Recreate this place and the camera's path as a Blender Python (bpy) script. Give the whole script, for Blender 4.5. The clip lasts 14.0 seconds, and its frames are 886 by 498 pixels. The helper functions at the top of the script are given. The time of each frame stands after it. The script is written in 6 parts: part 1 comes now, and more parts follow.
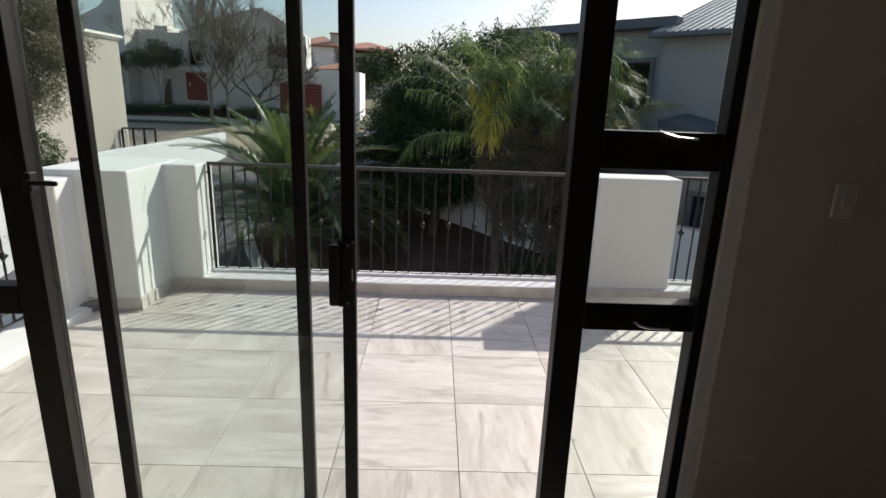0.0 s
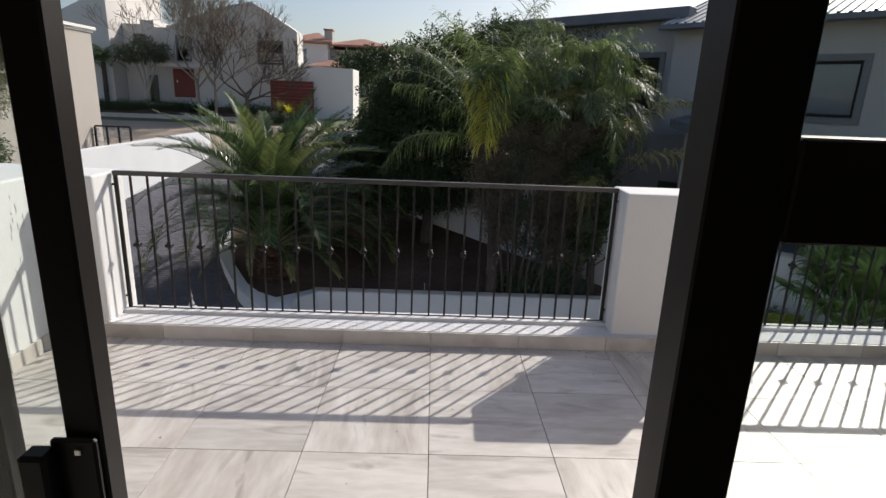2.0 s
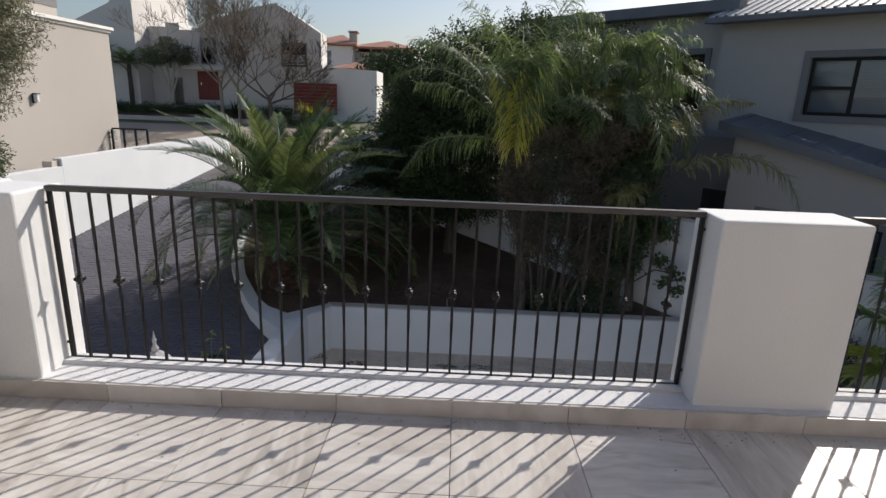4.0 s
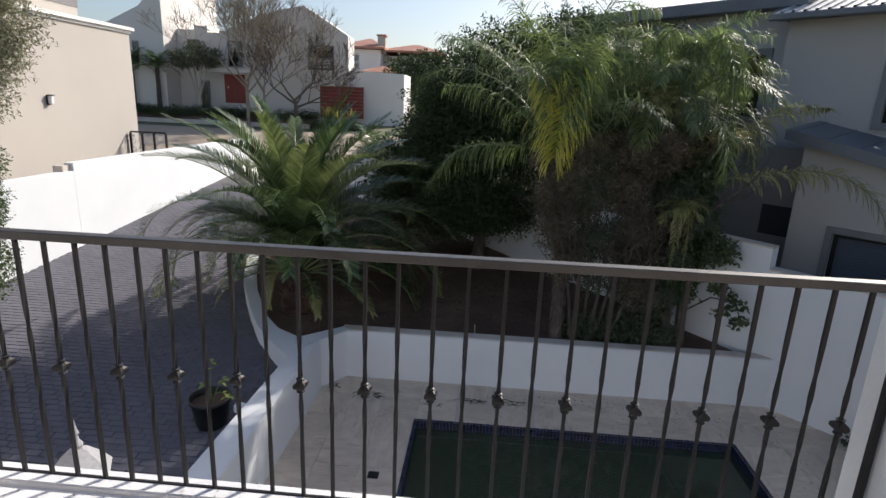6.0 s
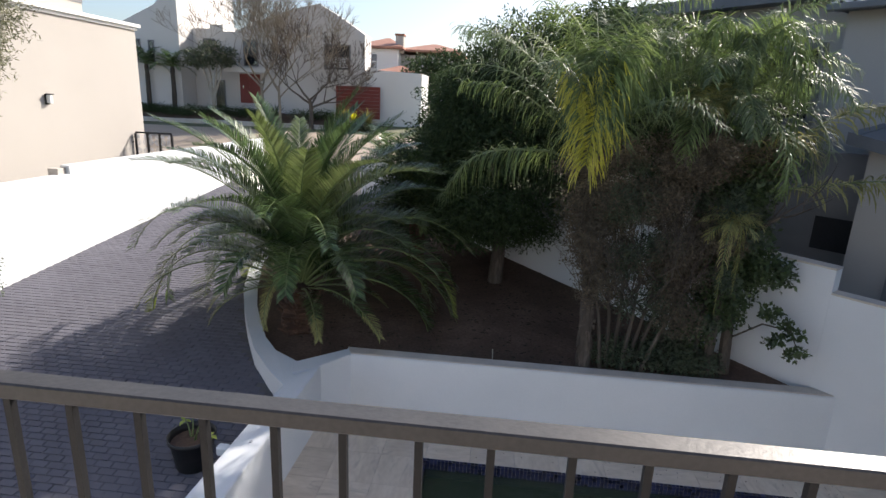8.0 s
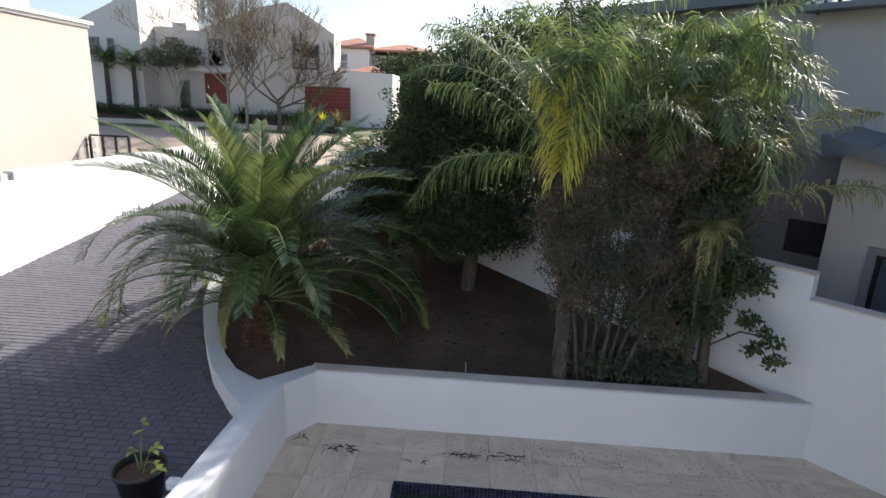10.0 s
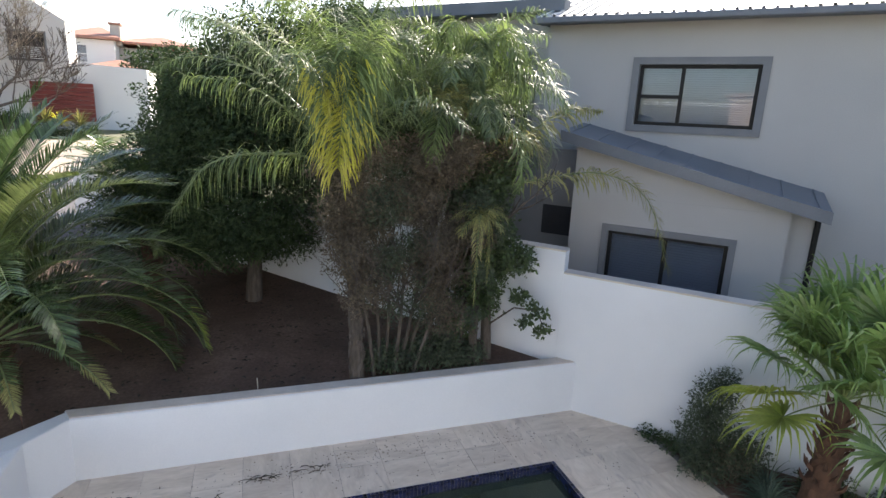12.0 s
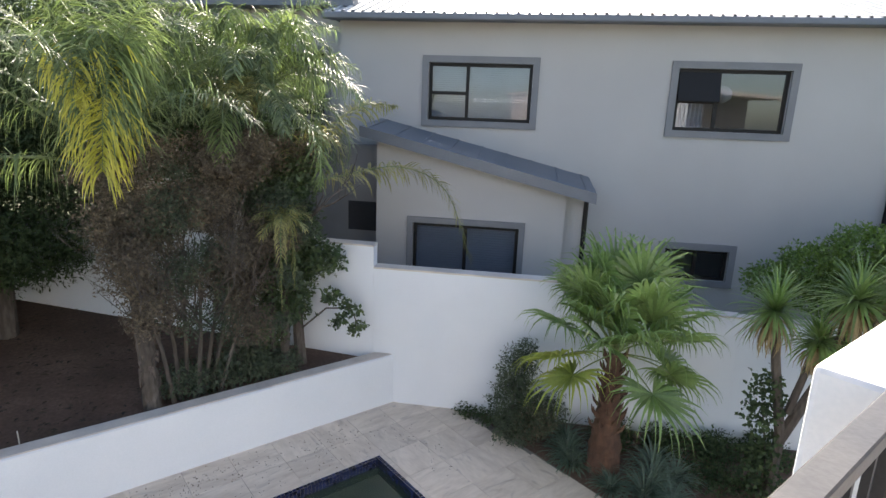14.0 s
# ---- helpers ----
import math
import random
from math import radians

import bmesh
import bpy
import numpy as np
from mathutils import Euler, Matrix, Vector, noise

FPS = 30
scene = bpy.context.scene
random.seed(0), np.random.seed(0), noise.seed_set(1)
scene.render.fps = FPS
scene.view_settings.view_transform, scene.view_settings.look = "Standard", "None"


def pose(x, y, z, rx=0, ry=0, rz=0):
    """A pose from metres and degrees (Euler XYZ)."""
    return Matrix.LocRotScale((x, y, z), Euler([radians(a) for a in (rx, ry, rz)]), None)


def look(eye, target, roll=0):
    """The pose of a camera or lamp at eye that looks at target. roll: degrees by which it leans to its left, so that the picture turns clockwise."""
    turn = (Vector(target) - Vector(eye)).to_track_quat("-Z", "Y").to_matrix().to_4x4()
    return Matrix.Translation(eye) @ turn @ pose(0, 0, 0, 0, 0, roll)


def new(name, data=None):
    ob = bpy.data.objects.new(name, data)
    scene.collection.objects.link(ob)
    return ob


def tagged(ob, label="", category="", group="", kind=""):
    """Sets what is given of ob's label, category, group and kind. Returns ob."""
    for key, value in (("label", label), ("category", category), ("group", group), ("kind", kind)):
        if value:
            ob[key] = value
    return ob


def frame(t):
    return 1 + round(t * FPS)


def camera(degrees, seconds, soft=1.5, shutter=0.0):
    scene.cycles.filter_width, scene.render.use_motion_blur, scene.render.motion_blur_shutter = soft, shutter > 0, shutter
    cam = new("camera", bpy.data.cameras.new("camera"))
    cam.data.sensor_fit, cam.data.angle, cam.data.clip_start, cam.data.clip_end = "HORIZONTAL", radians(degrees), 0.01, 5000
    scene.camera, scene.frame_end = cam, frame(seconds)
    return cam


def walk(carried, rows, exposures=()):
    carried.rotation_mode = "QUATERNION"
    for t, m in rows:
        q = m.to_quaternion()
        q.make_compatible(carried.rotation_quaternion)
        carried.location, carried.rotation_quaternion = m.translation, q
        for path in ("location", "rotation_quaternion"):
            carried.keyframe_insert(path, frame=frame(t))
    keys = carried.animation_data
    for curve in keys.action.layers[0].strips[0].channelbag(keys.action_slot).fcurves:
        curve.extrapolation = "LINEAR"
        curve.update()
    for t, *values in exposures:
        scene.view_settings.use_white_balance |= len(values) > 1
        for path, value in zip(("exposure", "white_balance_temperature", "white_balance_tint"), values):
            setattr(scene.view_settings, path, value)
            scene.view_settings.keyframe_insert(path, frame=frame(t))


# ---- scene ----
cam = camera(77.7, 14.0)
PATH = [
    (0, (0.000, 0.000, 1.706), (0.037, 1.928, 1.176), 1.99),
    (0.5, (0.037, 0.237, 1.681), (0.077, 2.166, 1.153), 2.07),
    (1, (0.067, 0.517, 1.676), (0.109, 2.445, 1.145), 2.12),
    (1.5, (0.078, 0.846, 1.662), (0.123, 2.774, 1.132), 2.15),
    (2, (0.131, 1.165, 1.653), (0.178, 3.092, 1.120), 2.23),
    (4.5, (0.131, 2.321, 1.587), (0.067, 4.25, 1.063), 2.2),
    (5, (0.094, 2.58, 1.577), (0.011, 4.509, 1.055), 2.3),
    (5.5, (0.05, 2.86, 1.589), (-0.056, 4.785, 1.058), 2.1),
    (6, (0.039, 3.151, 1.581), (-0.092, 5.079, 1.066), 2.4),
    (6.5, (0.023, 3.419, 1.567), (-0.133, 5.343, 1.045), 2.4),
    (7, (0.015, 3.663, 1.57), (-0.163, 5.586, 1.05), 2.4),
    (9.5, (-0.019, 4.535, 1.566), (-0.218, 6.458, 1.053), 2.5),
    (10, (0.022, 4.542, 1.597), (-0.08, 6.473, 1.086), 2.5),
    (10.5, (0.064, 4.569, 1.6), (0.163, 6.503, 1.097), 2.6),
    (11, (0.071, 4.584, 1.562), (0.361, 6.502, 1.075), 2.8),
    (11.5, (0.101, 4.622, 1.55), (0.56, 6.509, 1.074), 2.6),
    (12, (0.129, 4.661, 1.545), (0.762, 6.499, 1.072), 2.7),
    (12.5, (0.16, 4.695, 1.541), (0.975, 6.461, 1.074), 2.6),
    (13, (0.188, 4.713, 1.531), (1.162, 6.398, 1.071), 2.6),
    (13.5, (0.22, 4.714, 1.517), (1.333, 6.312, 1.062), 2.4),
    (14, (0.258, 4.706, 1.507), (1.477, 6.226, 1.056), 2.3),
]
EXPOSURES = [(t, e, 6650 + (350 if t > 12 else 200 if t > 11 else 60 if t > 9 else 0), 12) for t, e in ((0.0, 0.60), (2.0, 0.31), (4.5, 0.28), (5.5, 0.44), (6.5, 0.98), (7.0, 1.08), (9.5, 1.2), (11.5, 1.85), (14.0, 2.15))]
walk(cam, [(t, look(eye, target, roll)) for t, eye, target, roll in PATH], EXPOSURES)

# ---- daylight ----
SUN_ELEVATION, SUN_AZIMUTH = radians(35.0), radians(41.9)
world = bpy.data.worlds.new("sky")
scene.world = world
world.use_nodes = True
wn = world.node_tree.nodes
wn.clear()
sky = wn.new("ShaderNodeTexSky")
sky.sky_type, sky.sun_disc = "NISHITA", False
sky.sun_elevation, sky.sun_rotation = SUN_ELEVATION, SUN_AZIMUTH
sky.air_density, sky.dust_density, sky.ozone_density = 1.0, 2.0, 2.0
wbg, wout = wn.new("ShaderNodeBackground"), wn.new("ShaderNodeOutputWorld")
wbg.inputs["Strength"].default_value = 0.094
world.node_tree.links.new(sky.outputs[0], wbg.inputs[0])
world.node_tree.links.new(wbg.outputs[0], wout.inputs[0])
sun_way = Vector((math.sin(SUN_AZIMUTH) * math.cos(SUN_ELEVATION), math.cos(SUN_AZIMUTH) * math.cos(SUN_ELEVATION), math.sin(SUN_ELEVATION)))
sun_data = bpy.data.lights.new("sun", "SUN")
sun_data.energy, sun_data.angle, sun_data.color = 3.5, radians(0.53), (1.0, 0.95, 0.87)
sun = new("sun", sun_data)
sun.matrix_basis = look(sun_way * 60, (0, 0, 0))


# ---- materials ----
def surface(name, colours, rough=0.8, scale=3.0, fine=60.0, bump=0.1, stretch=(1, 1, 1), metal=0.0, vary=0.0, gloss_vary=0.1, island=False, spec=0.5, trans=0.0, stain=None):
    """A principled surface whose colour runs between the given ones by noise at two sizes, with a fine relief."""
    m = bpy.data.materials.new(name)
    m.use_nodes = True
    nt = m.node_tree
    n, l = nt.nodes, nt.links
    b = n["Principled BSDF"]
    tc, mp = n.new("ShaderNodeTexCoord"), n.new("ShaderNodeMapping")
    mp.inputs["Scale"].default_value = stretch
    l.new(tc.outputs["Object"], mp.inputs[0])
    big, small = n.new("ShaderNodeTexNoise"), n.new("ShaderNodeTexNoise")
    big.inputs["Scale"].default_value, big.inputs["Detail"].default_value = scale, 5
    small.inputs["Scale"].default_value, small.inputs["Detail"].default_value = fine, 4
    l.new(mp.outputs[0], big.inputs["Vector"])
    l.new(mp.outputs[0], small.inputs["Vector"])
    mix = n.new("ShaderNodeMath")
    mix.operation = "MULTIPLY_ADD"
    l.new(small.outputs["Fac"], mix.inputs[0])
    mix.inputs[1].default_value = 0.4
    half = n.new("ShaderNodeMath")
    half.operation = "MULTIPLY"
    half.inputs[1].default_value = 0.6
    l.new(big.outputs["Fac"], half.inputs[0])
    l.new(half.outputs[0], mix.inputs[2])
    ramp = n.new("ShaderNodeValToRGB")
    e = ramp.color_ramp.elements
    e[0].position, e[1].position = 0.32, 0.68
    e[0].color, e[1].color = (*colours[0], 1), (*colours[-1], 1)
    for i, c in enumerate(colours[1:-1]):
        k = e.new(0.32 + 0.36 * (i + 1) / (len(colours) - 1))
        k.color = (*c, 1)
    l.new(mix.outputs[0], ramp.inputs[0])
    col = ramp.outputs[0]
    if vary:
        hsv = n.new("ShaderNodeHueSaturation")
        if island:
            src = n.new("ShaderNodeNewGeometry").outputs["Random Per Island"]
        else:
            src = n.new("ShaderNodeObjectInfo").outputs["Random"]
        mr = n.new("ShaderNodeMapRange")
        mr.inputs["To Min"].default_value, mr.inputs["To Max"].default_value = 1 - vary, 1 + vary
        l.new(src, mr.inputs["Value"])
        l.new(mr.outputs[0], hsv.inputs["Value"])
        l.new(col, hsv.inputs["Color"])
        col = hsv.outputs[0]
    if stain:
        dirt, dr, dm = n.new("ShaderNodeTexNoise"), n.new("ShaderNodeValToRGB"), n.new("ShaderNodeMixRGB")
        dirt.inputs["Scale"].default_value, dirt.inputs["Detail"].default_value, dirt.inputs["Roughness"].default_value = stain[1], 8, 0.7
        dmap = n.new("ShaderNodeMapping")
        dmap.inputs["Scale"].default_value = stain[3] if len(stain) > 3 else (1, 1, 1)
        l.new(tc.outputs["Object"], dmap.inputs[0])
        l.new(dmap.outputs[0], dirt.inputs["Vector"])
        dr.color_ramp.elements[0].position, dr.color_ramp.elements[1].position = stain[2], stain[2] + 0.14
        dr.color_ramp.elements[1].color = (0.75, 0.75, 0.75, 1)
        l.new(dirt.outputs["Fac"], dr.inputs[0])
        l.new(dr.outputs[0], dm.inputs[0])
        l.new(col, dm.inputs[1])
        dm.inputs[2].default_value = (*stain[0], 1)
        col = dm.outputs[0]
    l.new(col, b.inputs["Base Color"])
    rr = n.new("ShaderNodeMapRange")
    rr.inputs["To Min"].default_value, rr.inputs["To Max"].default_value = max(0.02, rough - gloss_vary), min(1, rough + gloss_vary)
    l.new(big.outputs["Fac"], rr.inputs["Value"])
    l.new(rr.outputs[0], b.inputs["Roughness"])
    b.inputs["Metallic"].default_value = metal
    b.inputs["Specular IOR Level"].default_value = spec
    if bump:
        bp = n.new("ShaderNodeBump")
        bp.inputs["Strength"].default_value, bp.inputs["Distance"].default_value = bump, 0.01
        l.new(mix.outputs[0], bp.inputs["Height"])
        l.new(bp.outputs[0], b.inputs["Normal"])
    if trans:
        tl, mx = n.new("ShaderNodeBsdfTranslucent"), n.new("ShaderNodeMixShader")
        mx.inputs[0].default_value = trans
        bright = n.new("ShaderNodeHueSaturation")
        bright.inputs["Value"].default_value, bright.inputs["Saturation"].default_value = 1.7, 1.15
        l.new(col, bright.inputs["Color"])
        l.new(bright.outputs[0], tl.inputs[0])
        l.new(b.outputs[0], mx.inputs[1])
        l.new(tl.outputs[0], mx.inputs[2])
        l.new(mx.outputs[0], n["Material Output"].inputs[0])
    return m


def glass(name, tint=(0.93, 0.96, 0.94), strength=1.0):
    m = bpy.data.materials.new(name)
    m.use_nodes = True
    n, l = m.node_tree.nodes, m.node_tree.links
    n.remove(n["Principled BSDF"])
    tr, gl, fr, mx = n.new("ShaderNodeBsdfTransparent"), n.new("ShaderNodeBsdfGlossy"), n.new("ShaderNodeLayerWeight"), n.new("ShaderNodeMixShader")
    tr.inputs[0].default_value = (*tint, 1)
    gl.inputs["Roughness"].default_value = 0.01
    fr.inputs["Blend"].default_value = 0.5
    pw, ad = n.new("ShaderNodeMath"), n.new("ShaderNodeMath")
    pw.operation, ad.operation = "POWER", "MULTIPLY_ADD"
    pw.inputs[1].default_value = 5.0
    ad.inputs[1].default_value, ad.inputs[2].default_value = 0.9, 0.05 * strength
    l.new(fr.outputs["Facing"], pw.inputs[0])
    l.new(pw.outputs[0], ad.inputs[0])
    l.new(ad.outputs[0], mx.inputs[0])
    l.new(tr.outputs[0], mx.inputs[1])
    l.new(gl.outputs[0], mx.inputs[2])
    l.new(mx.outputs[0], n["Material Output"].inputs[0])
    return m


def plank_tile(name, colours, rough, across=False, dark=(0.30, 0.27, 0.24), amount=0.62, fine=1.0):
    """Wood-look porcelain: long soft grain with darker streaks, each tile with its own part of the pattern."""
    m = bpy.data.materials.new(name)
    m.use_nodes = True
    n, l = m.node_tree.nodes, m.node_tree.links
    b = n["Principled BSDF"]
    tc, oi, add, mp = n.new("ShaderNodeTexCoord"), n.new("ShaderNodeObjectInfo"), n.new("ShaderNodeVectorMath"), n.new("ShaderNodeMapping")
    mul = n.new("ShaderNodeVectorMath")
    mul.operation = "MULTIPLY"
    l.new(oi.outputs["Random"], mul.inputs[0])
    mul.inputs[1].default_value = (37.0, 53.0, 11.0)
    l.new(tc.outputs["Object"], add.inputs[0])
    l.new(mul.outputs[0], add.inputs[1])
    l.new(add.outputs[0], mp.inputs[0])
    g = 1.1 + 5.9 * fine
    mp.inputs["Scale"].default_value = (1.1, g, 1) if across else (g, 1.1, 1)
    g1, g2, g3 = n.new("ShaderNodeTexNoise"), n.new("ShaderNodeTexNoise"), n.new("ShaderNodeTexNoise")
    g1.inputs["Scale"].default_value, g1.inputs["Detail"].default_value, g1.inputs["Distortion"].default_value = 1.4, 6, 0.6
    g2.inputs["Scale"].default_value, g2.inputs["Detail"].default_value = 7.0, 6
    g3.inputs["Scale"].default_value, g3.inputs["Detail"].default_value, g3.inputs["Distortion"].default_value = 1.9, 3, 1.0
    for g in (g1, g2, g3):
        l.new(mp.outputs[0], g.inputs["Vector"])
    mixv = n.new("ShaderNodeMath")
    mixv.operation = "MULTIPLY_ADD"
    mixv.inputs[1].default_value = 0.35
    sc = n.new("ShaderNodeMath")
    sc.operation = "MULTIPLY"
    sc.inputs[1].default_value = 0.65
    l.new(g2.outputs["Fac"], mixv.inputs[0])
    l.new(g1.outputs["Fac"], sc.inputs[0])
    l.new(sc.outputs[0], mixv.inputs[2])
    ramp = n.new("ShaderNodeValToRGB")
    e = ramp.color_ramp.elements
    e[0].position, e[1].position = 0.34, 0.62
    e[0].color, e[1].color = (*colours[0], 1), (*colours[1], 1)
    l.new(mixv.outputs[0], ramp.inputs[0])
    dr, dm = n.new("ShaderNodeValToRGB"), n.new("ShaderNodeMixRGB")
    dr.color_ramp.elements[0].position, dr.color_ramp.elements[1].position = amount, amount + 0.16
    dr.color_ramp.elements[1].color = (0.7, 0.7, 0.7, 1)
    l.new(g3.outputs["Fac"], dr.inputs[0])
    l.new(dr.outputs[0], dm.inputs[0])
    l.new(ramp.outputs[0], dm.inputs[1])
    dm.inputs[2].default_value = (*dark, 1)
    hsv, mr = n.new("ShaderNodeHueSaturation"), n.new("ShaderNodeMapRange")
    mr.inputs["To Min"].default_value, mr.inputs["To Max"].default_value = 0.93, 1.06
    l.new(oi.outputs["Random"], mr.inputs["Value"])
    l.new(mr.outputs[0], hsv.inputs["Value"])
    l.new(dm.outputs[0], hsv.inputs["Color"])
    l.new(hsv.outputs[0], b.inputs["Base Color"])
    b.inputs["Roughness"].default_value = rough
    bp = n.new("ShaderNodeBump")
    bp.inputs["Strength"].default_value, bp.inputs["Distance"].default_value = 0.12, 0.004
    l.new(mixv.outputs[0], bp.inputs["Height"])
    l.new(bp.outputs[0], b.inputs["Normal"])
    return m


def water_material():
    m = bpy.data.materials.new("pool_water")
    m.use_nodes = True
    n, l = m.node_tree.nodes, m.node_tree.links
    b = n["Principled BSDF"]
    noise_node, ramp, bp = n.new("ShaderNodeTexNoise"), n.new("ShaderNodeValToRGB"), n.new("ShaderNodeBump")
    noise_node.inputs["Scale"].default_value, noise_node.inputs["Detail"].default_value = 1.6, 5
    ramp.color_ramp.elements[0].color, ramp.color_ramp.elements[1].color = (0.08, 0.115, 0.08, 1), (0.17, 0.22, 0.16, 1)
    l.new(noise_node.outputs["Fac"], ramp.inputs[0])
    l.new(ramp.outputs[0], b.inputs["Base Color"])
    b.inputs["Roughness"].default_value, b.inputs["IOR"].default_value = 0.04, 1.33
    bp.inputs["Strength"].default_value, bp.inputs["Distance"].default_value = 0.05, 0.02
    l.new(noise_node.outputs["Fac"], bp.inputs["Height"])
    l.new(bp.outputs[0], b.inputs["Normal"])
    b.inputs["Transmission Weight"].default_value = 0.7
    return m


WHITE = surface("white_textured_paint", [(0.70, 0.72, 0.72), (0.80, 0.80, 0.79)], 0.85, 1.5, 90, 0.25, stain=((0.50, 0.50, 0.47), 2.2, 0.66, (1, 1, 0.5)))
WHITE_SMOOTH = surface("white_wall_paint", [(0.62, 0.645, 0.675), (0.70, 0.72, 0.745)], 0.85, 1.0, 70, 0.15, stain=((0.58, 0.58, 0.57), 1.2, 0.68, (1, 1, 0.35)))
SILL = surface("dusty_white_sill_paint", [(0.60, 0.61, 0.63), (0.76, 0.76, 0.77)], 0.9, 2.5, 45, 0.6, stain=((0.26, 0.25, 0.24), 9.0, 0.62))
COPING = surface("weathered_grey_coping", [(0.46, 0.41, 0.36), (0.64, 0.585, 0.53)], 0.9, 3, 60, 0.3)
INTERIOR = surface("interior_wall_paint", [(0.50, 0.43, 0.37), (0.55, 0.475, 0.41)], 0.8, 2, 120, 0.05)
REVEAL = surface("light_reveal_paint", [(0.70, 0.68, 0.65), (0.78, 0.76, 0.73)], 0.7, 2, 100, 0.05)
BLACK_FRAME = surface("bronze_black_aluminium", [(0.008, 0.0065, 0.006), (0.013, 0.011, 0.010)], 0.5, 4, 120, 0.03, spec=0.25)
IRON = surface("black_painted_steel", [(0.010, 0.010, 0.011), (0.024, 0.023, 0.024)], 0.5, 6, 120, 0.15, metal=0.1, spec=0.35)
RAIL_TOP = surface("dusty_black_rail_paint", [(0.045, 0.043, 0.042), (0.085, 0.08, 0.077)], 0.42, 5, 90, 0.15, metal=0.2)
CHROME = surface("brushed_metal", [(0.55, 0.55, 0.53), (0.7, 0.7, 0.68)], 0.25, 10, 200, 0.02, metal=1.0)
PLASTIC = surface("cream_plastic", [(0.55, 0.52, 0.47), (0.6, 0.57, 0.52)], 0.4, 10, 200, 0.0)
TILE_A = plank_tile("terrace_tile", [(0.47, 0.435, 0.40), (0.66, 0.63, 0.595)], 0.42, across=True, amount=0.57, fine=0.6)
TILE_B = plank_tile("terrace_tile_turned", [(0.46, 0.42, 0.38), (0.65, 0.62, 0.58)], 0.42, amount=0.56, fine=0.6)
POOL_TILE = plank_tile("pool_deck_tile", [(0.50, 0.415, 0.335), (0.66, 0.57, 0.475)], 0.6, across=True, dark=(0.33, 0.28, 0.24), amount=0.60, fine=0.4)
POOL_TILE_B = plank_tile("pool_deck_tile_turned", [(0.50, 0.415, 0.335), (0.66, 0.57, 0.475)], 0.6, dark=(0.33, 0.28, 0.24), amount=0.60, fine=0.4)
GROUT = surface("grout", [(0.17, 0.155, 0.14), (0.26, 0.24, 0.215)], 0.95, 4, 80, 0.3)
PAVER = surface("grey_concrete_paver", [(0.099, 0.096, 0.117), (0.143, 0.139, 0.164)], 0.9, 1.2, 90, 0.2, vary=0.07)
PAVER_FAR = surface("grey_concrete_paver_far", [(0.099, 0.096, 0.117), (0.143, 0.139, 0.164)], 0.9, 1.2, 90, 0.2, vary=0.07, island=True)
SAND = surface("joint_sand", [(0.09, 0.085, 0.09), (0.13, 0.125, 0.125)], 0.95, 5, 80, 0.2)
SOIL = surface("dark_brown_soil", [(0.062, 0.037, 0.025), (0.105, 0.064, 0.045), (0.17, 0.11, 0.078)], 0.95, 1.4, 22, 0.8)
GRASSY = surface("dry_verge", [(0.16, 0.13, 0.09), (0.10, 0.12, 0.05), (0.24, 0.21, 0.16)], 0.95, 0.6, 12, 0.6)
ROAD = surface("pale_brick_road", [(0.33, 0.265, 0.20), (0.45, 0.37, 0.29)], 0.9, 0.5, 30, 0.2)
BLUE_TILE = surface("blue_mosaic", [(0.009, 0.011, 0.028), (0.024, 0.032, 0.085)], 0.2, 8, 60, 0.05, vary=0.6, island=True)
POOL_SHELL = surface("pool_plaster", [(0.10, 0.14, 0.11), (0.18, 0.22, 0.17)], 0.7, 2, 30, 0.2)
WATER = water_material()
HOUSE_GREY = surface("warm_grey_house_paint", [(0.36, 0.345, 0.33), (0.43, 0.415, 0.395)], 0.9, 0.5, 60, 0.2, stain=((0.33, 0.32, 0.31), 0.8, 0.66, (1, 1, 0.3)))
SURROUND = surface("dark_grey_surround", [(0.16, 0.16, 0.165), (0.21, 0.21, 0.215)], 0.85, 2, 60, 0.15)
FASCIA = surface("slate_blue_fascia_paint", [(0.11, 0.12, 0.14), (0.16, 0.17, 0.19)], 0.5, 2, 60, 0.05)
ROOF_METAL = surface("pale_grey_roof_sheet", [(0.42, 0.43, 0.43), (0.56, 0.57, 0.57)], 0.4, 1, 40, 0.05, metal=0.3)
ROOF_DARK = surface("slate_blue_roof_sheet", [(0.11, 0.12, 0.14), (0.17, 0.18, 0.20)], 0.5, 1, 40, 0.05)
BEIGE = surface("beige_house_paint", [(0.42, 0.385, 0.35), (0.48, 0.445, 0.405)], 0.9, 0.4, 60, 0.15, stain=((0.44, 0.39, 0.34), 0.6, 0.66, (1, 1, 0.3)))
CORNICE = surface("white_cornice_paint", [(0.74, 0.73, 0.70), (0.80, 0.79, 0.76)], 0.8, 2, 60, 0.05)
FAR_WALL = surface("far_house_paint", [(0.62, 0.595, 0.57), (0.70, 0.675, 0.65)], 0.9, 0.3, 20, 0.1)
FAR_WHITE = surface("far_white_paint", [(0.72, 0.71, 0.69), (0.80, 0.79, 0.77)], 0.9, 0.3, 20, 0.1)
TERRACOTTA = surface("red_roof_tile", [(0.32, 0.145, 0.10), (0.48, 0.25, 0.175)], 0.8, 1.0, 14, 0.5)
RED_PAINT = surface("red_door_paint", [(0.17, 0.03, 0.024), (0.23, 0.043, 0.033)], 0.6, 1, 30, 0.1)
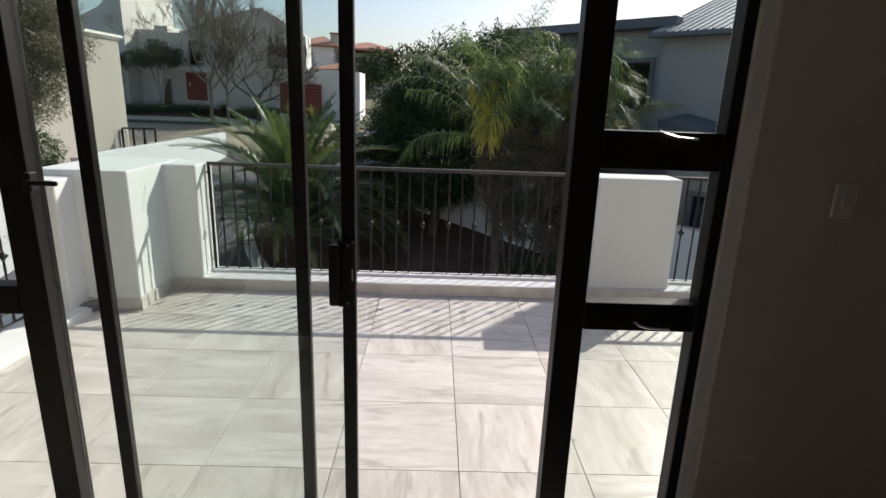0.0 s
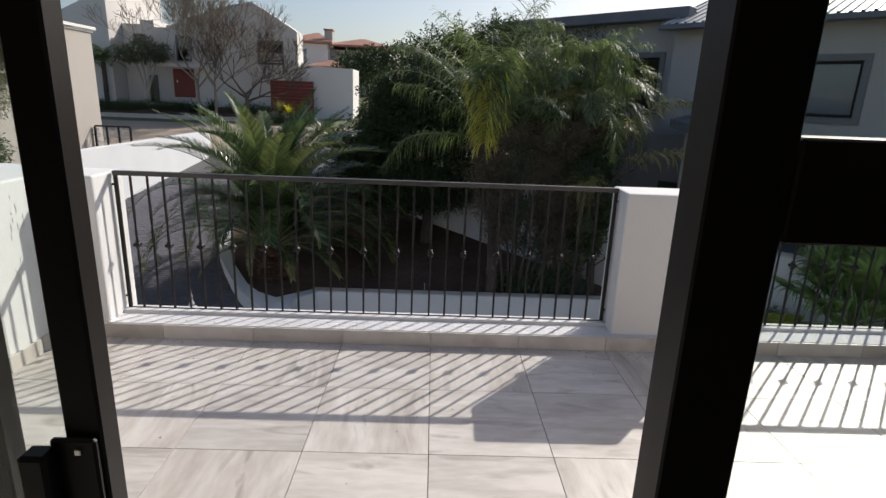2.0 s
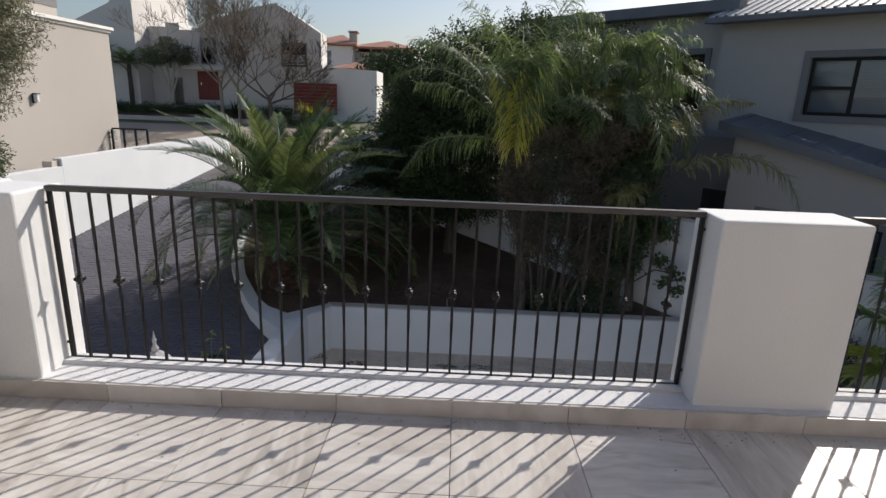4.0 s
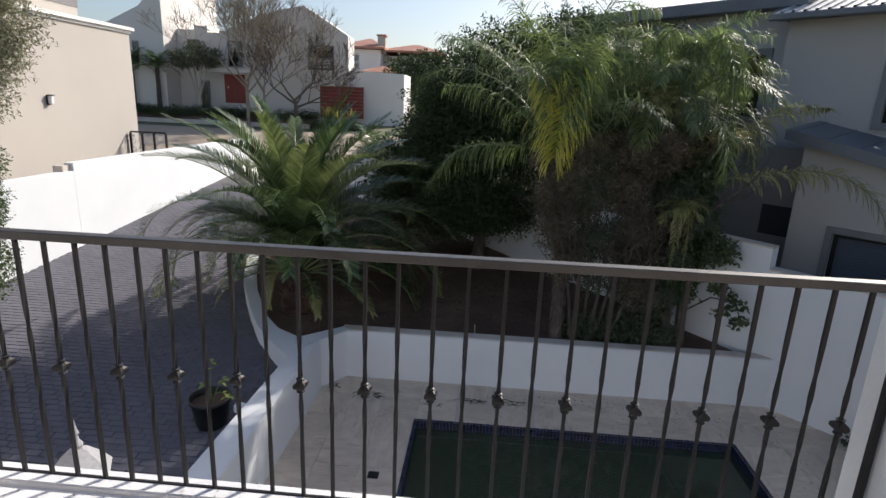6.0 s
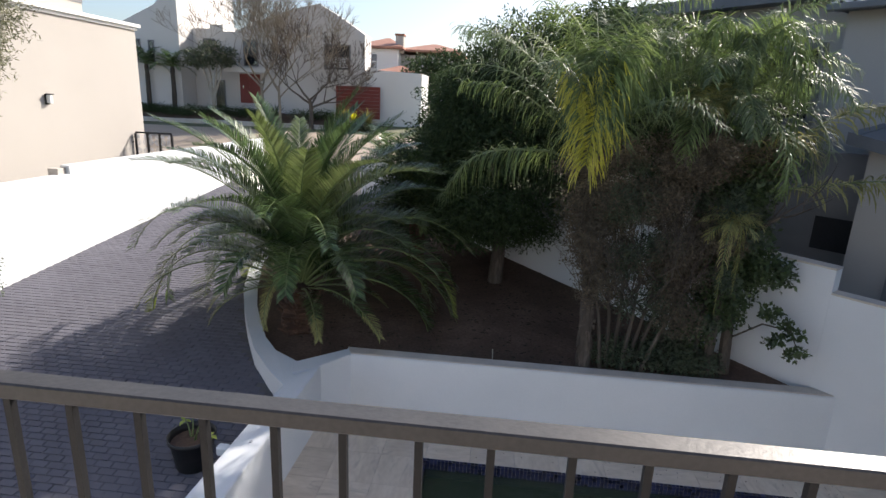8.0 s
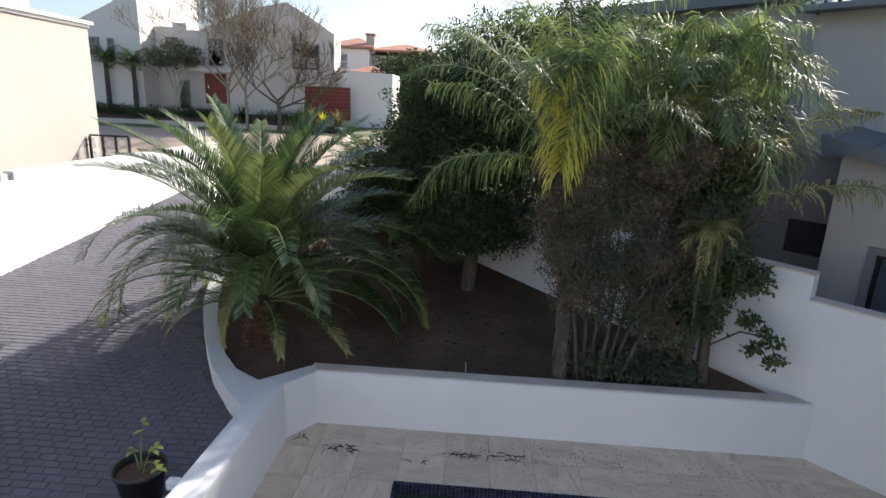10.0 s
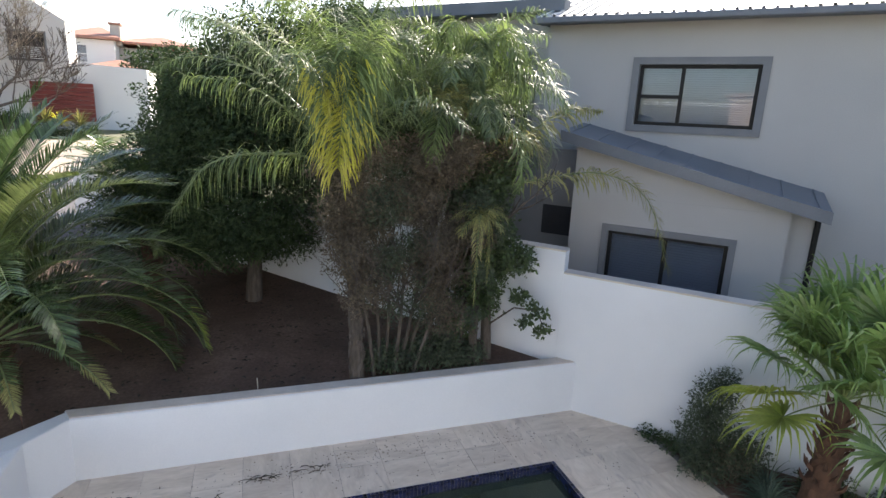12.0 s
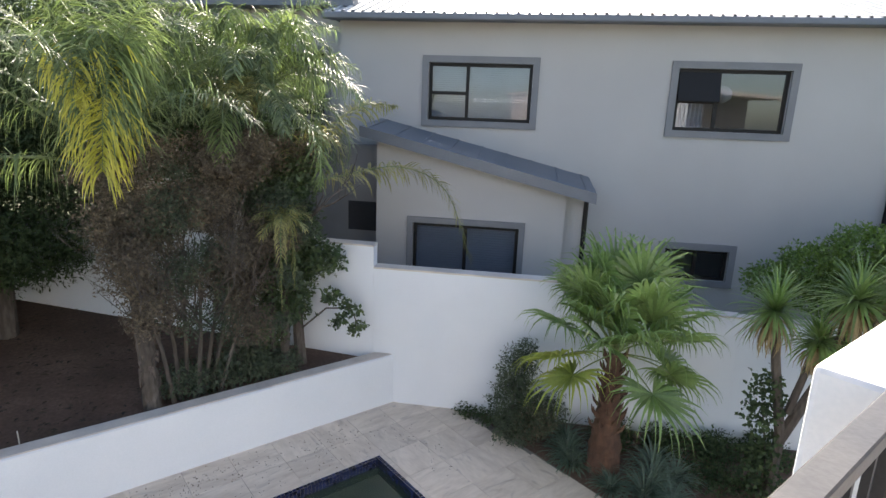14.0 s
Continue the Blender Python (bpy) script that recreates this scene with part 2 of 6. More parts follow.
# dark grey that holds a recess's shade in its colour; no part takes it
SHADED_RECESS = surface("recess_shade_grey", [(0.07, 0.07, 0.075), (0.10, 0.10, 0.105)], 0.9, 2, 30, 0.0)
# near-black colour that holds the shade inside rooms and openings
OPENING_SHADE = surface("opening_shade", [(0.02, 0.02, 0.022), (0.035, 0.035, 0.038)], 0.9, 2, 30, 0.0)
BLIND = surface("white_blind_slat", [(0.55, 0.55, 0.56), (0.65, 0.65, 0.66)], 0.6, 3, 60, 0.0)
CURTAIN = surface("pale_curtain", [(0.50, 0.47, 0.43), (0.62, 0.60, 0.56)], 0.9, 3, 60, 0.1)
BARK = surface("grey_brown_bark", [(0.04, 0.032, 0.026), (0.08, 0.065, 0.053), (0.15, 0.13, 0.11)], 0.95, 4, 25, 1.0, stretch=(1, 1, 0.25))
RED_BARK = surface("red_brown_palm_fibre", [(0.045, 0.024, 0.016), (0.12, 0.062, 0.038)], 0.95, 6, 30, 1.0, stretch=(1, 1, 0.4))
PALE_BARK = surface("pale_bark", [(0.30, 0.27, 0.22), (0.48, 0.44, 0.38)], 0.9, 4, 25, 0.5, stretch=(1, 1, 0.3))
TWIG = surface("bare_brown_twig", [(0.075, 0.06, 0.05), (0.14, 0.115, 0.095)], 0.9, 3, 20, 0.2)
TWIG_PALE = surface("pale_brown_twig", [(0.20, 0.17, 0.13), (0.34, 0.29, 0.23)], 0.9, 3, 20, 0.2)
FROND = surface("date_palm_leaf", [(0.052, 0.086, 0.034), (0.112, 0.155, 0.066)], 0.27, 3, 30, 0.0, vary=0.5, island=True, trans=0.18)
FROND_PALE = surface("date_palm_leaf_olive", [(0.09, 0.12, 0.045), (0.17, 0.20, 0.085)], 0.27, 3, 30, 0.0, vary=0.45, island=True, trans=0.18)
OLIVE_PALM = surface("olive_palm_leaf", [(0.18, 0.175, 0.06), (0.31, 0.29, 0.12)], 0.5, 3, 30, 0.0, vary=0.3, island=True, trans=0.25)
QUEEN = surface("queen_palm_leaf", [(0.066, 0.098, 0.048), (0.135, 0.168, 0.088)], 0.5, 3, 30, 0.0, vary=0.5, island=True, trans=0.35, spec=0.38)
QUEEN_MID = surface("light_queen_palm_leaf", [(0.095, 0.138, 0.048), (0.175, 0.215, 0.09)], 0.5, 3, 30, 0.0, vary=0.5, island=True, trans=0.34, spec=0.38)
LIME_LEAF = surface("lime_green_leaf", [(0.07, 0.13, 0.02), (0.14, 0.2, 0.05)], 0.5, 2, 20, 0.0, vary=0.35, island=True, trans=0.3)
QUEEN_YELLOW = surface("yellowing_palm_leaf", [(0.34, 0.33, 0.05), (0.52, 0.48, 0.11)], 0.4, 3, 30, 0.0, vary=0.3, island=True, trans=0.4)
DRY_LEAF = surface("dry_palm_leaf", [(0.20, 0.14, 0.07), (0.32, 0.25, 0.13)], 0.7, 3, 30, 0.0, vary=0.25, island=True, trans=0.2)
RACHIS = surface("green_leaf_stalk", [(0.10, 0.14, 0.05), (0.18, 0.22, 0.08)], 0.5, 3, 30, 0.0)
FAN = surface("fan_palm_leaf", [(0.10, 0.17, 0.05), (0.21, 0.285, 0.11)], 0.32, 3, 30, 0.0, vary=0.3, island=True, trans=0.35)
FAN_TIP = surface("yellow_green_fan_palm_leaf", [(0.2, 0.26, 0.05), (0.34, 0.37, 0.10)], 0.45, 3, 30, 0.0, vary=0.25, island=True, trans=0.35)
DARK_LEAF = surface("dark_green_leaf", [(0.028, 0.048, 0.020), (0.065, 0.092, 0.038)], 0.7, 2, 20, 0.0, vary=0.4, island=True, trans=0.15, spec=0.25)
MID_LEAF = surface("green_shrub_leaf", [(0.038, 0.066, 0.024), (0.085, 0.118, 0.045)], 0.4, 2, 20, 0.0, vary=0.4, island=True, trans=0.2)
BROWN_LEAF = surface("red_brown_shrub_leaf", [(0.070, 0.056, 0.038), (0.165, 0.130, 0.088)], 0.6, 2, 20, 0.0, vary=0.4, island=True, trans=0.15)
OLIVE_DARK = surface("dull_green_narrow_leaf", [(0.035, 0.055, 0.03), (0.085, 0.105, 0.06)], 0.6, 2, 20, 0.0, vary=0.4, island=True, trans=0.15)
NEEDLE = surface("pale_grey_green_needle_leaf", [(0.12, 0.125, 0.075), (0.24, 0.235, 0.15)], 0.6, 2, 20, 0.0, vary=0.45, island=True, trans=0.2)
OLIVE_LEAF = surface("grey_green_needle_leaf", [(0.07, 0.085, 0.05), (0.15, 0.165, 0.10)], 0.7, 2, 20, 0.0, vary=0.4, island=True, trans=0.15)
STRAP = surface("blue_green_strap_leaf", [(0.06, 0.10, 0.07), (0.13, 0.18, 0.13)], 0.5, 2, 20, 0.0, vary=0.3, island=True, trans=0.2)
LITTER = surface("dark_dry_litter", [(0.03, 0.022, 0.015), (0.09, 0.065, 0.04)], 0.9, 3, 30, 0.0, vary=0.4, island=True)
POT_BLACK = surface("black_plastic_pot", [(0.010, 0.010, 0.011), (0.02, 0.02, 0.021)], 0.45, 4, 60, 0.05)
LANTERN_METAL = surface("weathered_pale_metal", [(0.22, 0.22, 0.23), (0.38, 0.38, 0.40)], 0.6, 6, 60, 0.2)
LAMP_GLASS = surface("frosted_lamp_glass", [(0.7, 0.7, 0.68), (0.8, 0.8, 0.78)], 0.3, 4, 60, 0.0)
PALE_STONE = surface("pale_cast_stone", [(0.42, 0.43, 0.45), (0.60, 0.61, 0.63)], 0.8, 4, 60, 0.3)
PANE = glass("window_glass", (0.93, 0.96, 0.945), 0.5)
PANE_DARK = glass("tinted_window_glass", (0.66, 0.69, 0.74), 1.5)


# ---- builders ----
def finish(name, me, mat, parent=None, label="", smooth=False):
    me.materials.append(mat)
    if smooth:
        me.polygons.foreach_set("use_smooth", [True] * len(me.polygons))
    ob = new(name, me)
    if parent:
        ob.parent = parent
    if label:
        tagged(ob, label)
    return ob


def part(name, bm, mat, parent=None, label="", smooth=False):
    me = bpy.data.meshes.new(name)
    bm.to_mesh(me)
    bm.free()
    return finish(name, me, mat, parent, label, smooth)


def raw(name, verts, faces, mat, parent=None, label="", smooth=False):
    me = bpy.data.meshes.new(name)
    me.from_pydata([tuple(v) for v in verts], [], faces)
    me.update()
    return finish(name, me, mat, parent, label, smooth)


def thing(name, m, label, category, group=""):
    ob = new(name)
    ob.matrix_basis = m
    return tagged(ob, label, category, group)


def structure(ob, label="", category=""):
    return tagged(ob, label, category, "", "structure")


def box(bm, x0, x1, y0, y1, z0, z1, bevel=0.0, seg=1):
    r = bmesh.ops.create_cube(bm, size=1, matrix=Matrix.Translation(((x0 + x1) / 2, (y0 + y1) / 2, (z0 + z1) / 2)) @ Matrix.Diagonal((x1 - x0, y1 - y0, z1 - z0, 1)))
    if bevel:
        edges = {e for v in r["verts"] for e in v.link_edges}
        bmesh.ops.bevel(bm, geom=list(edges), offset=bevel, segments=seg, affect="EDGES", profile=0.5)
    return bm


def boxed(name, dims, mat, parent=None, label="", bevel=0.004, seg=1):
    bm = bmesh.new()
    box(bm, *dims, bevel, seg)
    return part(name, bm, mat, parent, label)


def prism(bm, pts, z0, z1, bevel=0.0):
    """A standing prism over the plan pts; z0 and z1 are heights or functions of (x, y)."""
    f0 = z0 if callable(z0) else (lambda x, y: z0)
    f1 = z1 if callable(z1) else (lambda x, y: z1)
    lo = [bm.verts.new((x, y, f0(x, y))) for x, y in pts]
    hi = [bm.verts.new((x, y, f1(x, y))) for x, y in pts]
    n = len(pts)
    faces = [bm.faces.new(lo[::-1]), bm.faces.new(hi)] + [bm.faces.new((lo[i], lo[(i + 1) % n], hi[(i + 1) % n], hi[i])) for i in range(n)]
    bmesh.ops.recalc_face_normals(bm, faces=faces)
    if bevel:
        bmesh.ops.bevel(bm, geom=[e for e in bm.edges if all(v in hi for v in e.verts)], offset=bevel, segments=2, affect="EDGES")
    return bm


def tube(bm, pts, radii, sides=6, cap=True):
    """A tube along pts with the radii given at each point."""
    pts = [Vector(p) for p in pts]
    rings = []
    side = Vector((1, 0, 0))
    for i, p in enumerate(pts):
        d = (pts[min(i + 1, len(pts) - 1)] - pts[max(i - 1, 0)])
        d = d.normalized() if d.length > 1e-6 else Vector((0, 0, 1))
        side = side - d * side.dot(d)
        if side.length < 1e-3:
            side = d.orthogonal()
        side.normalize()
        up = d.cross(side)
        r = radii[i] if hasattr(radii, "__len__") else radii
        rings.append([bm.verts.new(p + (side * math.cos(a) + up * math.sin(a)) * r) for a in [2 * math.pi * k / sides for k in range(sides)]])
    for a, b in zip(rings, rings[1:]):
        for k in range(sides):
            bm.faces.new((a[k], a[(k + 1) % sides], b[(k + 1) % sides], b[k]))
    if cap:
        bm.faces.new(rings[0][::-1])
        bm.faces.new(rings[-1])
    return bm


def lathe(bm, profile, sides=20, centre=(0, 0)):
    rings = [[bm.verts.new((centre[0] + r * math.cos(2 * math.pi * k / sides), centre[1] + r * math.sin(2 * math.pi * k / sides), z)) for k in range(sides)] for r, z in profile]
    for a, b in zip(rings, rings[1:]):
        for k in range(sides):
            bm.faces.new((a[k], a[(k + 1) % sides], b[(k + 1) % sides], b[k]))
    return bm


def pierced(bm, x0, x1, z0, z1, holes, y0, y1):
    """A wall plate in the x-z plane from y0 to y1 deep, with real openings (x0, x1, z0, z1)."""
    xs = sorted({x0, x1, *[h[0] for h in holes], *[h[1] for h in holes]})
    zs = sorted({z0, z1, *[h[2] for h in holes], *[h[3] for h in holes]})
    xs, zs = [x for x in xs if x0 <= x <= x1], [z for z in zs if z0 <= z <= z1]
    solid = {}
    for i in range(len(xs) - 1):
        for k in range(len(zs) - 1):
            cx, cz = (xs[i] + xs[i + 1]) / 2, (zs[k] + zs[k + 1]) / 2
            solid[i, k] = not any(h[0] < cx < h[1] and h[2] < cz < h[3] for h in holes)
    cache = {}

    def v(i, k, y):
        key = (i, k, y)
        if key not in cache:
            cache[key] = bm.verts.new((xs[i], y, zs[k]))
        return cache[key]

    for (i, k), s in solid.items():
        if not s:
            continue
        bm.faces.new((v(i, k, y0), v(i + 1, k, y0), v(i + 1, k + 1, y0), v(i, k + 1, y0)))
        bm.faces.new((v(i, k, y1), v(i, k + 1, y1), v(i + 1, k + 1, y1), v(i + 1, k, y1)))
        for di, dk, a, b in ((-1, 0, (i, k), (i, k + 1)), (1, 0, (i + 1, k + 1), (i + 1, k)), (0, -1, (i + 1, k), (i, k)), (0, 1, (i, k + 1), (i + 1, k + 1))):
            if not solid.get((i + di, k + dk), False):
                bm.faces.new((v(*a, y0), v(*b, y0), v(*b, y1), v(*a, y1)))
    bmesh.ops.recalc_face_normals(bm, faces=bm.faces[:])
    return bm


def slab_piece(name, w, d, h, chamfer, mat):
    """The mesh of a tile or paver: a block with its upper edges worn off, its top at z = 0."""
    a, b, c = w / 2, d / 2, chamfer
    ring = lambda x, y, z: [(-x, -y, z), (x, -y, z), (x, y, z), (-x, y, z)]
    verts = ring(a, b, -h) + ring(a, b, -c) + ring(a - c, b - c, 0)
    faces = [(8, 9, 10, 11)] + [(o + i, o + (i + 1) % 4, o + 4 + (i + 1) % 4, o + 4 + i) for o in (0, 4) for i in range(4)]
    me = bpy.data.meshes.new(name)
    me.from_pydata(verts, [], faces)
    me.materials.append(mat)
    return me


SLOPE = 0.09


def ground_z(y):
    return -3.1 + SLOPE * max(0.0, y - 5.5)


# ---- ground ----
def sheet(name, xs, ys, z, mat, drop=0.0):
    bm = bmesh.new()
    rows = [[bm.verts.new((x, y, z(x, y))) for x in xs] for y in ys]
    for a, b in zip(rows, rows[1:]):
        for i in range(len(xs) - 1):
            bm.faces.new((a[i], a[i + 1], b[i + 1], b[i]))
    return part(name, bm, mat)


def far_ground(x, y):
    if x > -2.8 and y < 20.5:
        return -3.45
    return ground_z(min(y, 60)) - 0.07 if y > 5.5 else -3.42


ground = structure(sheet("ground", [-900, -60, -30, -12, -2.85, -2.75, 20, 60, 900], [-900, -20, 5.5, 10, 20.4, 20.6, 30, 42, 60, 900], far_ground, GRASSY), "dry earth and sparse grass sloping up to the street")
road = structure(sheet("road", [-60, -30, -4, 30, 60], [27.5, 31, 35.5], lambda x, y: ground_z(y) - 0.03, ROAD), "pale brick-paved street")

# ---- the terrace ----
T, TX, TY = 0.603, -0.448, 3.442
terrace = structure(boxed("floor", (-3.1, 5.0, 1.73, 4.91, -0.3, -0.012), GROUT, bevel=0), "terrace floor of pale wood-look tiles with fine grey joints")
bm = bmesh.new()
prism(bm, [(-2.3, 4.64), (4.6, 4.64), (4.6, 4.93), (-2.3, 4.93)], -0.3, 0.1, 0.012)
prism(bm, [(-2.3, 4.823), (4.6, 4.823), (4.6, 4.926), (-2.3, 4.926)], 0.08, 0.122, 0.006)
sill = structure(part("kerb", bm, SILL), "white painted kerb with a raised strip under the balustrade, dusty and chipped")
rail_wall = structure(boxed("wall_terrace_edge", (-3.12, 5.0, 4.87, 4.925, -3.1, -0.305), WHITE_SMOOTH, bevel=0.0))


def pier(x0, x1, y0, y1, z1=1.09, label="white textured plaster pier of the terrace wall"):
    bm = bmesh.new()
    box(bm, x0, x1, y0, y1, -3.1, z1, 0.014, 2)
    return structure(part("wall_pier", bm, WHITE), label)


pier(1.415, 2.14, 4.70, 5.02)
pier(-2.37, -2.02, 4.66, 5.02)
pier(-2.98, -2.30, 4.12, 5.03, 1.10, "white textured corner pier of the terrace wall with trowel marks")
pier(4.55, 5.1, 4.70, 5.02)
# trowel dents as proud slivers, the shade in them given by a darker colour
bm = bmesh.new()
marks = random.Random(8)
for k in range(22):
    y, z, h = marks.uniform(4.28, 4.50), marks.uniform(0.32, 1.02), marks.uniform(0.012, 0.06)
    box(bm, -2.3005, -2.2985, y, y + marks.uniform(0.003, 0.007), z, z + h)
structure(part("trim_trowel_mark", bm, COPING), "small vertical trowel scars in the plaster of the corner pier, their shade put into a darker colour")
pier(-3.02, -2.70, 3.90, 4.13, 1.05, "white textured return beside the corner pier")
bm = bmesh.new()
prism(bm, [(-3.05, 1.95), (-2.66, 1.95), (-2.62, 4.0), (-3.05, 4.0)], -0.3, lambda x, y: 0.10 if x < -2.8 else 0.06, 0.012)
structure(part("kerb", bm, WHITE), "white painted kerb under the side balustrade")
structure(boxed("wall_terrace_edge", (-3.10, -3.06, 1.9, 5.0, -3.1, -0.02), WHITE_SMOOTH, bevel=0.0))


# ---- the room behind the sliding door ----
DY0, DY1 = 1.76, 1.84
structure(boxed("floor", (-4.0, 4.0, -4.0, 1.635, -0.3, 0.0), TILE_A, bevel=0), "room floor")
structure(boxed("wall_south", (-4.2, 4.2, -4.2, -4.0, 0, 2.7), INTERIOR, bevel=0))
structure(boxed("wall_west", (-4.2, -4.0, -4.0, 1.86, 0, 2.7), INTERIOR, bevel=0))
structure(boxed("wall_east", (4.0, 4.2, -4.0, 1.86, 0, 2.7), INTERIOR, bevel=0))
structure(boxed("ceiling", (-4.2, 4.2, -4.2, 1.92, 2.7, 2.9), REVEAL, bevel=0))
bm = bmesh.new()
pierced(bm, -4.0, 4.0, 0.0, 2.7, [(-1.98, 1.005, -1, 2.18)], 1.735, 1.92)
wall_north = structure(part("wall_north", bm, INTERIOR), "shaded beige-brown interior wall beside the door")
structure(boxed("trim", (0.957, 1.03, 1.75, 1.915, 0, 2.18), REVEAL, bevel=0.0), "pale plaster reveal of the door opening")
structure(boxed("wall_terrace_side", (5.0, 5.3, 1.9, 5.0, -3.1, 2.7), WHITE_SMOOTH, bevel=0))
structure(boxed("wall_house_lower", (-4.2, 5.3, 1.66, 1.9, -3.2, -0.02), WHITE_SMOOTH, bevel=0))
structure(boxed("roof", (-4.5, 5.5, -4.4, 2.0, 2.9, 3.05), COPING, bevel=0))


def sidelight(x, mirror=False):
    """A fixed three-pane light beside the sliding doors, 0.56 wide, its inner edge at x."""
    s = -1 if mirror else 1
    t = thing("sidelight_window", pose(x, 1.80, 0.02), "bronze-black aluminium side window with three clear panes", "window")
    def bar(name, a, b, z0, z1, y0=-0.035, y1=0.035):
        boxed(name, (min(a * s, b * s), max(a * s, b * s), y0, y1, z0, z1), BLACK_FRAME, t, bevel=0.003)
    bar("stile", 0.0, 0.095, 0, 2.14)
    bar("stile", 0.482, 0.520, 0, 2.14)
    for z0, z1 in ((0.0, 0.07), (0.925, 1.025), (1.485, 1.605), (2.06, 2.14)):
        bar("transom", 0.097, 0.480, z0, z1)
    for z0, z1 in ((0.07, 0.925), (1.025, 1.485), (1.605, 2.06)):
        bar("pane", 0.097, 0.480, z0, z1, -0.003, 0.003)
    for o in t.children:
        if o.name.startswith("pane"):
            o.data.materials[0] = PANE
            o.visible_shadow = False
    for z in (0.955, 1.60):
        bm = bmesh.new()
        tube(bm, [(s * 0.27, -0.038, z + 0.005), (s * 0.28, -0.052, z), (s * 0.32, -0.055, z - 0.01), (s * 0.39, -0.05, z - 0.014)], [0.006, 0.006, 0.005, 0.004], 6)
        part("casement_stay", bm, CHROME, t, "small brushed metal stay")
    return t


sidelight(0.435)
sidelight(-1.300, True)


def door_leaf(x0, x1, y, handle):
    t = thing("sliding_door", pose(x0, y, 0.03), "bronze-black aluminium sliding glass door leaf" + (" with a long black pull handle, slid open" if handle else ""), "door")
    w = x1 - x0
    boxed("stile", (0, 0.045, -0.018, 0.018, 0, 2.11), BLACK_FRAME, t, bevel=0.003)
    boxed("stile", (w - 0.045, w, -0.018, 0.018, 0, 2.11), BLACK_FRAME, t, bevel=0.003)
    boxed("rail", (0.046, w - 0.046, -0.018, 0.018, 0, 0.09), BLACK_FRAME, t, bevel=0.003)
    boxed("rail", (0.046, w - 0.046, -0.018, 0.018, 2.05, 2.11), BLACK_FRAME, t, bevel=0.003)
    p = boxed("pane", (0.046, w - 0.046, -0.003, 0.003, 0.091, 2.049), PANE, t, bevel=0)
    p.visible_shadow = False
    if handle:
        bm = bmesh.new()
        box(bm, w - 0.058, w - 0.004, -0.028, -0.0185, 0.985, 1.215, 0.003)
        box(bm, w - 0.084, w - 0.05, -0.05, -0.020, 0.995, 1.205, 0.005)
        part("handle", bm, BLACK_FRAME, t, "black pull handle")
        boxed("latch", (w - 0.012, w - 0.005, -0.034, -0.0285, 1.08, 1.12), CHROME, t, "small metal latch", bevel=0.001)
        for z in (1.0, 1.2):
            boxed("screw", (w - 0.028, w - 0.020, -0.031, -0.0285, z - 0.004, z + 0.004), CHROME, t, bevel=0.001)
    return t


door_leaf(-1.345, -0.425, 1.825, False)
door_leaf(-1.12, -0.255, 1.765, True)
frame_thing = thing("door_frame", pose(-0.45, 1.80, 0), "bronze-black aluminium sliding door track and head", "door frame")
boxed("track", (-0.94, 0.88, -0.055, 0.055, 0.0, 0.018), BLACK_FRAME, frame_thing, bevel=0.003)
boxed("track_rib", (-0.94, 0.88, -0.038, -0.032, 0.0185, 0.03), CHROME, frame_thing, bevel=0.0)
boxed("track_rib", (-0.94, 0.88, 0.022, 0.028, 0.0185, 0.03), CHROME, frame_thing, bevel=0.0)
boxed("head", (-0.94, 0.88, -0.055, 0.055, 2.15, 2.18), BLACK_FRAME, frame_thing, bevel=0.003)
structure(boxed("door_step", (-1.97, 0.98, 1.64, 1.90, -0.012, 0.0), TILE_B, bevel=0), "pale tiled door threshold")
switch = thing("light_switch", pose(1.315, 1.734, 1.43), "cream plastic light switch on the shaded wall", "light switch")
boxed("plate", (-0.037, 0.037, -0.009, 0.0, -0.057, 0.057), PLASTIC, switch, bevel=0.004)
boxed("rocker", (-0.012, 0.012, -0.014, -0.0092, -0.02, 0.02), PLASTIC, switch, bevel=0.002)
lever = thing("window_lever", pose(-1.285, 1.755, 1.405), "dark metal window lever", "window handle")
boxed("lever_arm", (0, 0.10, -0.03, -0.018, -0.008, 0.008), IRON, lever, bevel=0.003)
boxed("lever_plate", (-0.012, 0.012, -0.017, 0.02, -0.03, 0.03), IRON, lever, bevel=0.003)


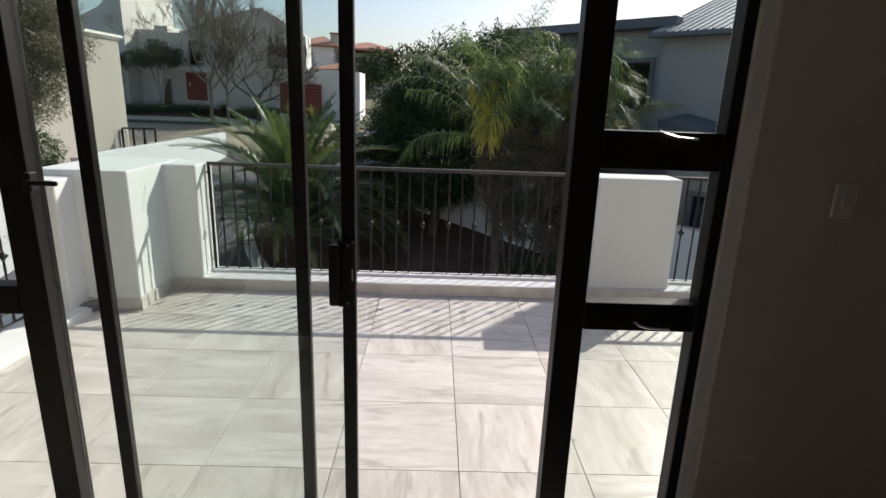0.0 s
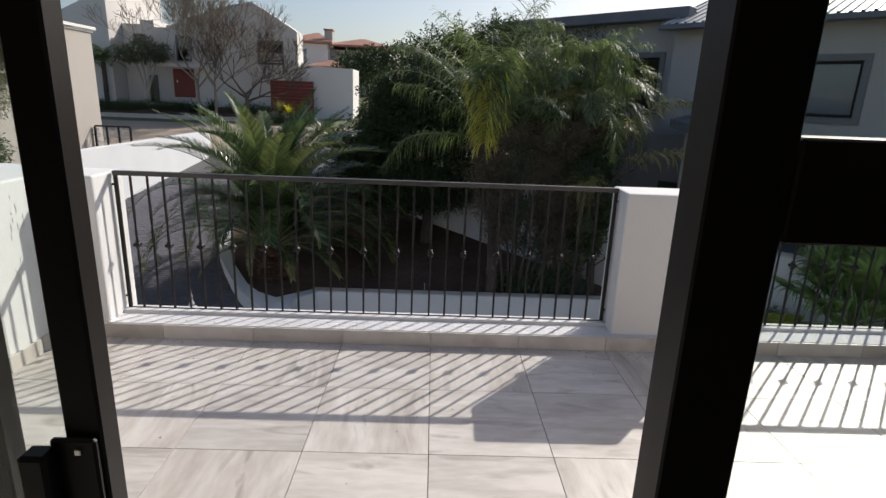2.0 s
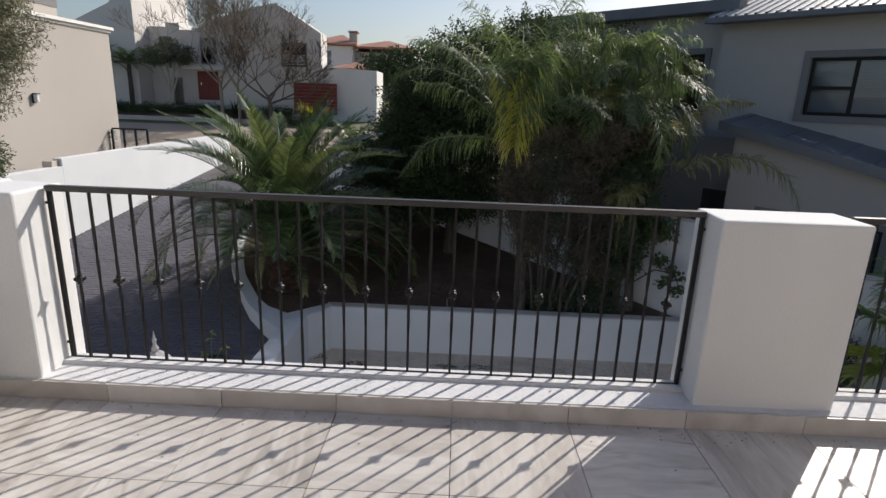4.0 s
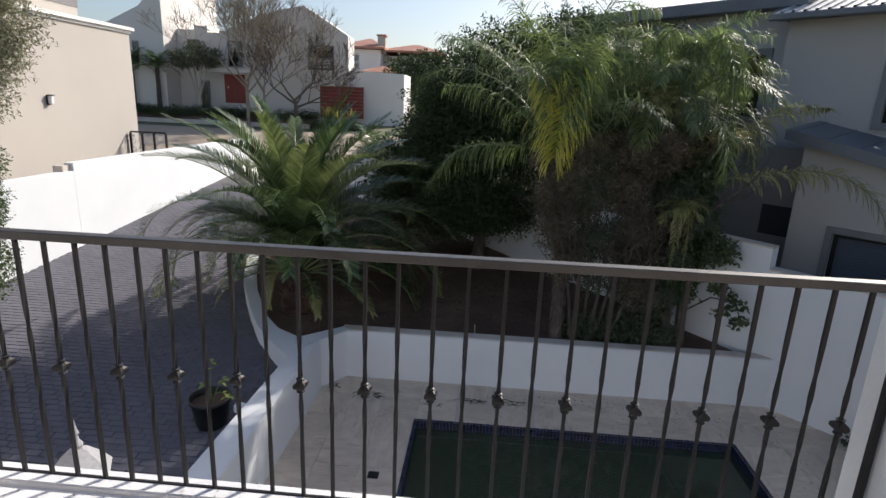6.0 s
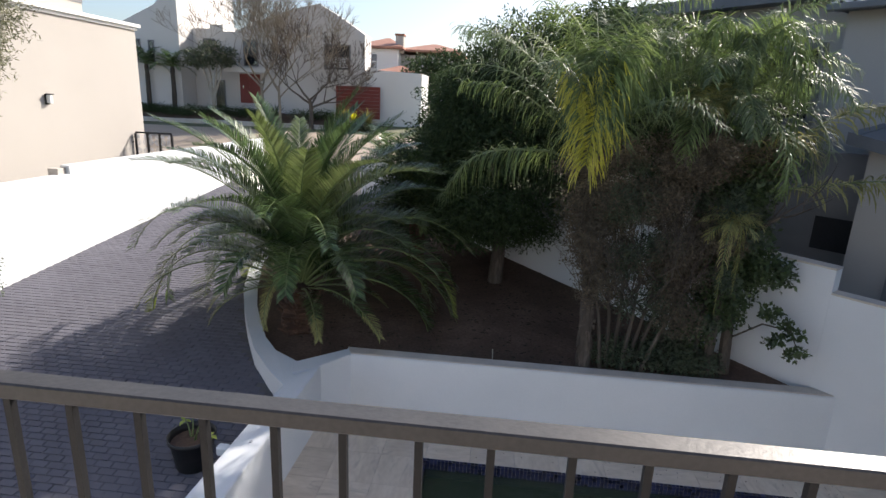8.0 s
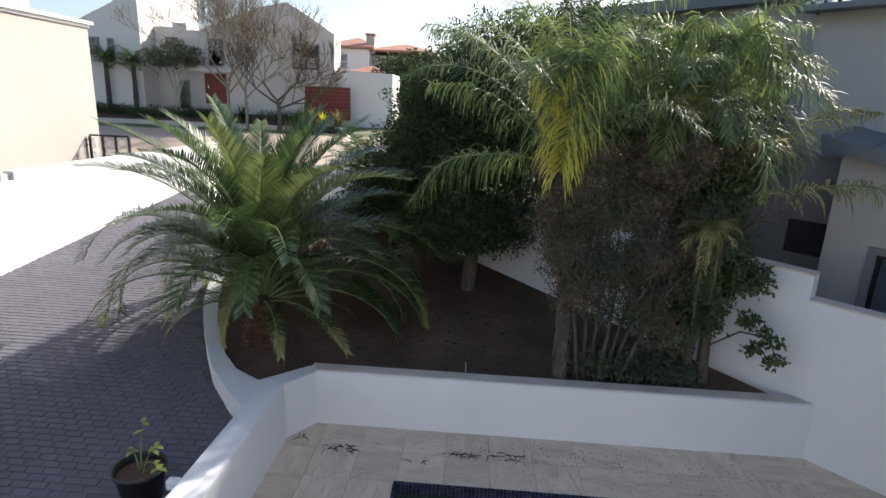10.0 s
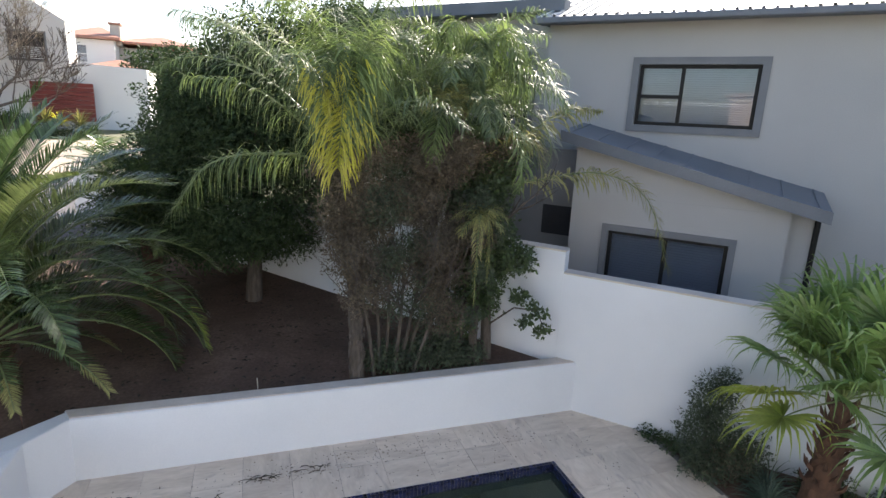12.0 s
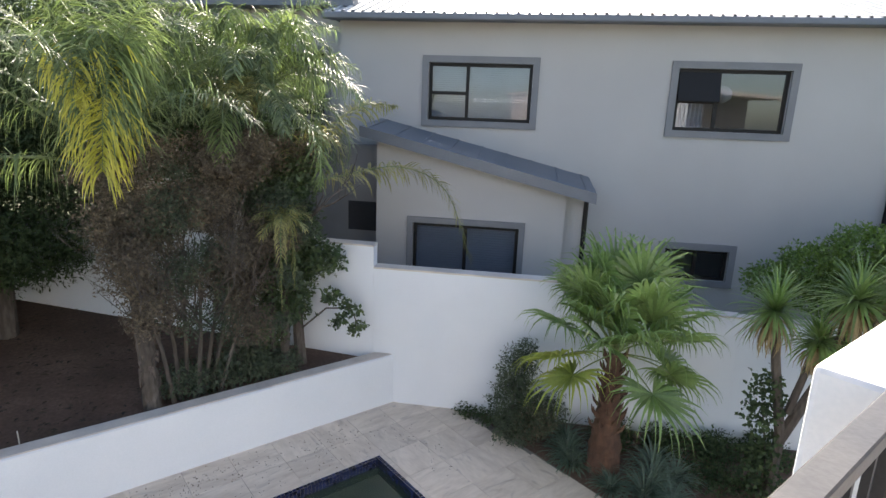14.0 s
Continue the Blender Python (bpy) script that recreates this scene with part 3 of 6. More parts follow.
# ---- balustrades ----
def baluster_set(t, x0, count, pitch, z0, z1, knob_z, first_knob=0, shifts=()):
    bm = bmesh.new()
    tube(bm, [(0, 0, z0)] + [(0, 0, z0 + (z1 - z0) * k / 10) for k in range(1, 10)] + [(0, 0, z1)], 0.009, 4)
    for v in bm.verts:
        k = max(0.0, min(1.0, (v.co.z - z0 - 0.25) / 0.45))
        v.co = Matrix.Rotation(k * math.pi * 1.5, 3, "Z") @ v.co
    bar_me = bpy.data.meshes.new("baluster")
    bm.to_mesh(bar_me)
    bm.free()
    bar_me.materials.append(IRON)
    bm = bmesh.new()
    lathe(bm, [(0.009, -0.030), (0.016, -0.026), (0.011, -0.018), (0.022, -0.008), (0.024, 0.0), (0.022, 0.008), (0.011, 0.018), (0.016, 0.026), (0.009, 0.030)], 8)
    for v in bm.verts:
        r = Vector((v.co.x, v.co.y, 0)).length
        if r > 0.018:
            a = math.atan2(v.co.y, v.co.x)
            v.co.x *= 1 + 0.3 * math.cos(4 * a)
            v.co.y *= 1 + 0.3 * math.cos(4 * a)
    knob_me = bpy.data.meshes.new("knob")
    bm.to_mesh(knob_me)
    bm.free()
    knob_me.materials.append(IRON)
    for i in range(count):
        b = new("baluster", bar_me)
        b.parent = t
        b.matrix_basis = pose(x0 + i * pitch - (shifts[i // 2] if i // 2 < len(shifts) else 0.0), 0, 0, 0, 0, 45)
        if i % 2 == first_knob:
            k = new("knob", knob_me)
            k.parent = b
            k.matrix_basis = pose(0, 0, knob_z)
            tagged(k, "cast iron flower knob")


def balustrade(m, width, count, pitch, offset, shifts=()):
    t = thing("balustrade", m, "black painted steel balustrade with twisted bars and cast knobs", "balustrade", "terrace balustrades")
    bm = bmesh.new()
    box(bm, 0, width, -0.022, 0.022, 0.955, 0.985, 0.003)
    part("top_rail", bm, RAIL_TOP, t, "dusty black flat top rail")
    boxed("bottom_rail", (0, width, -0.008, 0.008, 0.0, 0.014), IRON, t, bevel=0.002)
    boxed("end_post", (0.0, 0.022, -0.011, 0.011, 0.0145, 0.9545), IRON, t, bevel=0.002)
    boxed("end_post", (width - 0.022, width, -0.011, 0.011, 0.0145, 0.9545), IRON, t, bevel=0.002)
    for x in (-0.03, width + 0.002):
        for z in (0.09, 0.885):
            boxed("wall_lug", (x, x + 0.028, -0.006, 0.006, z, z + 0.014), IRON, t, bevel=0.002)
    baluster_set(t, offset, count, pitch, 0.012, 0.957, 0.475, 0, shifts)
    bm = bmesh.new()
    tube(bm, [(width / 2, 0, -0.02), (width / 2, 0, 0.002)], 0.009, 6)
    part("foot_pin", bm, IRON, t)
    return t


balustrade(pose(-2.005, 4.88, 0.112), 3.41, 29, 0.1125, 0.13, (0.022, 0.03, 0.038, 0.042, 0.052, 0.05, 0.042, 0.035, 0.026, 0.015, 0.008))
balustrade(pose(2.15, 4.88, 0.112), 2.39, 20, 0.1125, 0.12)
balustrade(pose(-2.86, 3.88, 0.115, 0, 0, -90), 1.90, 16, 0.1125, 0.11)

# ---- the pool yard ----
PX0, PX1, PY0, PY1 = -0.75, 3.90, 5.9, 10.50
deck_line = [(-2.2, 5.02), (5.85, 5.02), (5.80, 8.2), (5.56, 11.08), (4.96, 11.72), (-2.13, 11.76), (-2.50, 11.25), (-2.48, 9.0)]


def holed_slab(name, z0, z1, hole, rect, mat):
    hx0, hx1, hy0, hy1 = hole
    bm = bmesh.new()
    for a in ((rect[0], hx0, rect[2], rect[3]), (hx1, rect[1], rect[2], rect[3]), (hx0, hx1, rect[2], hy0), (hx0, hx1, hy1, rect[3])):
        box(bm, *a, z0, z1)
    return part(name, bm, mat)


deck = structure(holed_slab("floor", -3.4, -3.113, (PX0, PX1, PY0, PY1), (-2.75, 5.82, 5.03, 11.9), GROUT), "pool deck of weathered wood-look tiles")
structure(holed_slab("wall_pool", -4.6, -3.42, (PX0, PX1, PY0, PY1), (PX0 - 0.2, PX1 + 0.2, PY0 - 0.2, PY1 + 0.2), POOL_SHELL))
structure(boxed("floor_pool", (PX0 - 0.1, PX1 + 0.1, PY0 - 0.1, PY1 + 0.1, -4.7, -4.5), POOL_SHELL, bevel=0))
structure(boxed("water", (PX0 + 0.003, PX1 - 0.003, PY0 + 0.003, PY1 - 0.003, -4.45, -3.22), WATER, bevel=0), "murky green pool water")
step = structure(boxed("pool_step", (PX1 - 1.1, PX1 - 0.01, PY1 - 0.75, PY1 - 0.01, -4.5, -3.40), POOL_SHELL, bevel=0.02), "plastered step under the water in the pool corner")

# planter, side wall and boundary walls
soil_z = lambda x, y: -2.38 + SLOPE * (y - 11.7)
planter_top = -2.25
bm = bmesh.new()
prism(bm, [(-2.13, 11.72), (4.93, 11.72), (4.77, 11.96), (-2.24, 11.96)], -3.3, planter_top, 0.01)
structure(part("wall_planter", bm, WHITE_SMOOTH), "low white planter wall beside the pool deck")
bm = bmesh.new()
prism(bm, [(-2.13, 11.745), (4.93, 11.745), (4.77, 11.955), (-2.23, 11.955)], planter_top + 0.001, planter_top + 0.014, 0.004)
structure(part("trim", bm, COPING), "dusty tan top of the planter wall")
bm = bmesh.new()
prism(bm, [(-2.50, 11.22), (-2.13, 11.72), (-2.22, 11.93), (-2.92, 11.30), (-2.78, 11.0)], -3.3, planter_top - 0.003, 0.01)
structure(part("wall_planter", bm, WHITE_SMOOTH), "short splayed white planter wall")
bm = bmesh.new()
prism(bm, [(-2.50, 5.03), (-2.44, 11.22), (-2.76, 10.72), (-2.93, 5.03)], -3.3, lambda x, y: planter_top + 0.03, 0.01)
structure(part("wall_side", bm, WHITE_SMOOTH), "white wall between the driveway and the pool deck")
outer = [(-2.72, 10.62), (-3.17, 11.08), (-3.66, 11.66), (-4.10, 12.38), (-4.50, 13.1), (-4.90, 13.9), (-5.3, 15.0), (-5.6, 16.4), (-5.7, 18.0)]
inner = [(-2.52, 11.18), (-3.30, 11.66), (-3.64, 12.06), (-3.98, 12.64), (-4.32, 13.24), (-4.66, 14.02), (-5.05, 15.1), (-5.35, 16.45), (-5.45, 18.0)]
bm = bmesh.new()
for i in range(len(outer) - 1):
    prism(bm, [outer[i], inner[i], inner[i + 1], outer[i + 1]], -3.2, lambda x, y: -2.29 + 0.045 * (y - 11.0) if y > 11 else -2.29)
bmesh.ops.remove_doubles(bm, verts=bm.verts[:], dist=0.002)
structure(part("wall_planter_curved", bm, WHITE_SMOOTH), "low curved white planter wall along the driveway")
bm = bmesh.new()
outline = [(-2.9, 11.45)] + inner[1:] + [(-2.0, 20.2), (0.6, 16.5), (4.9, 11.85), (-2.1, 11.85)]
prism(bm, outline, -3.3, lambda x, y: soil_z(x, y))
structure(part("ground_planter_soil", bm, SOIL), "dark bare soil with dry litter in the raised bed")

BN = Vector((0.7311, 0.6823, 0))
BU = Vector((0.6823, -0.7311, 0))
B0 = Vector((4.95, 11.70, 0))


def boundary(u0, u1, z0, z1a, z1b, label):
    """A length of the boundary wall from u0 to u1 along its line, its top running from z1a to z1b."""
    bm = bmesh.new()
    v = [bm.verts.new((u, d, z)) for d in (0.0, 0.22) for u, z in ((u0, z0), (u1, z0), (u1, z1b), (u0, z1a))]
    for f in ((0, 1, 2, 3), (7, 6, 5, 4), (0, 4, 5, 1), (1, 5, 6, 2), (2, 6, 7, 3), (3, 7, 4, 0)):
        bm.faces.new([v[i] for i in f])
    w = structure(part("wall_boundary", bm, WHITE_SMOOTH), label)
    w.matrix_basis = Matrix.Translation(B0) @ Matrix.Rotation(radians(-46.97), 4, "Z")
    bm = bmesh.new()
    v = [bm.verts.new((u, d, z)) for d in (-0.012, 0.232) for u, z in ((u0, z1a + 0.002), (u1, z1b + 0.002), (u1, z1b + 0.03), (u0, z1a + 0.03))]
    for f in ((0, 1, 2, 3), (7, 6, 5, 4), (0, 4, 5, 1), (1, 5, 6, 2), (2, 6, 7, 3), (3, 7, 4, 0)):
        bm.faces.new([v[i] for i in f])
    c = structure(part("trim_coping", bm, COPING), "grey weathered coping")
    c.matrix_basis = w.matrix_basis
    return w


boundary(-14.0, -0.38, -3.3, -0.30, -0.46, "white boundary wall behind the planter")
boundary(-0.378, 2.60, -3.5, -0.81, -0.81, "white boundary wall beside the neighbouring house")
boundary(2.602, 5.2, -3.5, -1.08, -1.14, "white boundary wall beside the neighbouring house")
boundary(5.202, 13.0, -3.5, -1.16, -1.2, "white boundary wall beside the neighbouring house")
# garden bed beside the pool deck
bm = bmesh.new()
prism(bm, [(5.83, 5.02), (12.0, 4.0), (5.6, 11.05), (5.60, 10.95), (5.82, 8.2)], -3.4, -3.12)
structure(part("ground_garden_bed", bm, SOIL), "dark soil of the garden bed beside the pool deck")

# driveway side
structure(boxed("wall_driveway", (-9.95, -9.72, 15.60, 26.0, -3.0, -0.17), WHITE_SMOOTH, bevel=0.01, seg=2), "sunlit white boundary wall of the driveway")
structure(boxed("wall_driveway", (-9.95, -9.72, 3.0, 15.60, -3.6, -0.36), WHITE_SMOOTH, bevel=0.01, seg=2), "sunlit white boundary wall of the driveway")
structure(boxed("wall_driveway_pier", (-10.05, -9.80, 15.35, 15.60, -3.0, -0.22), COPING, bevel=0.01), "small grey block at the step of the driveway wall")
structure(sheet("ground_driveway", [-10.0, -2.7], [5.0, 5.5, 27.5], lambda x, y: ground_z(y) - 0.012, SAND), "dark sandy bed of the driveway paving")


# ---- windows ----
def window(parent, m, w, h, lights, label="", frame_mat=BLACK_FRAME, band=0.13, sill=True, pane_mat=PANE_DARK, blind=0, curtain=False):
    """A window w by h in the x-z plane, facing -y, its opening centred on m. lights: (x0, x1, z0, z1) of each pane in parts of the opening. It is one level under a house."""
    t = new("window")
    t.parent = parent
    t.matrix_basis = m
    if label:
        tagged(t, label)
    if band:
        bm = bmesh.new()
        pierced(bm, -w / 2 - band, w / 2 + band, -h / 2 - band, h / 2 + band, [(-w / 2, w / 2, -h / 2, h / 2)], -0.045, 0.0)
        part("surround", bm, SURROUND, t, "raised dark grey plaster surround")
    bm = bmesh.new()
    f = 0.065
    holes = [(-w / 2 + a * w + (f if a == 0 else f / 2), -w / 2 + b * w - (f if b == 1 else f / 2), -h / 2 + c * h + (f if c == 0 else f / 2), -h / 2 + d * h - (f if d == 1 else f / 2)) for a, b, c, d in lights]
    pierced(bm, -w / 2 + 0.001, w / 2 - 0.001, -h / 2 + 0.001, h / 2 - 0.001, holes, 0.05, 0.10)
    part("window_frame", bm, frame_mat, t)
    for hx0, hx1, hz0, hz1 in holes:
        boxed("pane", (hx0, hx1, 0.07, 0.076, hz0, hz1), pane_mat, t, bevel=0)
    if blind:
        bm = bmesh.new()
        for k in range(blind):
            z = h / 2 - 0.03 - k * (h - 0.06) / blind
            vs = [bm.verts.new(p) for p in ((-w / 2 + 0.03, 0.17, z), (w / 2 - 0.03, 0.17, z), (w / 2 - 0.03, 0.20, z + 0.012), (-w / 2 + 0.03, 0.20, z + 0.012))]
            bm.faces.new(vs)
            vs = [bm.verts.new(p) for p in ((-w / 2 + 0.03, 0.17, z), (w / 2 - 0.03, 0.17, z), (w / 2 - 0.03, 0.168, z - 0.034), (-w / 2 + 0.03, 0.168, z - 0.034))]
            bm.faces.new(vs)
        part("blind", bm, BLIND, t, "white slatted blind")
    if curtain:
        bm = bmesh.new()
        n = 24
        vs = [[bm.verts.new((-w / 2 + 0.05 + (w * 0.28) * i / n, 0.2 + 0.02 * math.sin(i * 1.9), z)) for i in range(n + 1)] for z in (-h / 2, h / 2)]
        for i in range(n):
            bm.faces.new((vs[0][i], vs[0][i + 1], vs[1][i + 1], vs[1][i]))
        part("curtain", bm, CURTAIN, t, "pale gathered curtain")
    return t


# ---- the neighbouring house ----
NB = 3.1
neighbour = thing("neighbouring_house", Matrix.Translation((14.818 * 0.7312, 14.818 * 0.6822, -NB)) @ Matrix.Rotation(radians(-46.97), 4, "Z"), "two-storey warm grey plastered house with a pale sheet-metal roof", "house")
W1 = (-5.35, -3.28, 1.54, 2.66)
W2 = (-0.56, 1.43, 1.52, 2.66)
W3 = (-0.39, 0.83, -1.42, -0.80)
W4 = (6.2, 8.0, 1.52, 2.66)
bm = bmesh.new()
pierced(bm, -7.2, 14.0, 0.0, 3.42 + NB, [(a, b, c + NB, d + NB) for a, b, c, d in (W1, W2, W3, W4)], 0.0, 0.25)
box(bm, 13.75, 14.0, 0.252, 9.0, 0, 3.42 + NB)
box(bm, -7.2, -6.95, 0.252, 9.0, 0, 3.42 + NB)
box(bm, -7.2, 14.0, 9.0, 9.25, 0, 3.42 + NB)
part("wall", bm, HOUSE_GREY, neighbour)
bm = bmesh.new()
pierced(bm, -12.6, -7.21, 0.0, 3.72 + NB, [(-8.75, -7.75, 1.55 + NB, 2.85 + NB)], 0.55, 0.8)
box(bm, -12.6, -12.35, 0.802, 8.0, 0, 3.72 + NB)
box(bm, -12.34, -7.22, 3.5, 3.7, 0, 3.72 + NB)
part("wall", bm, HOUSE_GREY, neighbour)
# floor slabs coloured near black: the unlit rooms' shade is put into them
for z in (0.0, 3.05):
    boxed("floor_slab", (-6.9, 13.7, 0.27, 8.9, z, z + 0.12), OPENING_SHADE, neighbour, bevel=0)
boxed("partition", (-6.9, 13.7, 3.2, 3.3, 0.2, 6.4), FAR_WHITE, neighbour, "pale inner wall", bevel=0)
boxed("fascia", (-12.9, -7.0, 0.15, 0.55, 3.72 + NB, 3.98 + NB), FASCIA, neighbour, "dark flat roof edge", bevel=0.01)
boxed("roof", (-12.8, -7.0, 0.56, 8.0, 3.72 + NB, 3.88 + NB), FASCIA, neighbour, bevel=0)
# main roof: a low pitch of ribbed sheets
bm = bmesh.new()
for k in range(106):
    u = -7.4 + 0.2 * k
    for a, b, dz in ((0.0, 0.145, 0.0), (0.145, 0.20, 0.035)):
        vs = [(u + a, -0.38, 3.52 + NB + dz), (u + b, -0.38, 3.52 + NB + dz), (u + b, 5.0, 5.35 + NB + dz), (u + a, 5.0, 5.35 + NB + dz)]
        bm.faces.new([bm.verts.new(p) for p in vs])
    for x in (u + 0.145, u + 0.20):
        bm.faces.new([bm.verts.new(p) for p in ((x, -0.38, 3.52 + NB), (x, -0.38, 3.555 + NB), (x, 5.0, 5.385 + NB), (x, 5.0, 5.35 + NB))])
part("roof", bm, ROOF_METAL, neighbour, "pale ribbed sheet-metal roof")
bm = bmesh.new()
box(bm, -7.4, 14.1, 5.0, 9.3, 3.5 + NB, 5.34 + NB)
part("roof_back", bm, ROOF_METAL, neighbour)
bm = bmesh.new()
box(bm, -7.42, 14.1, -0.50, -0.38, 3.38 + NB, 3.50 + NB, 0.02)
part("gutter", bm, FASCIA, neighbour, "slate blue gutter")
boxed("soffit", (-7.4, 14.0, -0.375, 0.0, 3.42 + NB, 3.46 + NB), FASCIA, neighbour, bevel=0)
bm = bmesh.new()
prism(bm, [(-7.42, -0.36), (-7.40, -0.36), (-7.40, 4.9), (-7.42, 4.9)], 3.47 + NB, lambda x, y: 3.55 + NB + (y + 0.38) * 0.34)
part("barge_board", bm, FASCIA, neighbour)


def nwin(hole, lights, **k):
    a, b, c, d = hole
    return window(neighbour, pose((a + b) / 2, 0, (c + d) / 2 + NB), b - a, d - c, lights, **k)


THREE = [(0, 0.38, 0, 0.48), (0, 0.38, 0.48, 1), (0.38, 1, 0, 1)]
nwin(W1, THREE, label="dark aluminium window with white blinds half seen behind the glass", blind=26)
w2 = nwin(W2, THREE, label="dark aluminium window with its small upper light propped open", curtain=True)
nwin(W3, [(0, 0.5, 0, 1), (0.5, 1, 0, 1)])
nwin(W4, THREE)
bm = bmesh.new()
box(bm, -0.97, -0.22, -0.02, 0.012, -0.55, 0.0, 0.004)
sash = part("sash", bm, BLACK_FRAME, w2, "black top-hung sash propped open")
sash.matrix_basis = pose(0, 0.045, 0.50, -14)
bm = bmesh.new()
lathe(bm, [(0.001, 0.16), (0.08, 0.14), (0.15, 0.07), (0.165, 0.0), (0.15, -0.07), (0.08, -0.14), (0.001, -0.16)], 20)
globe = part("lamp_globe", bm, LAMP_GLASS, w2, "round white paper lampshade seen through the window", True)
globe.matrix_basis = pose(-0.05, 0.34, 0.14)
nw0 = window(neighbour, pose(-8.25, 0.55, 2.2 + NB), 1.0, 1.3, [(0, 1, 0, 1)])
# the lean-to bay
bay_y0, bay_y1 = -1.30, -0.002
BW = (-5.33, -3.33, -1.75, -0.37)
top = lambda u: 1.17 + NB - (u + 6.05) * 0.232
bm = bmesh.new()
cuts = [-6.05, BW[0], BW[1], -2.52]
pierced(bm, -6.05, -2.52, 0, 0.25 + NB, [(BW[0], BW[1], BW[2] + NB, BW[3] + NB)], bay_y0, bay_y0 + 0.22)
v = [bm.verts.new((u, y, z)) for y in (bay_y0, bay_y0 + 0.22) for u, z in ((-6.05, 0.251 + NB), (-2.52, 0.251 + NB), (-2.52, top(-2.52)), (-6.05, top(-6.05)))]
for f in ((0, 1, 2, 3), (7, 6, 5, 4), (1, 5, 6, 2), (2, 6, 7, 3), (3, 7, 4, 0)):
    bm.faces.new([v[i] for i in f])
part("bay_wall", bm, HOUSE_GREY, neighbour)
boxed("bay_side", (-2.54, -2.16, -1.0, -0.003, 0, 0.32 + NB), HOUSE_GREY, neighbour, bevel=0)
boxed("bay_side", (-6.05, -5.83, bay_y0 + 0.225, -0.003, 0, 1.0 + NB), HOUSE_GREY, neighbour, bevel=0)
window(neighbour, pose((BW[0] + BW[1]) / 2, bay_y0, (BW[2] + BW[3]) / 2 + NB), BW[1] - BW[0], BW[3] - BW[2], [(0, 0.5, 0, 1), (0.5, 1, 0, 1)], label="dark two-light window of the bay with closed dark blinds", blind=28, band=0.11)
def lean_to(name, d0, d1, z0, z1, mat, label, rise=0.0):
    bm = bmesh.new()
    a, b = -6.32, -2.02
    v = [bm.verts.new((u, y, z + r)) for y, r in ((d0, 0.0), (d1, rise)) for u, z in ((a, top(a) + z0), (b, top(b) + z0), (b, top(b) + z1), (a, top(a) + z1))]
    for f in ((0, 1, 2, 3), (7, 6, 5, 4), (0, 4, 5, 1), (1, 5, 6, 2), (2, 6, 7, 3), (3, 7, 4, 0)):
        bm.faces.new([v[i] for i in f])
    return part(name, bm, mat, neighbour, label)
lean_to("bay_roof", bay_y0 - 0.20, -0.004, 0.08, 0.14, ROOF_DARK, "slate blue sheet roof of the bay", 0.16)
lean_to("bay_fascia", bay_y0 - 0.26, bay_y0 - 0.204, -0.04, 0.15, FASCIA, "slate blue sloping fascia")
for k in range(9):
    lean_u = -6.2 + 0.5 * k
    bm = bmesh.new()
    v = [bm.verts.new((lean_u + a, y, top(lean_u + a) + z)) for y, r in ((bay_y0 - 0.19, 0.0), (-0.01, 0.16)) for a, z in ((0, 0.141 + r), (0.03, 0.141 + r), (0.03, 0.156 + r), (0, 0.156 + r))]
    for f in ((0, 1, 2, 3), (7, 6, 5, 4), (1, 5, 6, 2), (2, 6, 7, 3), (3, 7, 4, 0)):
        bm.faces.new([v[i] for i in f])
    part("roof_seam", bm, ROOF_DARK, neighbour)
bm = bmesh.new()
tube(bm, [(-2.10, bay_y0 + 0.1, 0.30 + NB), (-2.12, bay_y0 + 0.25, 0.22 + NB), (-2.13, -1.03, 0.15 + NB), (-2.13, -1.03, 0.0)], 0.045, 8)
part("downpipe", bm, BLACK_FRAME, neighbour, "dark square downpipe")
bm = bmesh.new()
tube(bm, [(3.45, -0.07, 3.4 + NB), (3.45, -0.07, 0.0)], 0.045, 8)
part("downpipe", bm, BLACK_FRAME, neighbour, "dark downpipe")
# yard wall of the house left of the bay, a darker grey than the house walls
boxed("yard_wall", (-8.6, -6.06, -0.55, -0.35, 0, 1.0 + NB), SURROUND, neighbour, bevel=0.01)
# flat panel on the wall; the opening's inner shade is put into its colour
boxed("yard_opening_shade", (-6.85, -6.1, -0.56, -0.552, -0.75 + NB, -0.15 + NB), OPENING_SHADE, neighbour, bevel=0)

# ---- the beige house beside the driveway ----
beige = thing("beige_house", pose(-11.2, 20.55, -3.0), "tall beige plastered house with a white stepped cornice", "house")
boxed("wall", (-9.0, 0.0, -13.0, 0.0, 0, 6.24), BEIGE, beige, bevel=0)
bm = bmesh.new()
box(bm, -9.05, 0.05, -13.05, 0.05, 6.244, 6.32, 0.004)
box(bm, -9.10, 0.12, -13.10, 0.12, 6.324, 6.42, 0.004)
part("cornice", bm, CORNICE, beige, "white stepped cornice")
boxed("upper_wall", (-9.0, -1.3, -13.0, -0.4, 6.424, 9.6), BEIGE, beige, bevel=0)
boxed("upper_band", (-9.02, -1.28, -13.0, -0.38, 6.9, 7.5), SURROUND, beige, bevel=0.0)
wl = thing("wall_lamp", pose(-11.195, 16.92, 1.23), "small dark wall lamp with a frosted glass front", "wall lamp")
boxed("backplate", (0.0, 0.03, -0.07, 0.07, -0.12, 0.12), IRON, wl, bevel=0.008)
boxed("lamp_body", (0.031, 0.13, -0.06, 0.06, -0.10, 0.11), LAMP_GLASS, wl, "frosted glass lamp body", bevel=0.02)
boxed("lamp_hood", (0.031, 0.15, -0.075, 0.075, 0.111, 0.135), IRON, wl, bevel=0.006)


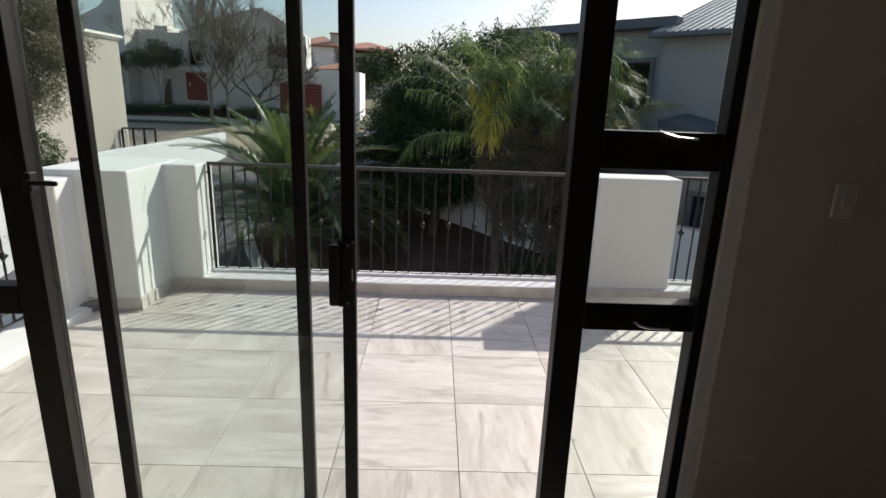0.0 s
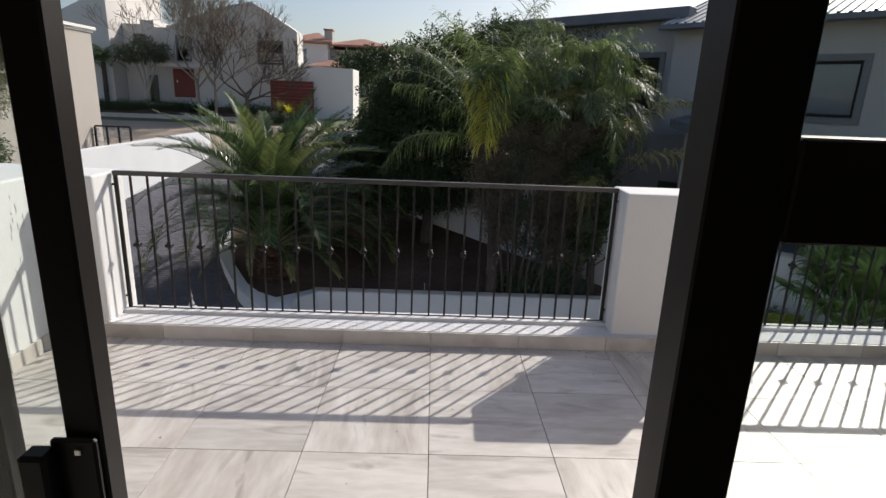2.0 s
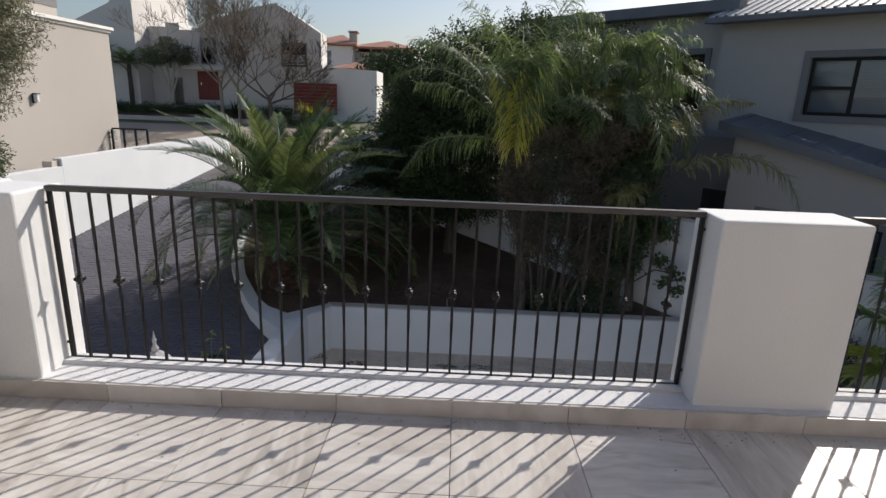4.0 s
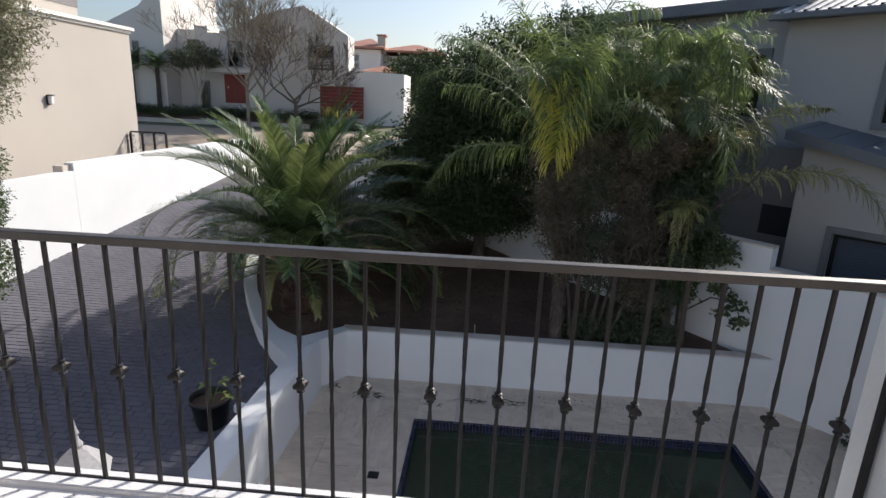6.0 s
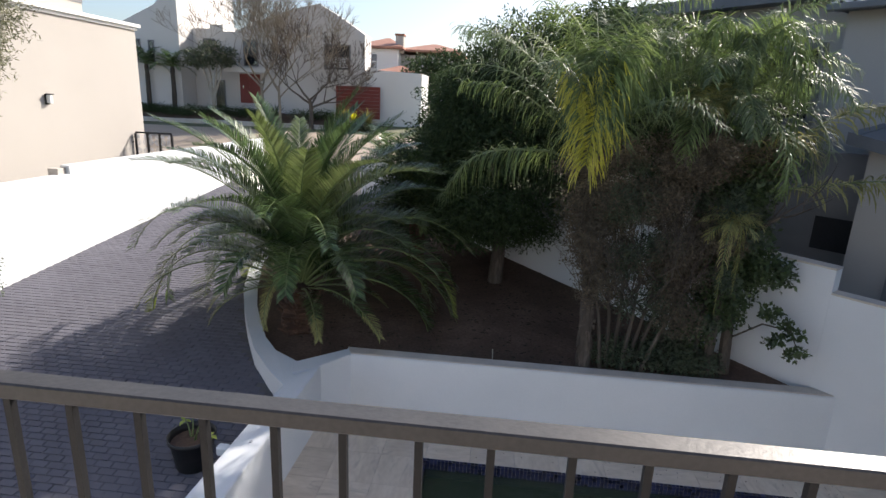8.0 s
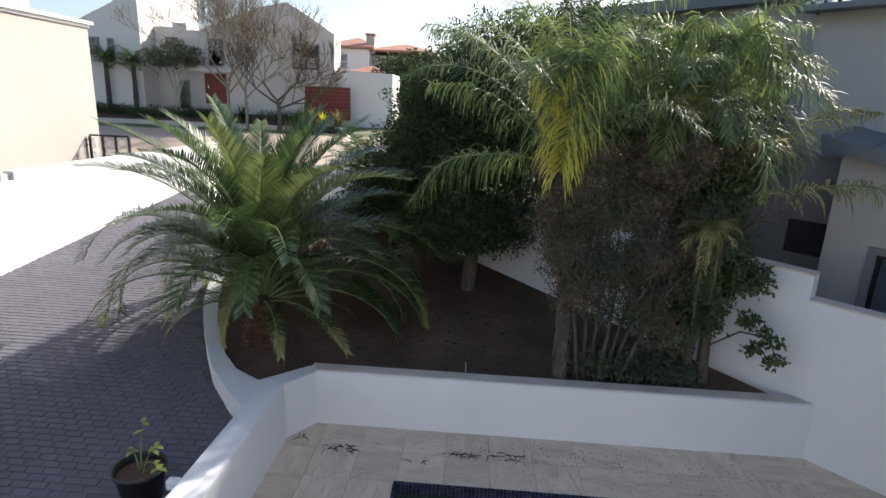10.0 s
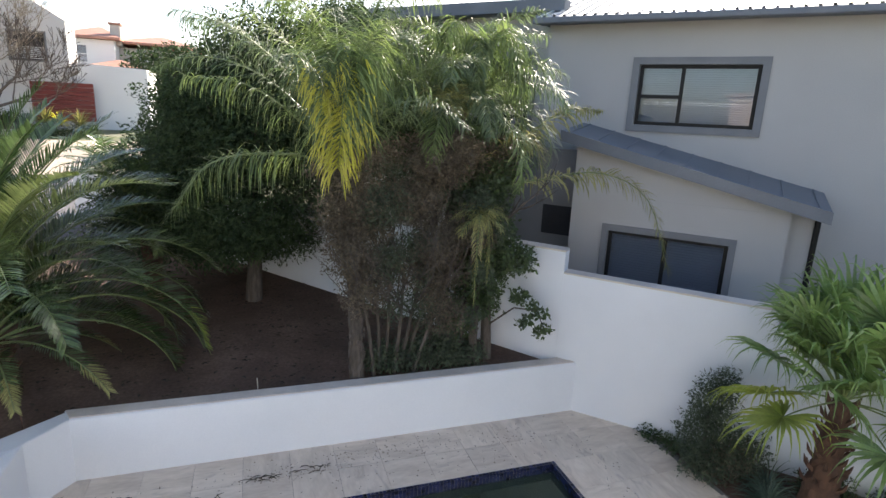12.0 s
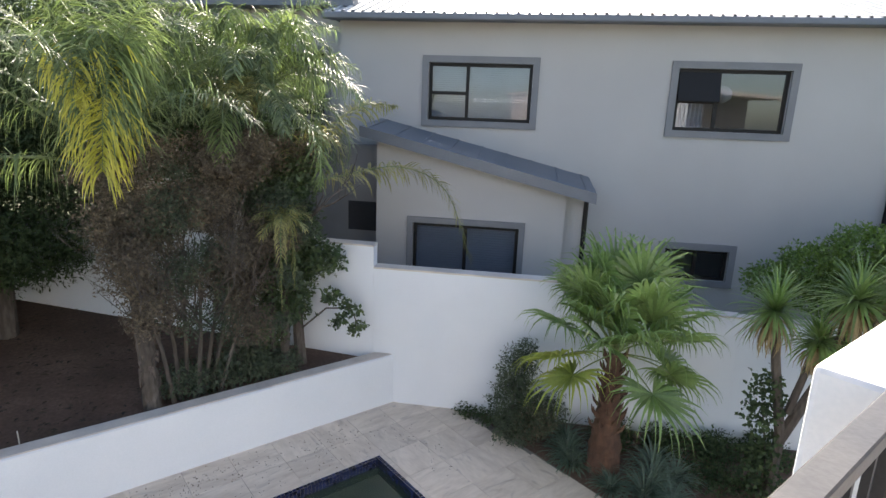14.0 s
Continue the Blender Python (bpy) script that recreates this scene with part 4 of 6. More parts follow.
def scroll_fence(m, panels, w=0.47, h=0.72):
    t = thing("scroll_fence", m, "dark wrought-iron fence with pale scrolled panels", "fence")
    for i in range(panels + 1):
        boxed("post", (i * w - 0.03, i * w + 0.03, -0.03, 0.03, 0, h), IRON, t, bevel=0.004)
    boxed("top_rail", (0, panels * w, -0.015, 0.015, h, h + 0.05), IRON, t, bevel=0.004)
    boxed("bottom_rail", (0, panels * w, -0.015, 0.015, 0.0, 0.04), IRON, t, bevel=0.004)
    for i in range(panels):
        bm = bmesh.new()
        cx = (i + 0.5) * w
        for sx, cz, r in ((-1, 0.2, 0.1), (1, 0.2, 0.1), (-1, 0.45, 0.1), (1, 0.45, 0.1), (-1, 0.62, 0.06), (1, 0.62, 0.06)):
            pts = [(cx + sx * (0.11 + r * (1 - k / 26) * math.cos(k * 0.5)), 0, cz + r * (1 - k / 26) * math.sin(k * 0.5)) for k in range(22)]
            tube(bm, pts, 0.011, 4)
        part("scroll", bm, PALE_STONE, t, "pale scrolled iron panel")
    return t


scroll_fence(pose(-11.13, 20.02, -0.45), 3, 0.387)
st = thing("stay_rods", pose(-11.9, 19.9, -0.45), "thin iron stay rods beside the fence", "rail")
for dx in (0.0, 0.14):
    bm = bmesh.new()
    tube(bm, [(dx, 0, 0), (0.75, 0.05, 0.62 - dx)], 0.014, 5)
    part("rod", bm, IRON, st)


# ---- houses across the street ----
def at40(x, z, y=40.0):
    k = (y - 4.62) / 35.38
    return -0.15 + (x + 0.15) * k, 1.52 + (z - 1.52) * k


def profile_block(name, pts, depth, mat, parent, y=0.0, label=""):
    """An outline in the x-z plane, pushed back by depth."""
    bm = bmesh.new()
    a = [bm.verts.new((x, y, z)) for x, z in pts]
    b = [bm.verts.new((x, y + depth, z)) for x, z in pts]
    n = len(pts)
    faces = [bm.faces.new(a), bm.faces.new(b[::-1])] + [bm.faces.new((a[i], b[i], b[(i + 1) % n], a[(i + 1) % n])) for i in range(n)]
    bmesh.ops.recalc_face_normals(bm, faces=faces)
    return part(name, bm, mat, parent, label)


fa = thing("stepped_parapet_house", pose(-16, 40, -0.4), "large grey-beige plastered house with stepped and gabled parapets and red doors", "house")
Z = 0.4
def lift(pts):
    return [(x + 16, z + Z) for x, z in pts]
profile_block("wing_wall", lift([(-24.7, -1), (-20.5, -1), (-20.5, 8.0), (-22.0, 6.6), (-24.7, 5.35)]), 7, FAR_WALL, fa, -1.6)
profile_block("wall", lift([(-20.48, -1), (-16.9, -1), (-16.9, 5.5), (-17.6, 5.5), (-17.6, 5.35), (-18.4, 5.35), (-18.4, 5.75), (-19.3, 5.75), (-19.3, 5.5), (-20.48, 5.5)]), 6, FAR_WALL, fa)
profile_block("gable_wall", lift([(-16.88, -1), (-8.95, -1), (-8.95, 5.35), (-10.3, 6.2), (-11.8, 7.05), (-13.4, 6.75), (-15.4, 6.1), (-16.88, 5.5)]), 1.6, FAR_WALL, fa, -0.6)
profile_block("upper_block", lift([(-23.5, 5.2), (-20.6, 5.2), (-20.6, 9.2), (-23.5, 7.9)]), 4, FAR_WALL, fa, 2.0)
def flat(name, x0, x1, z0, z1, y, mat, label="", d=0.06):
    return boxed(name, (x0 + 16, x1 + 16, y - d, y, z0 + Z, z1 + Z), mat, fa, label, bevel=0)
def far_window(x0, x1, z0, z1, y, lights=((0, 0.5, 0, 1), (0.5, 1, 0, 1))):
    t = new("window")
    t.parent = fa
    t.matrix_basis = pose((x0 + x1) / 2 + 16, y, (z0 + z1) / 2 + Z)
    w, h = x1 - x0, z1 - z0
    # thin sheet on the uncut wall, coloured dark as the shade behind the panes
    boxed("recess_shade", (-w / 2, w / 2, -0.012, -0.004, -h / 2, h / 2), OPENING_SHADE, t, bevel=0)
    for a, b, c, d in lights:
        boxed("pane", (-w / 2 + a * w + 0.03, -w / 2 + b * w - 0.03, -0.022, -0.016, -h / 2 + c * h + 0.03, -h / 2 + d * h - 0.03), PANE_DARK, t, bevel=0)
    bm = bmesh.new()
    pierced(bm, -w / 2 - 0.05, w / 2 + 0.05, -h / 2 - 0.05, h / 2 + 0.05, [(-w / 2 + 0.03, w / 2 - 0.03, -h / 2 + 0.03, h / 2 - 0.03)], -0.05, -0.001)
    part("window_frame", bm, SURROUND, t)
    return t
far_window(-23.75, -23.1, 3.6, 4.55, -1.6)
far_window(-22.5, -22.2, 3.2, 4.5, -1.6, ((0, 1, 0, 1),))
far_window(-19.75, -19.05, 4.35, 4.85, 0.0)
far_window(-16.75, -15.9, 3.3, 4.8, -0.6)
far_window(-19.3, -18.5, 0.6, 2.3, 0.0)
lw = far_window(-11.5, -9.9, 3.3, 4.7, -0.6, ((0, 0.33, 0, 1), (0.33, 0.66, 0, 1), (0.66, 1, 0, 1)))
for k in range(7):
    boxed("louvre", (-0.7, 0.7, -0.10, -0.055, -0.62 + k * 0.09, -0.58 + k * 0.09), FAR_WHITE, lw, bevel=0)
profile_block("porch_canopy", lift([(-17.6, 2.85), (-15.0, 2.85), (-15.0, 3.1), (-17.6, 3.1)]), 0.8, FAR_WALL, fa, -1.6)
door = new("front_door")
door.parent = fa
door.matrix_basis = pose(-16.45 + 16, -0.61, 0.98 + Z)
tagged(door, "dark red panelled timber door")
boxed("door_panel", (-0.68, 0.68, -0.06, 0.0, 0, 1.80), RED_PAINT, door, bevel=0.01)
boxed("door_handle", (-0.45, -0.40, -0.12, -0.062, 0.9, 1.1), CHROME, door, bevel=0.005)
for i in range(2):
    for k in range(2):
        boxed("raised_panel", (-0.58 + i * 0.62, -0.04 + i * 0.62, -0.075, -0.061, 0.12 + k * 0.84, 0.84 + k * 0.84), RED_PAINT, door, bevel=0.01)
gar = new("garage_door")
gar.parent = fa
gar.matrix_basis = pose(-9.2 + 16, -0.61, 0.22 + Z)
tagged(gar, "red slatted garage door")
for k in range(9):
    boxed("slat", (-1.6, 1.25, -0.06, 0.0, 0.1 + k * 0.22, 0.31 + k * 0.22), RED_PAINT, gar, bevel=0.01)
profile_block("garden_wall", lift([(-8.9, -1), (-5.4, -1), (-5.4, 3.2), (-8.9, 3.35)]), 3, FAR_WHITE, fa, -0.2, "white garage block")
boxed("porch_post", (-2.55, -2.40, -1.5, -1.35, 0.2, 3.2), FAR_WHITE, fa, bevel=0.01)
structure(boxed("wall_street_planter", (-26, -10.8, 37.0, 37.2, -0.6, -0.08), COPING, bevel=0.02), "low planter kerb across the street")
bm = bmesh.new()
prism(bm, [(-26, 37.21), (-10.8, 37.21), (-10.8, 38.7), (-26, 38.7)], -0.6, lambda x, y: -0.1 if y < 38 else 0.45)
structure(part("ground_street_planter", bm, SOIL), "sloping dark soil of the street planter")

rh = thing("red_roof_house", pose(-9, 56, 1.0), "cream house with red clay roof tiles and a chimney", "house")
def rx(x):
    return at40(x, 0, 56)[0] + 9
def rz(z):
    return at40(0, z, 56)[1] - 1.0
boxed("wall", (rx(-9.4), rx(-7.0), 0, 8, -2, rz(4.6)), FAR_WHITE, rh, bevel=0)
boxed("wall", (rx(-7.0) + 0.01, rx(-3.4), 1.5, 9, -2, rz(4.35)), BEIGE, rh, bevel=0)
def hip(name, x0, x1, y0, y1, z, rise, parent, over=0.5):
    bm = bmesh.new()
    a = [bm.verts.new(p) for p in ((x0 - over, y0 - over, z), (x1 + over, y0 - over, z), (x1 + over, y1 + over, z), (x0 - over, y1 + over, z))]
    e = [bm.verts.new((v.co.x, v.co.y, z + 0.18)) for v in a]
    s = min((x1 - x0), (y1 - y0)) / 2
    r = [bm.verts.new(((x0 + s * 0.9), (y0 + y1) / 2, z + rise)), bm.verts.new(((x1 - s * 0.9), (y0 + y1) / 2, z + rise))]
    for f in ((a[3], a[2], a[1], a[0]), (a[0], a[1], e[1], e[0]), (a[1], a[2], e[2], e[1]), (a[2], a[3], e[3], e[2]), (a[3], a[0], e[0], e[3]), (e[0], e[1], r[1], r[0]), (e[2], e[3], r[0], r[1]), (e[1], e[2], r[1]), (e[3], e[0], r[0])):
        bm.faces.new(f)
    return part(name, bm, TERRACOTTA, parent, "red clay tile roof")
hip("roof", rx(-9.4), rx(-7.0), 0, 8, rz(4.62), 1.3, rh)
hip("roof", rx(-7.0) + 0.1, rx(-3.4), 1.5, 9, rz(4.55), 1.1, rh)
boxed("chimney", (rx(-7.25), rx(-6.75), 0.6, 1.4, rz(4.4), rz(5.45)), BEIGE, rh, "square chimney with a capped top", bevel=0.03)
boxed("chimney_cap", (rx(-7.3), rx(-6.7), 0.5, 1.5, rz(5.46), rz(5.56)), TERRACOTTA, rh, bevel=0)
for x0, x1 in ((-8.8, -8.3), (-6.3, -5.4)):
    t = new("window")
    t.parent = rh
    t.matrix_basis = pose((rx(x0) + rx(x1)) / 2, -0.01 if x0 < -7 else 1.49, rz(3.85))
    boxed("pane", (-0.3, 0.3, -0.02, 0.0, -0.6, 0.6), PANE_DARK, t, bevel=0)
    boxed("shutter", (-0.36, 0.36, -0.06, -0.03, -0.05, 0.0), FAR_WHITE, t, bevel=0)
hip("porch_roof", rx(-7.6), rx(-5.4), -4, 0, rz(3.0), 0.8, rh, 0.3)
boxed("porch_wall", (rx(-7.6), rx(-5.4), -4, -0.1, -2, rz(2.98)), FAR_WHITE, rh, bevel=0)


# ---- plants ----
def ribbon(verts, faces, pts, widths, side):
    """A tapering strip through pts; side: the way across it."""
    n0 = len(verts)
    for p, w in zip(pts, widths):
        verts.append(tuple(p - side * w))
        verts.append(tuple(p + side * w))
    for i in range(len(pts) - 1):
        a = n0 + 2 * i
        faces.append((a, a + 1, a + 3, a + 2))


def arc(start, az, el, length, droop, n=14, power=1.5):
    """Points and directions of an arching leaf stalk: it starts at elevation el (degrees) and bends down by droop degrees in all."""
    pts, dirs = [Vector(start)], []
    for i in range(n):
        e = radians(el - droop * ((i + 0.5) / n) ** power)
        d = Vector((math.cos(az) * math.cos(e), math.sin(az) * math.cos(e), math.sin(e)))
        dirs.append(d)
        pts.append(pts[-1] + d * (length / n))
    dirs.append(dirs[-1])
    return pts, dirs


def smooth(ctrl, n=16):
    """n + 1 even points of a smooth line through the control points, and its directions."""
    c = [Vector(p) for p in ctrl]
    c = [c[0] * 2 - c[1]] + c + [c[-1] * 2 - c[-2]]
    fine = []
    for i in range(1, len(c) - 2):
        for k in range(12):
            u = k / 12
            fine.append(0.5 * (2 * c[i] + (c[i + 1] - c[i - 1]) * u + (2 * c[i - 1] - 5 * c[i] + 4 * c[i + 1] - c[i + 2]) * u * u + (3 * c[i] - c[i - 1] - 3 * c[i + 1] + c[i + 2]) * u ** 3))
    fine.append(c[-2])
    pts = [fine[round(i * (len(fine) - 1) / n)] for i in range(n + 1)]
    dirs = [(pts[i + 1] - pts[i]).normalized() for i in range(n)]
    return pts, dirs + [dirs[-1]]


def feather(rng, start, az, el, length, droop, leaf, pairs, hang=0.0, vee=0.5, width=0.014, curl=0.3, twist=0.0, bare=0.16, forward=0.7, power=1.5, plume=0.25, path=None, jitter=1.0):
    """A feather palm leaf: (verts, faces) of the leaflets and the points of its stalk. hang: how far the leaflets hang straight down."""
    pts, dirs = smooth(path) if path else arc(start, az, el, length, droop, 16, power)
    V, F = [], []
    n = len(pts) - 1
    hang0, loose = hang, plume > 0.5
    for k in range(pairs):
        s = bare + (1 - bare) * (k + 0.5) / pairs
        f = s * n
        i = min(int(f), n - 1)
        p = pts[i].lerp(pts[i + 1], f - i)
        d = dirs[i]
        across = d.cross(Vector((0, 0, 1)))
        if across.length < 0.05:
            across = Vector((-math.sin(az), math.cos(az), 0))
        across.normalize()
        up = across.cross(d)
        taper = max(0.42, math.sin(math.pi * min(1, 0.18 + s * 0.80)) ** 0.6)
        for sgn in (-1, 1):
            tw = twist + rng.uniform(-0.2, 0.2) * jitter
            out = across * sgn
            fw = forward * (0.6 + 0.8 * s) + rng.uniform(-0.12, 0.12) * jitter
            way = (out + d * fw + up * (vee + rng.uniform(-plume, plume) + tw * sgn)).normalized()
            L = leaf * taper * rng.uniform(1 - 0.2 * jitter, 1 + 0.15 * jitter)
            hang = hang0 * (rng.uniform(0.35, 1.9) if loose else 1.0)
            q = [p]
            seg = 4 if hang > 0.4 else 3
            w = way
            for j in range(seg):
                pull = hang * (j + 0.6) / seg
                w = (w + Vector((rng.uniform(-0.06, 0.06) * jitter, rng.uniform(-0.06, 0.06) * jitter, -pull - curl * 0.3 * j / seg))).normalized()
                q.append(q[-1] + w * (L / seg))
            side = w.cross(up)
            if side.length < 0.1:
                side = w.cross(Vector((1, 0, 0)))
            side.normalize()
            ws = [width * 0.6, width] + [width * 0.8] * (seg - 2) + [width * 0.08]
            ribbon(V, F, q, ws, side)
    return V, F, pts


def stalk(pts, r0, r1, bm, sides=5):
    n = len(pts)
    tube(bm, pts, [r0 + (r1 - r0) * i / (n - 1) for i in range(n)], sides)


def frond_part(t, rng, mat, spec, name="frond", label="", r0=0.022):
    V, F, pts = feather(rng, **spec)
    o = raw(name, V, F, mat, t, label)
    bm = bmesh.new()
    stalk(pts, r0, 0.004, bm)
    part("midrib", bm, RACHIS, o)
    return o


def rough_trunk(bm, h, r0, r1, rng, lean=(0, 0), rings=22, sides=14, bumps=0.12):
    prev = None
    for i in range(rings + 1):
        s = i / rings
        r = r0 + (r1 - r0) * s
        ring = []
        for k in range(sides):
            a = 2 * math.pi * k / sides
            rr = r * (1 + bumps * rng.uniform(-1, 1) + (0.08 if i % 2 else 0))
            ring.append(bm.verts.new((lean[0] * s * s + rr * math.cos(a), lean[1] * s * s + rr * math.sin(a), h * s)))
        if prev:
            for k in range(sides):
                bm.faces.new((prev[k], prev[(k + 1) % sides], ring[(k + 1) % sides], ring[k]))
        prev = ring
    bm.faces.new(prev)


def yellow_end(o, mat, start, rng):
    """The leaflets beyond the given part of the leaf turn to a second material, here and there before it."""
    o.data.materials.append(mat)
    count = len(o.data.polygons)
    for i, f in enumerate(o.data.polygons):
        if i / count + rng.uniform(-0.06, 0.06) > start:
            f.material_index = 1


# the big feather palm in the raised bed
def date_palm(m, rng):
    t = thing("date_palm", m, "big dark green date palm with arching leaves in the raised bed", "palm")
    bm = bmesh.new()
    rough_trunk(bm, 0.78, 0.34, 0.22, rng, bumps=0.18)
    part("trunk", bm, RED_BARK, t, "short thick red-brown trunk of old leaf bases")
    n = 104
    for k in range(n):
        s = k / n
        az = k * 2.39996 + rng.uniform(-0.12, 0.12)
        el = 89 - 66 * s + rng.uniform(-6, 6)
        length = (3.75 if math.cos(az) < -0.35 and s > 0.45 else 3.1) + 0.2 * math.sin(s * 3.1) + rng.uniform(-0.25, 0.2)
        if s > 0.30 and math.sin(az) < 0.0:
            if s > 0.55 and math.sin(az) < -0.2 or k % 3 == 0:
                continue
            length *= 0.72
            el += 12
        droop = 46 + 80 * min(1.0, s * 2.0) + rng.uniform(-12, 16)
        o = frond_part(t, rng, (FROND, FROND, FROND_PALE, FROND)[k % 4], dict(start=(0.10 * math.cos(az), 0.10 * math.sin(az), 1.05 - 0.35 * s), az=az, el=el, length=length, droop=droop, leaf=0.45 + 0.04 * min(1, s * 3), pairs=76, vee=0.5, width=0.012, curl=0.8, forward=1.15 - 0.35 * min(1, s * 2), bare=0.10, plume=0.08, power=1.25, jitter=0.35), r0=0.02)
        if s > 0.5 and k % 5 == 0:
            yellow_end(o, FAN_TIP, 0.80, rng)
    for az, el, length, droop, leaf, mat in ((-1.62, 62, 1.75, 165, 0.20, OLIVE_PALM), (-1.05, 25, 1.55, 85, 0.26, FROND), (-0.55, 20, 1.9, 70, 0.3, FROND), (-2.6, 35, 1.5, 100, 0.3, FROND), (3.05, 48, 3.1, 112, 0.42, FROND), (3.35, 38, 3.0, 105, 0.42, FROND), (0.4, 8, 1.5, 60, 0.32, FROND), (3.5, 12, 1.6, 80, 0.32, FROND)):
        o = frond_part(t, rng, mat, dict(start=(0.15 * math.cos(az), 0.15 * math.sin(az), 0.75), az=az, el=el, length=length, droop=droop, leaf=leaf, pairs=50, vee=0.3, width=0.0085, forward=1.0, plume=0.1, jitter=0.4, power=1.2), "low_frond", "low hanging palm leaf, some dry and brown")
        yellow_end(o, OLIVE_PALM, 0.7, rng)
    for k in range(40):
        az, z = rng.uniform(0, 6.28), rng.uniform(0.1, 0.7)
        bm = bmesh.new()
        tube(bm, [(0.24 * math.cos(az), 0.24 * math.sin(az), z), (0.38 * math.cos(az), 0.38 * math.sin(az), z + 0.14)], [0.04, 0.015], 5)
        part("leaf_base", bm, RED_BARK, t)
    return t


rng = random.Random(5)
date_palm(pose(-3.28, 12.70, -2.32), rng)


def young_date_palm(m, rng):
    t = thing("young_date_palm", m, "smaller dark date palm half hidden behind the big one", "palm")
    bm = bmesh.new()
    rough_trunk(bm, 1.3, 0.18, 0.14, rng, rings=12, sides=9)
    part("trunk", bm, RED_BARK, t)
    for k in range(30):
        s, az = k / 30, k * 2.39996
        frond_part(t, rng, (FROND, FROND_PALE)[k % 2], dict(start=(0, 0, 1.3), az=az, el=82 - 62 * s, length=1.7 + 0.3 * math.sin(s * 3), droop=55 + 45 * s, leaf=0.34, pairs=52, vee=0.4, width=0.010, curl=0.5, forward=1.0, plume=0.1, jitter=0.4), r0=0.015)


young_date_palm(pose(-1.75, 15.6, -2.05), rng)


# the tall palm with hanging leaflets over the planter
def queen_palm(base, hub, rng, r, label, count, leng, fans, chosen, width=0.0066, spec_leaf=0.5):
    """base and hub: the foot of the trunk and the point where the leaves spring. chosen: control points of single leaves, in world places."""
    t = thing("queen_palm", pose(*base), label, "palm")
    hub = Vector(hub) - Vector(base)
    bm = bmesh.new()
    rough_trunk(bm, hub.z + 0.05, r, r * 0.7, rng, lean=(hub.x, hub.y), bumps=0.16, rings=40)
    part("trunk", bm, BARK, t, "grey ringed trunk with torn fibre")
    for k in range(18):
        bm = bmesh.new()
        z, a = 0.35 + 0.022 * k, rng.uniform(0, 6.28)
        p = Vector((r * 0.9 * math.cos(a), r * 0.9 * math.sin(a), z + 0.15))
        tube(bm, [p, p * 1.12 + Vector((0, 0, -0.12)), p * 1.25 + Vector((0, 0, -0.28))], [0.03, 0.02, 0.004], 4)
        part("torn_fibre", bm, TWIG, t, "pale torn trunk fibre")
    for k in range(count):
        s = k / count
        az = k * 2.39996 + 0.6
        el = fans[0] - (fans[0] - fans[1]) * s + rng.uniform(-5, 5)
        mat = (QUEEN, QUEEN_MID, QUEEN)[k % 3]
        frond_part(t, rng, mat, dict(start=hub, az=az, el=el, length=leng * rng.uniform(0.8, 1.05), droop=fans[2] + fans[3] * s + rng.uniform(-12, 12), leaf=spec_leaf, pairs=78, hang=0.55, vee=0.35, width=width, curl=0.5, twist=0.25, forward=0.7, power=1.6, plume=0.9), r0=0.020)
    for ctrl, leaf, pairs, mat, tips in chosen:
        path = [Vector(p) - Vector(base) for p in ctrl]
        o = frond_part(t, rng, mat, dict(start=hub, az=-1.5, el=0, length=1, droop=1, path=path, leaf=leaf, pairs=round(pairs * 0.8), hang=1.05 if leaf > 0.65 else 1.6, vee=0.25 if leaf > 0.65 else 0.15, width=width * 1.1, curl=0.5, twist=0.2, forward=0.55, plume=1.2 if leaf > 0.65 else 0.9, bare=0.22), label="hanging palm plume turning yellow at the tips" if tips else "", r0=0.022)
        if tips:
            o.data.materials.append(tips)
            faces = len(o.data.polygons)
            for i, f in enumerate(o.data.polygons):
                if i / faces + 0.10 * (i % 4) + rng.uniform(-0.12, 0.12) > 0.76:
                    f.material_index = 1
    return t


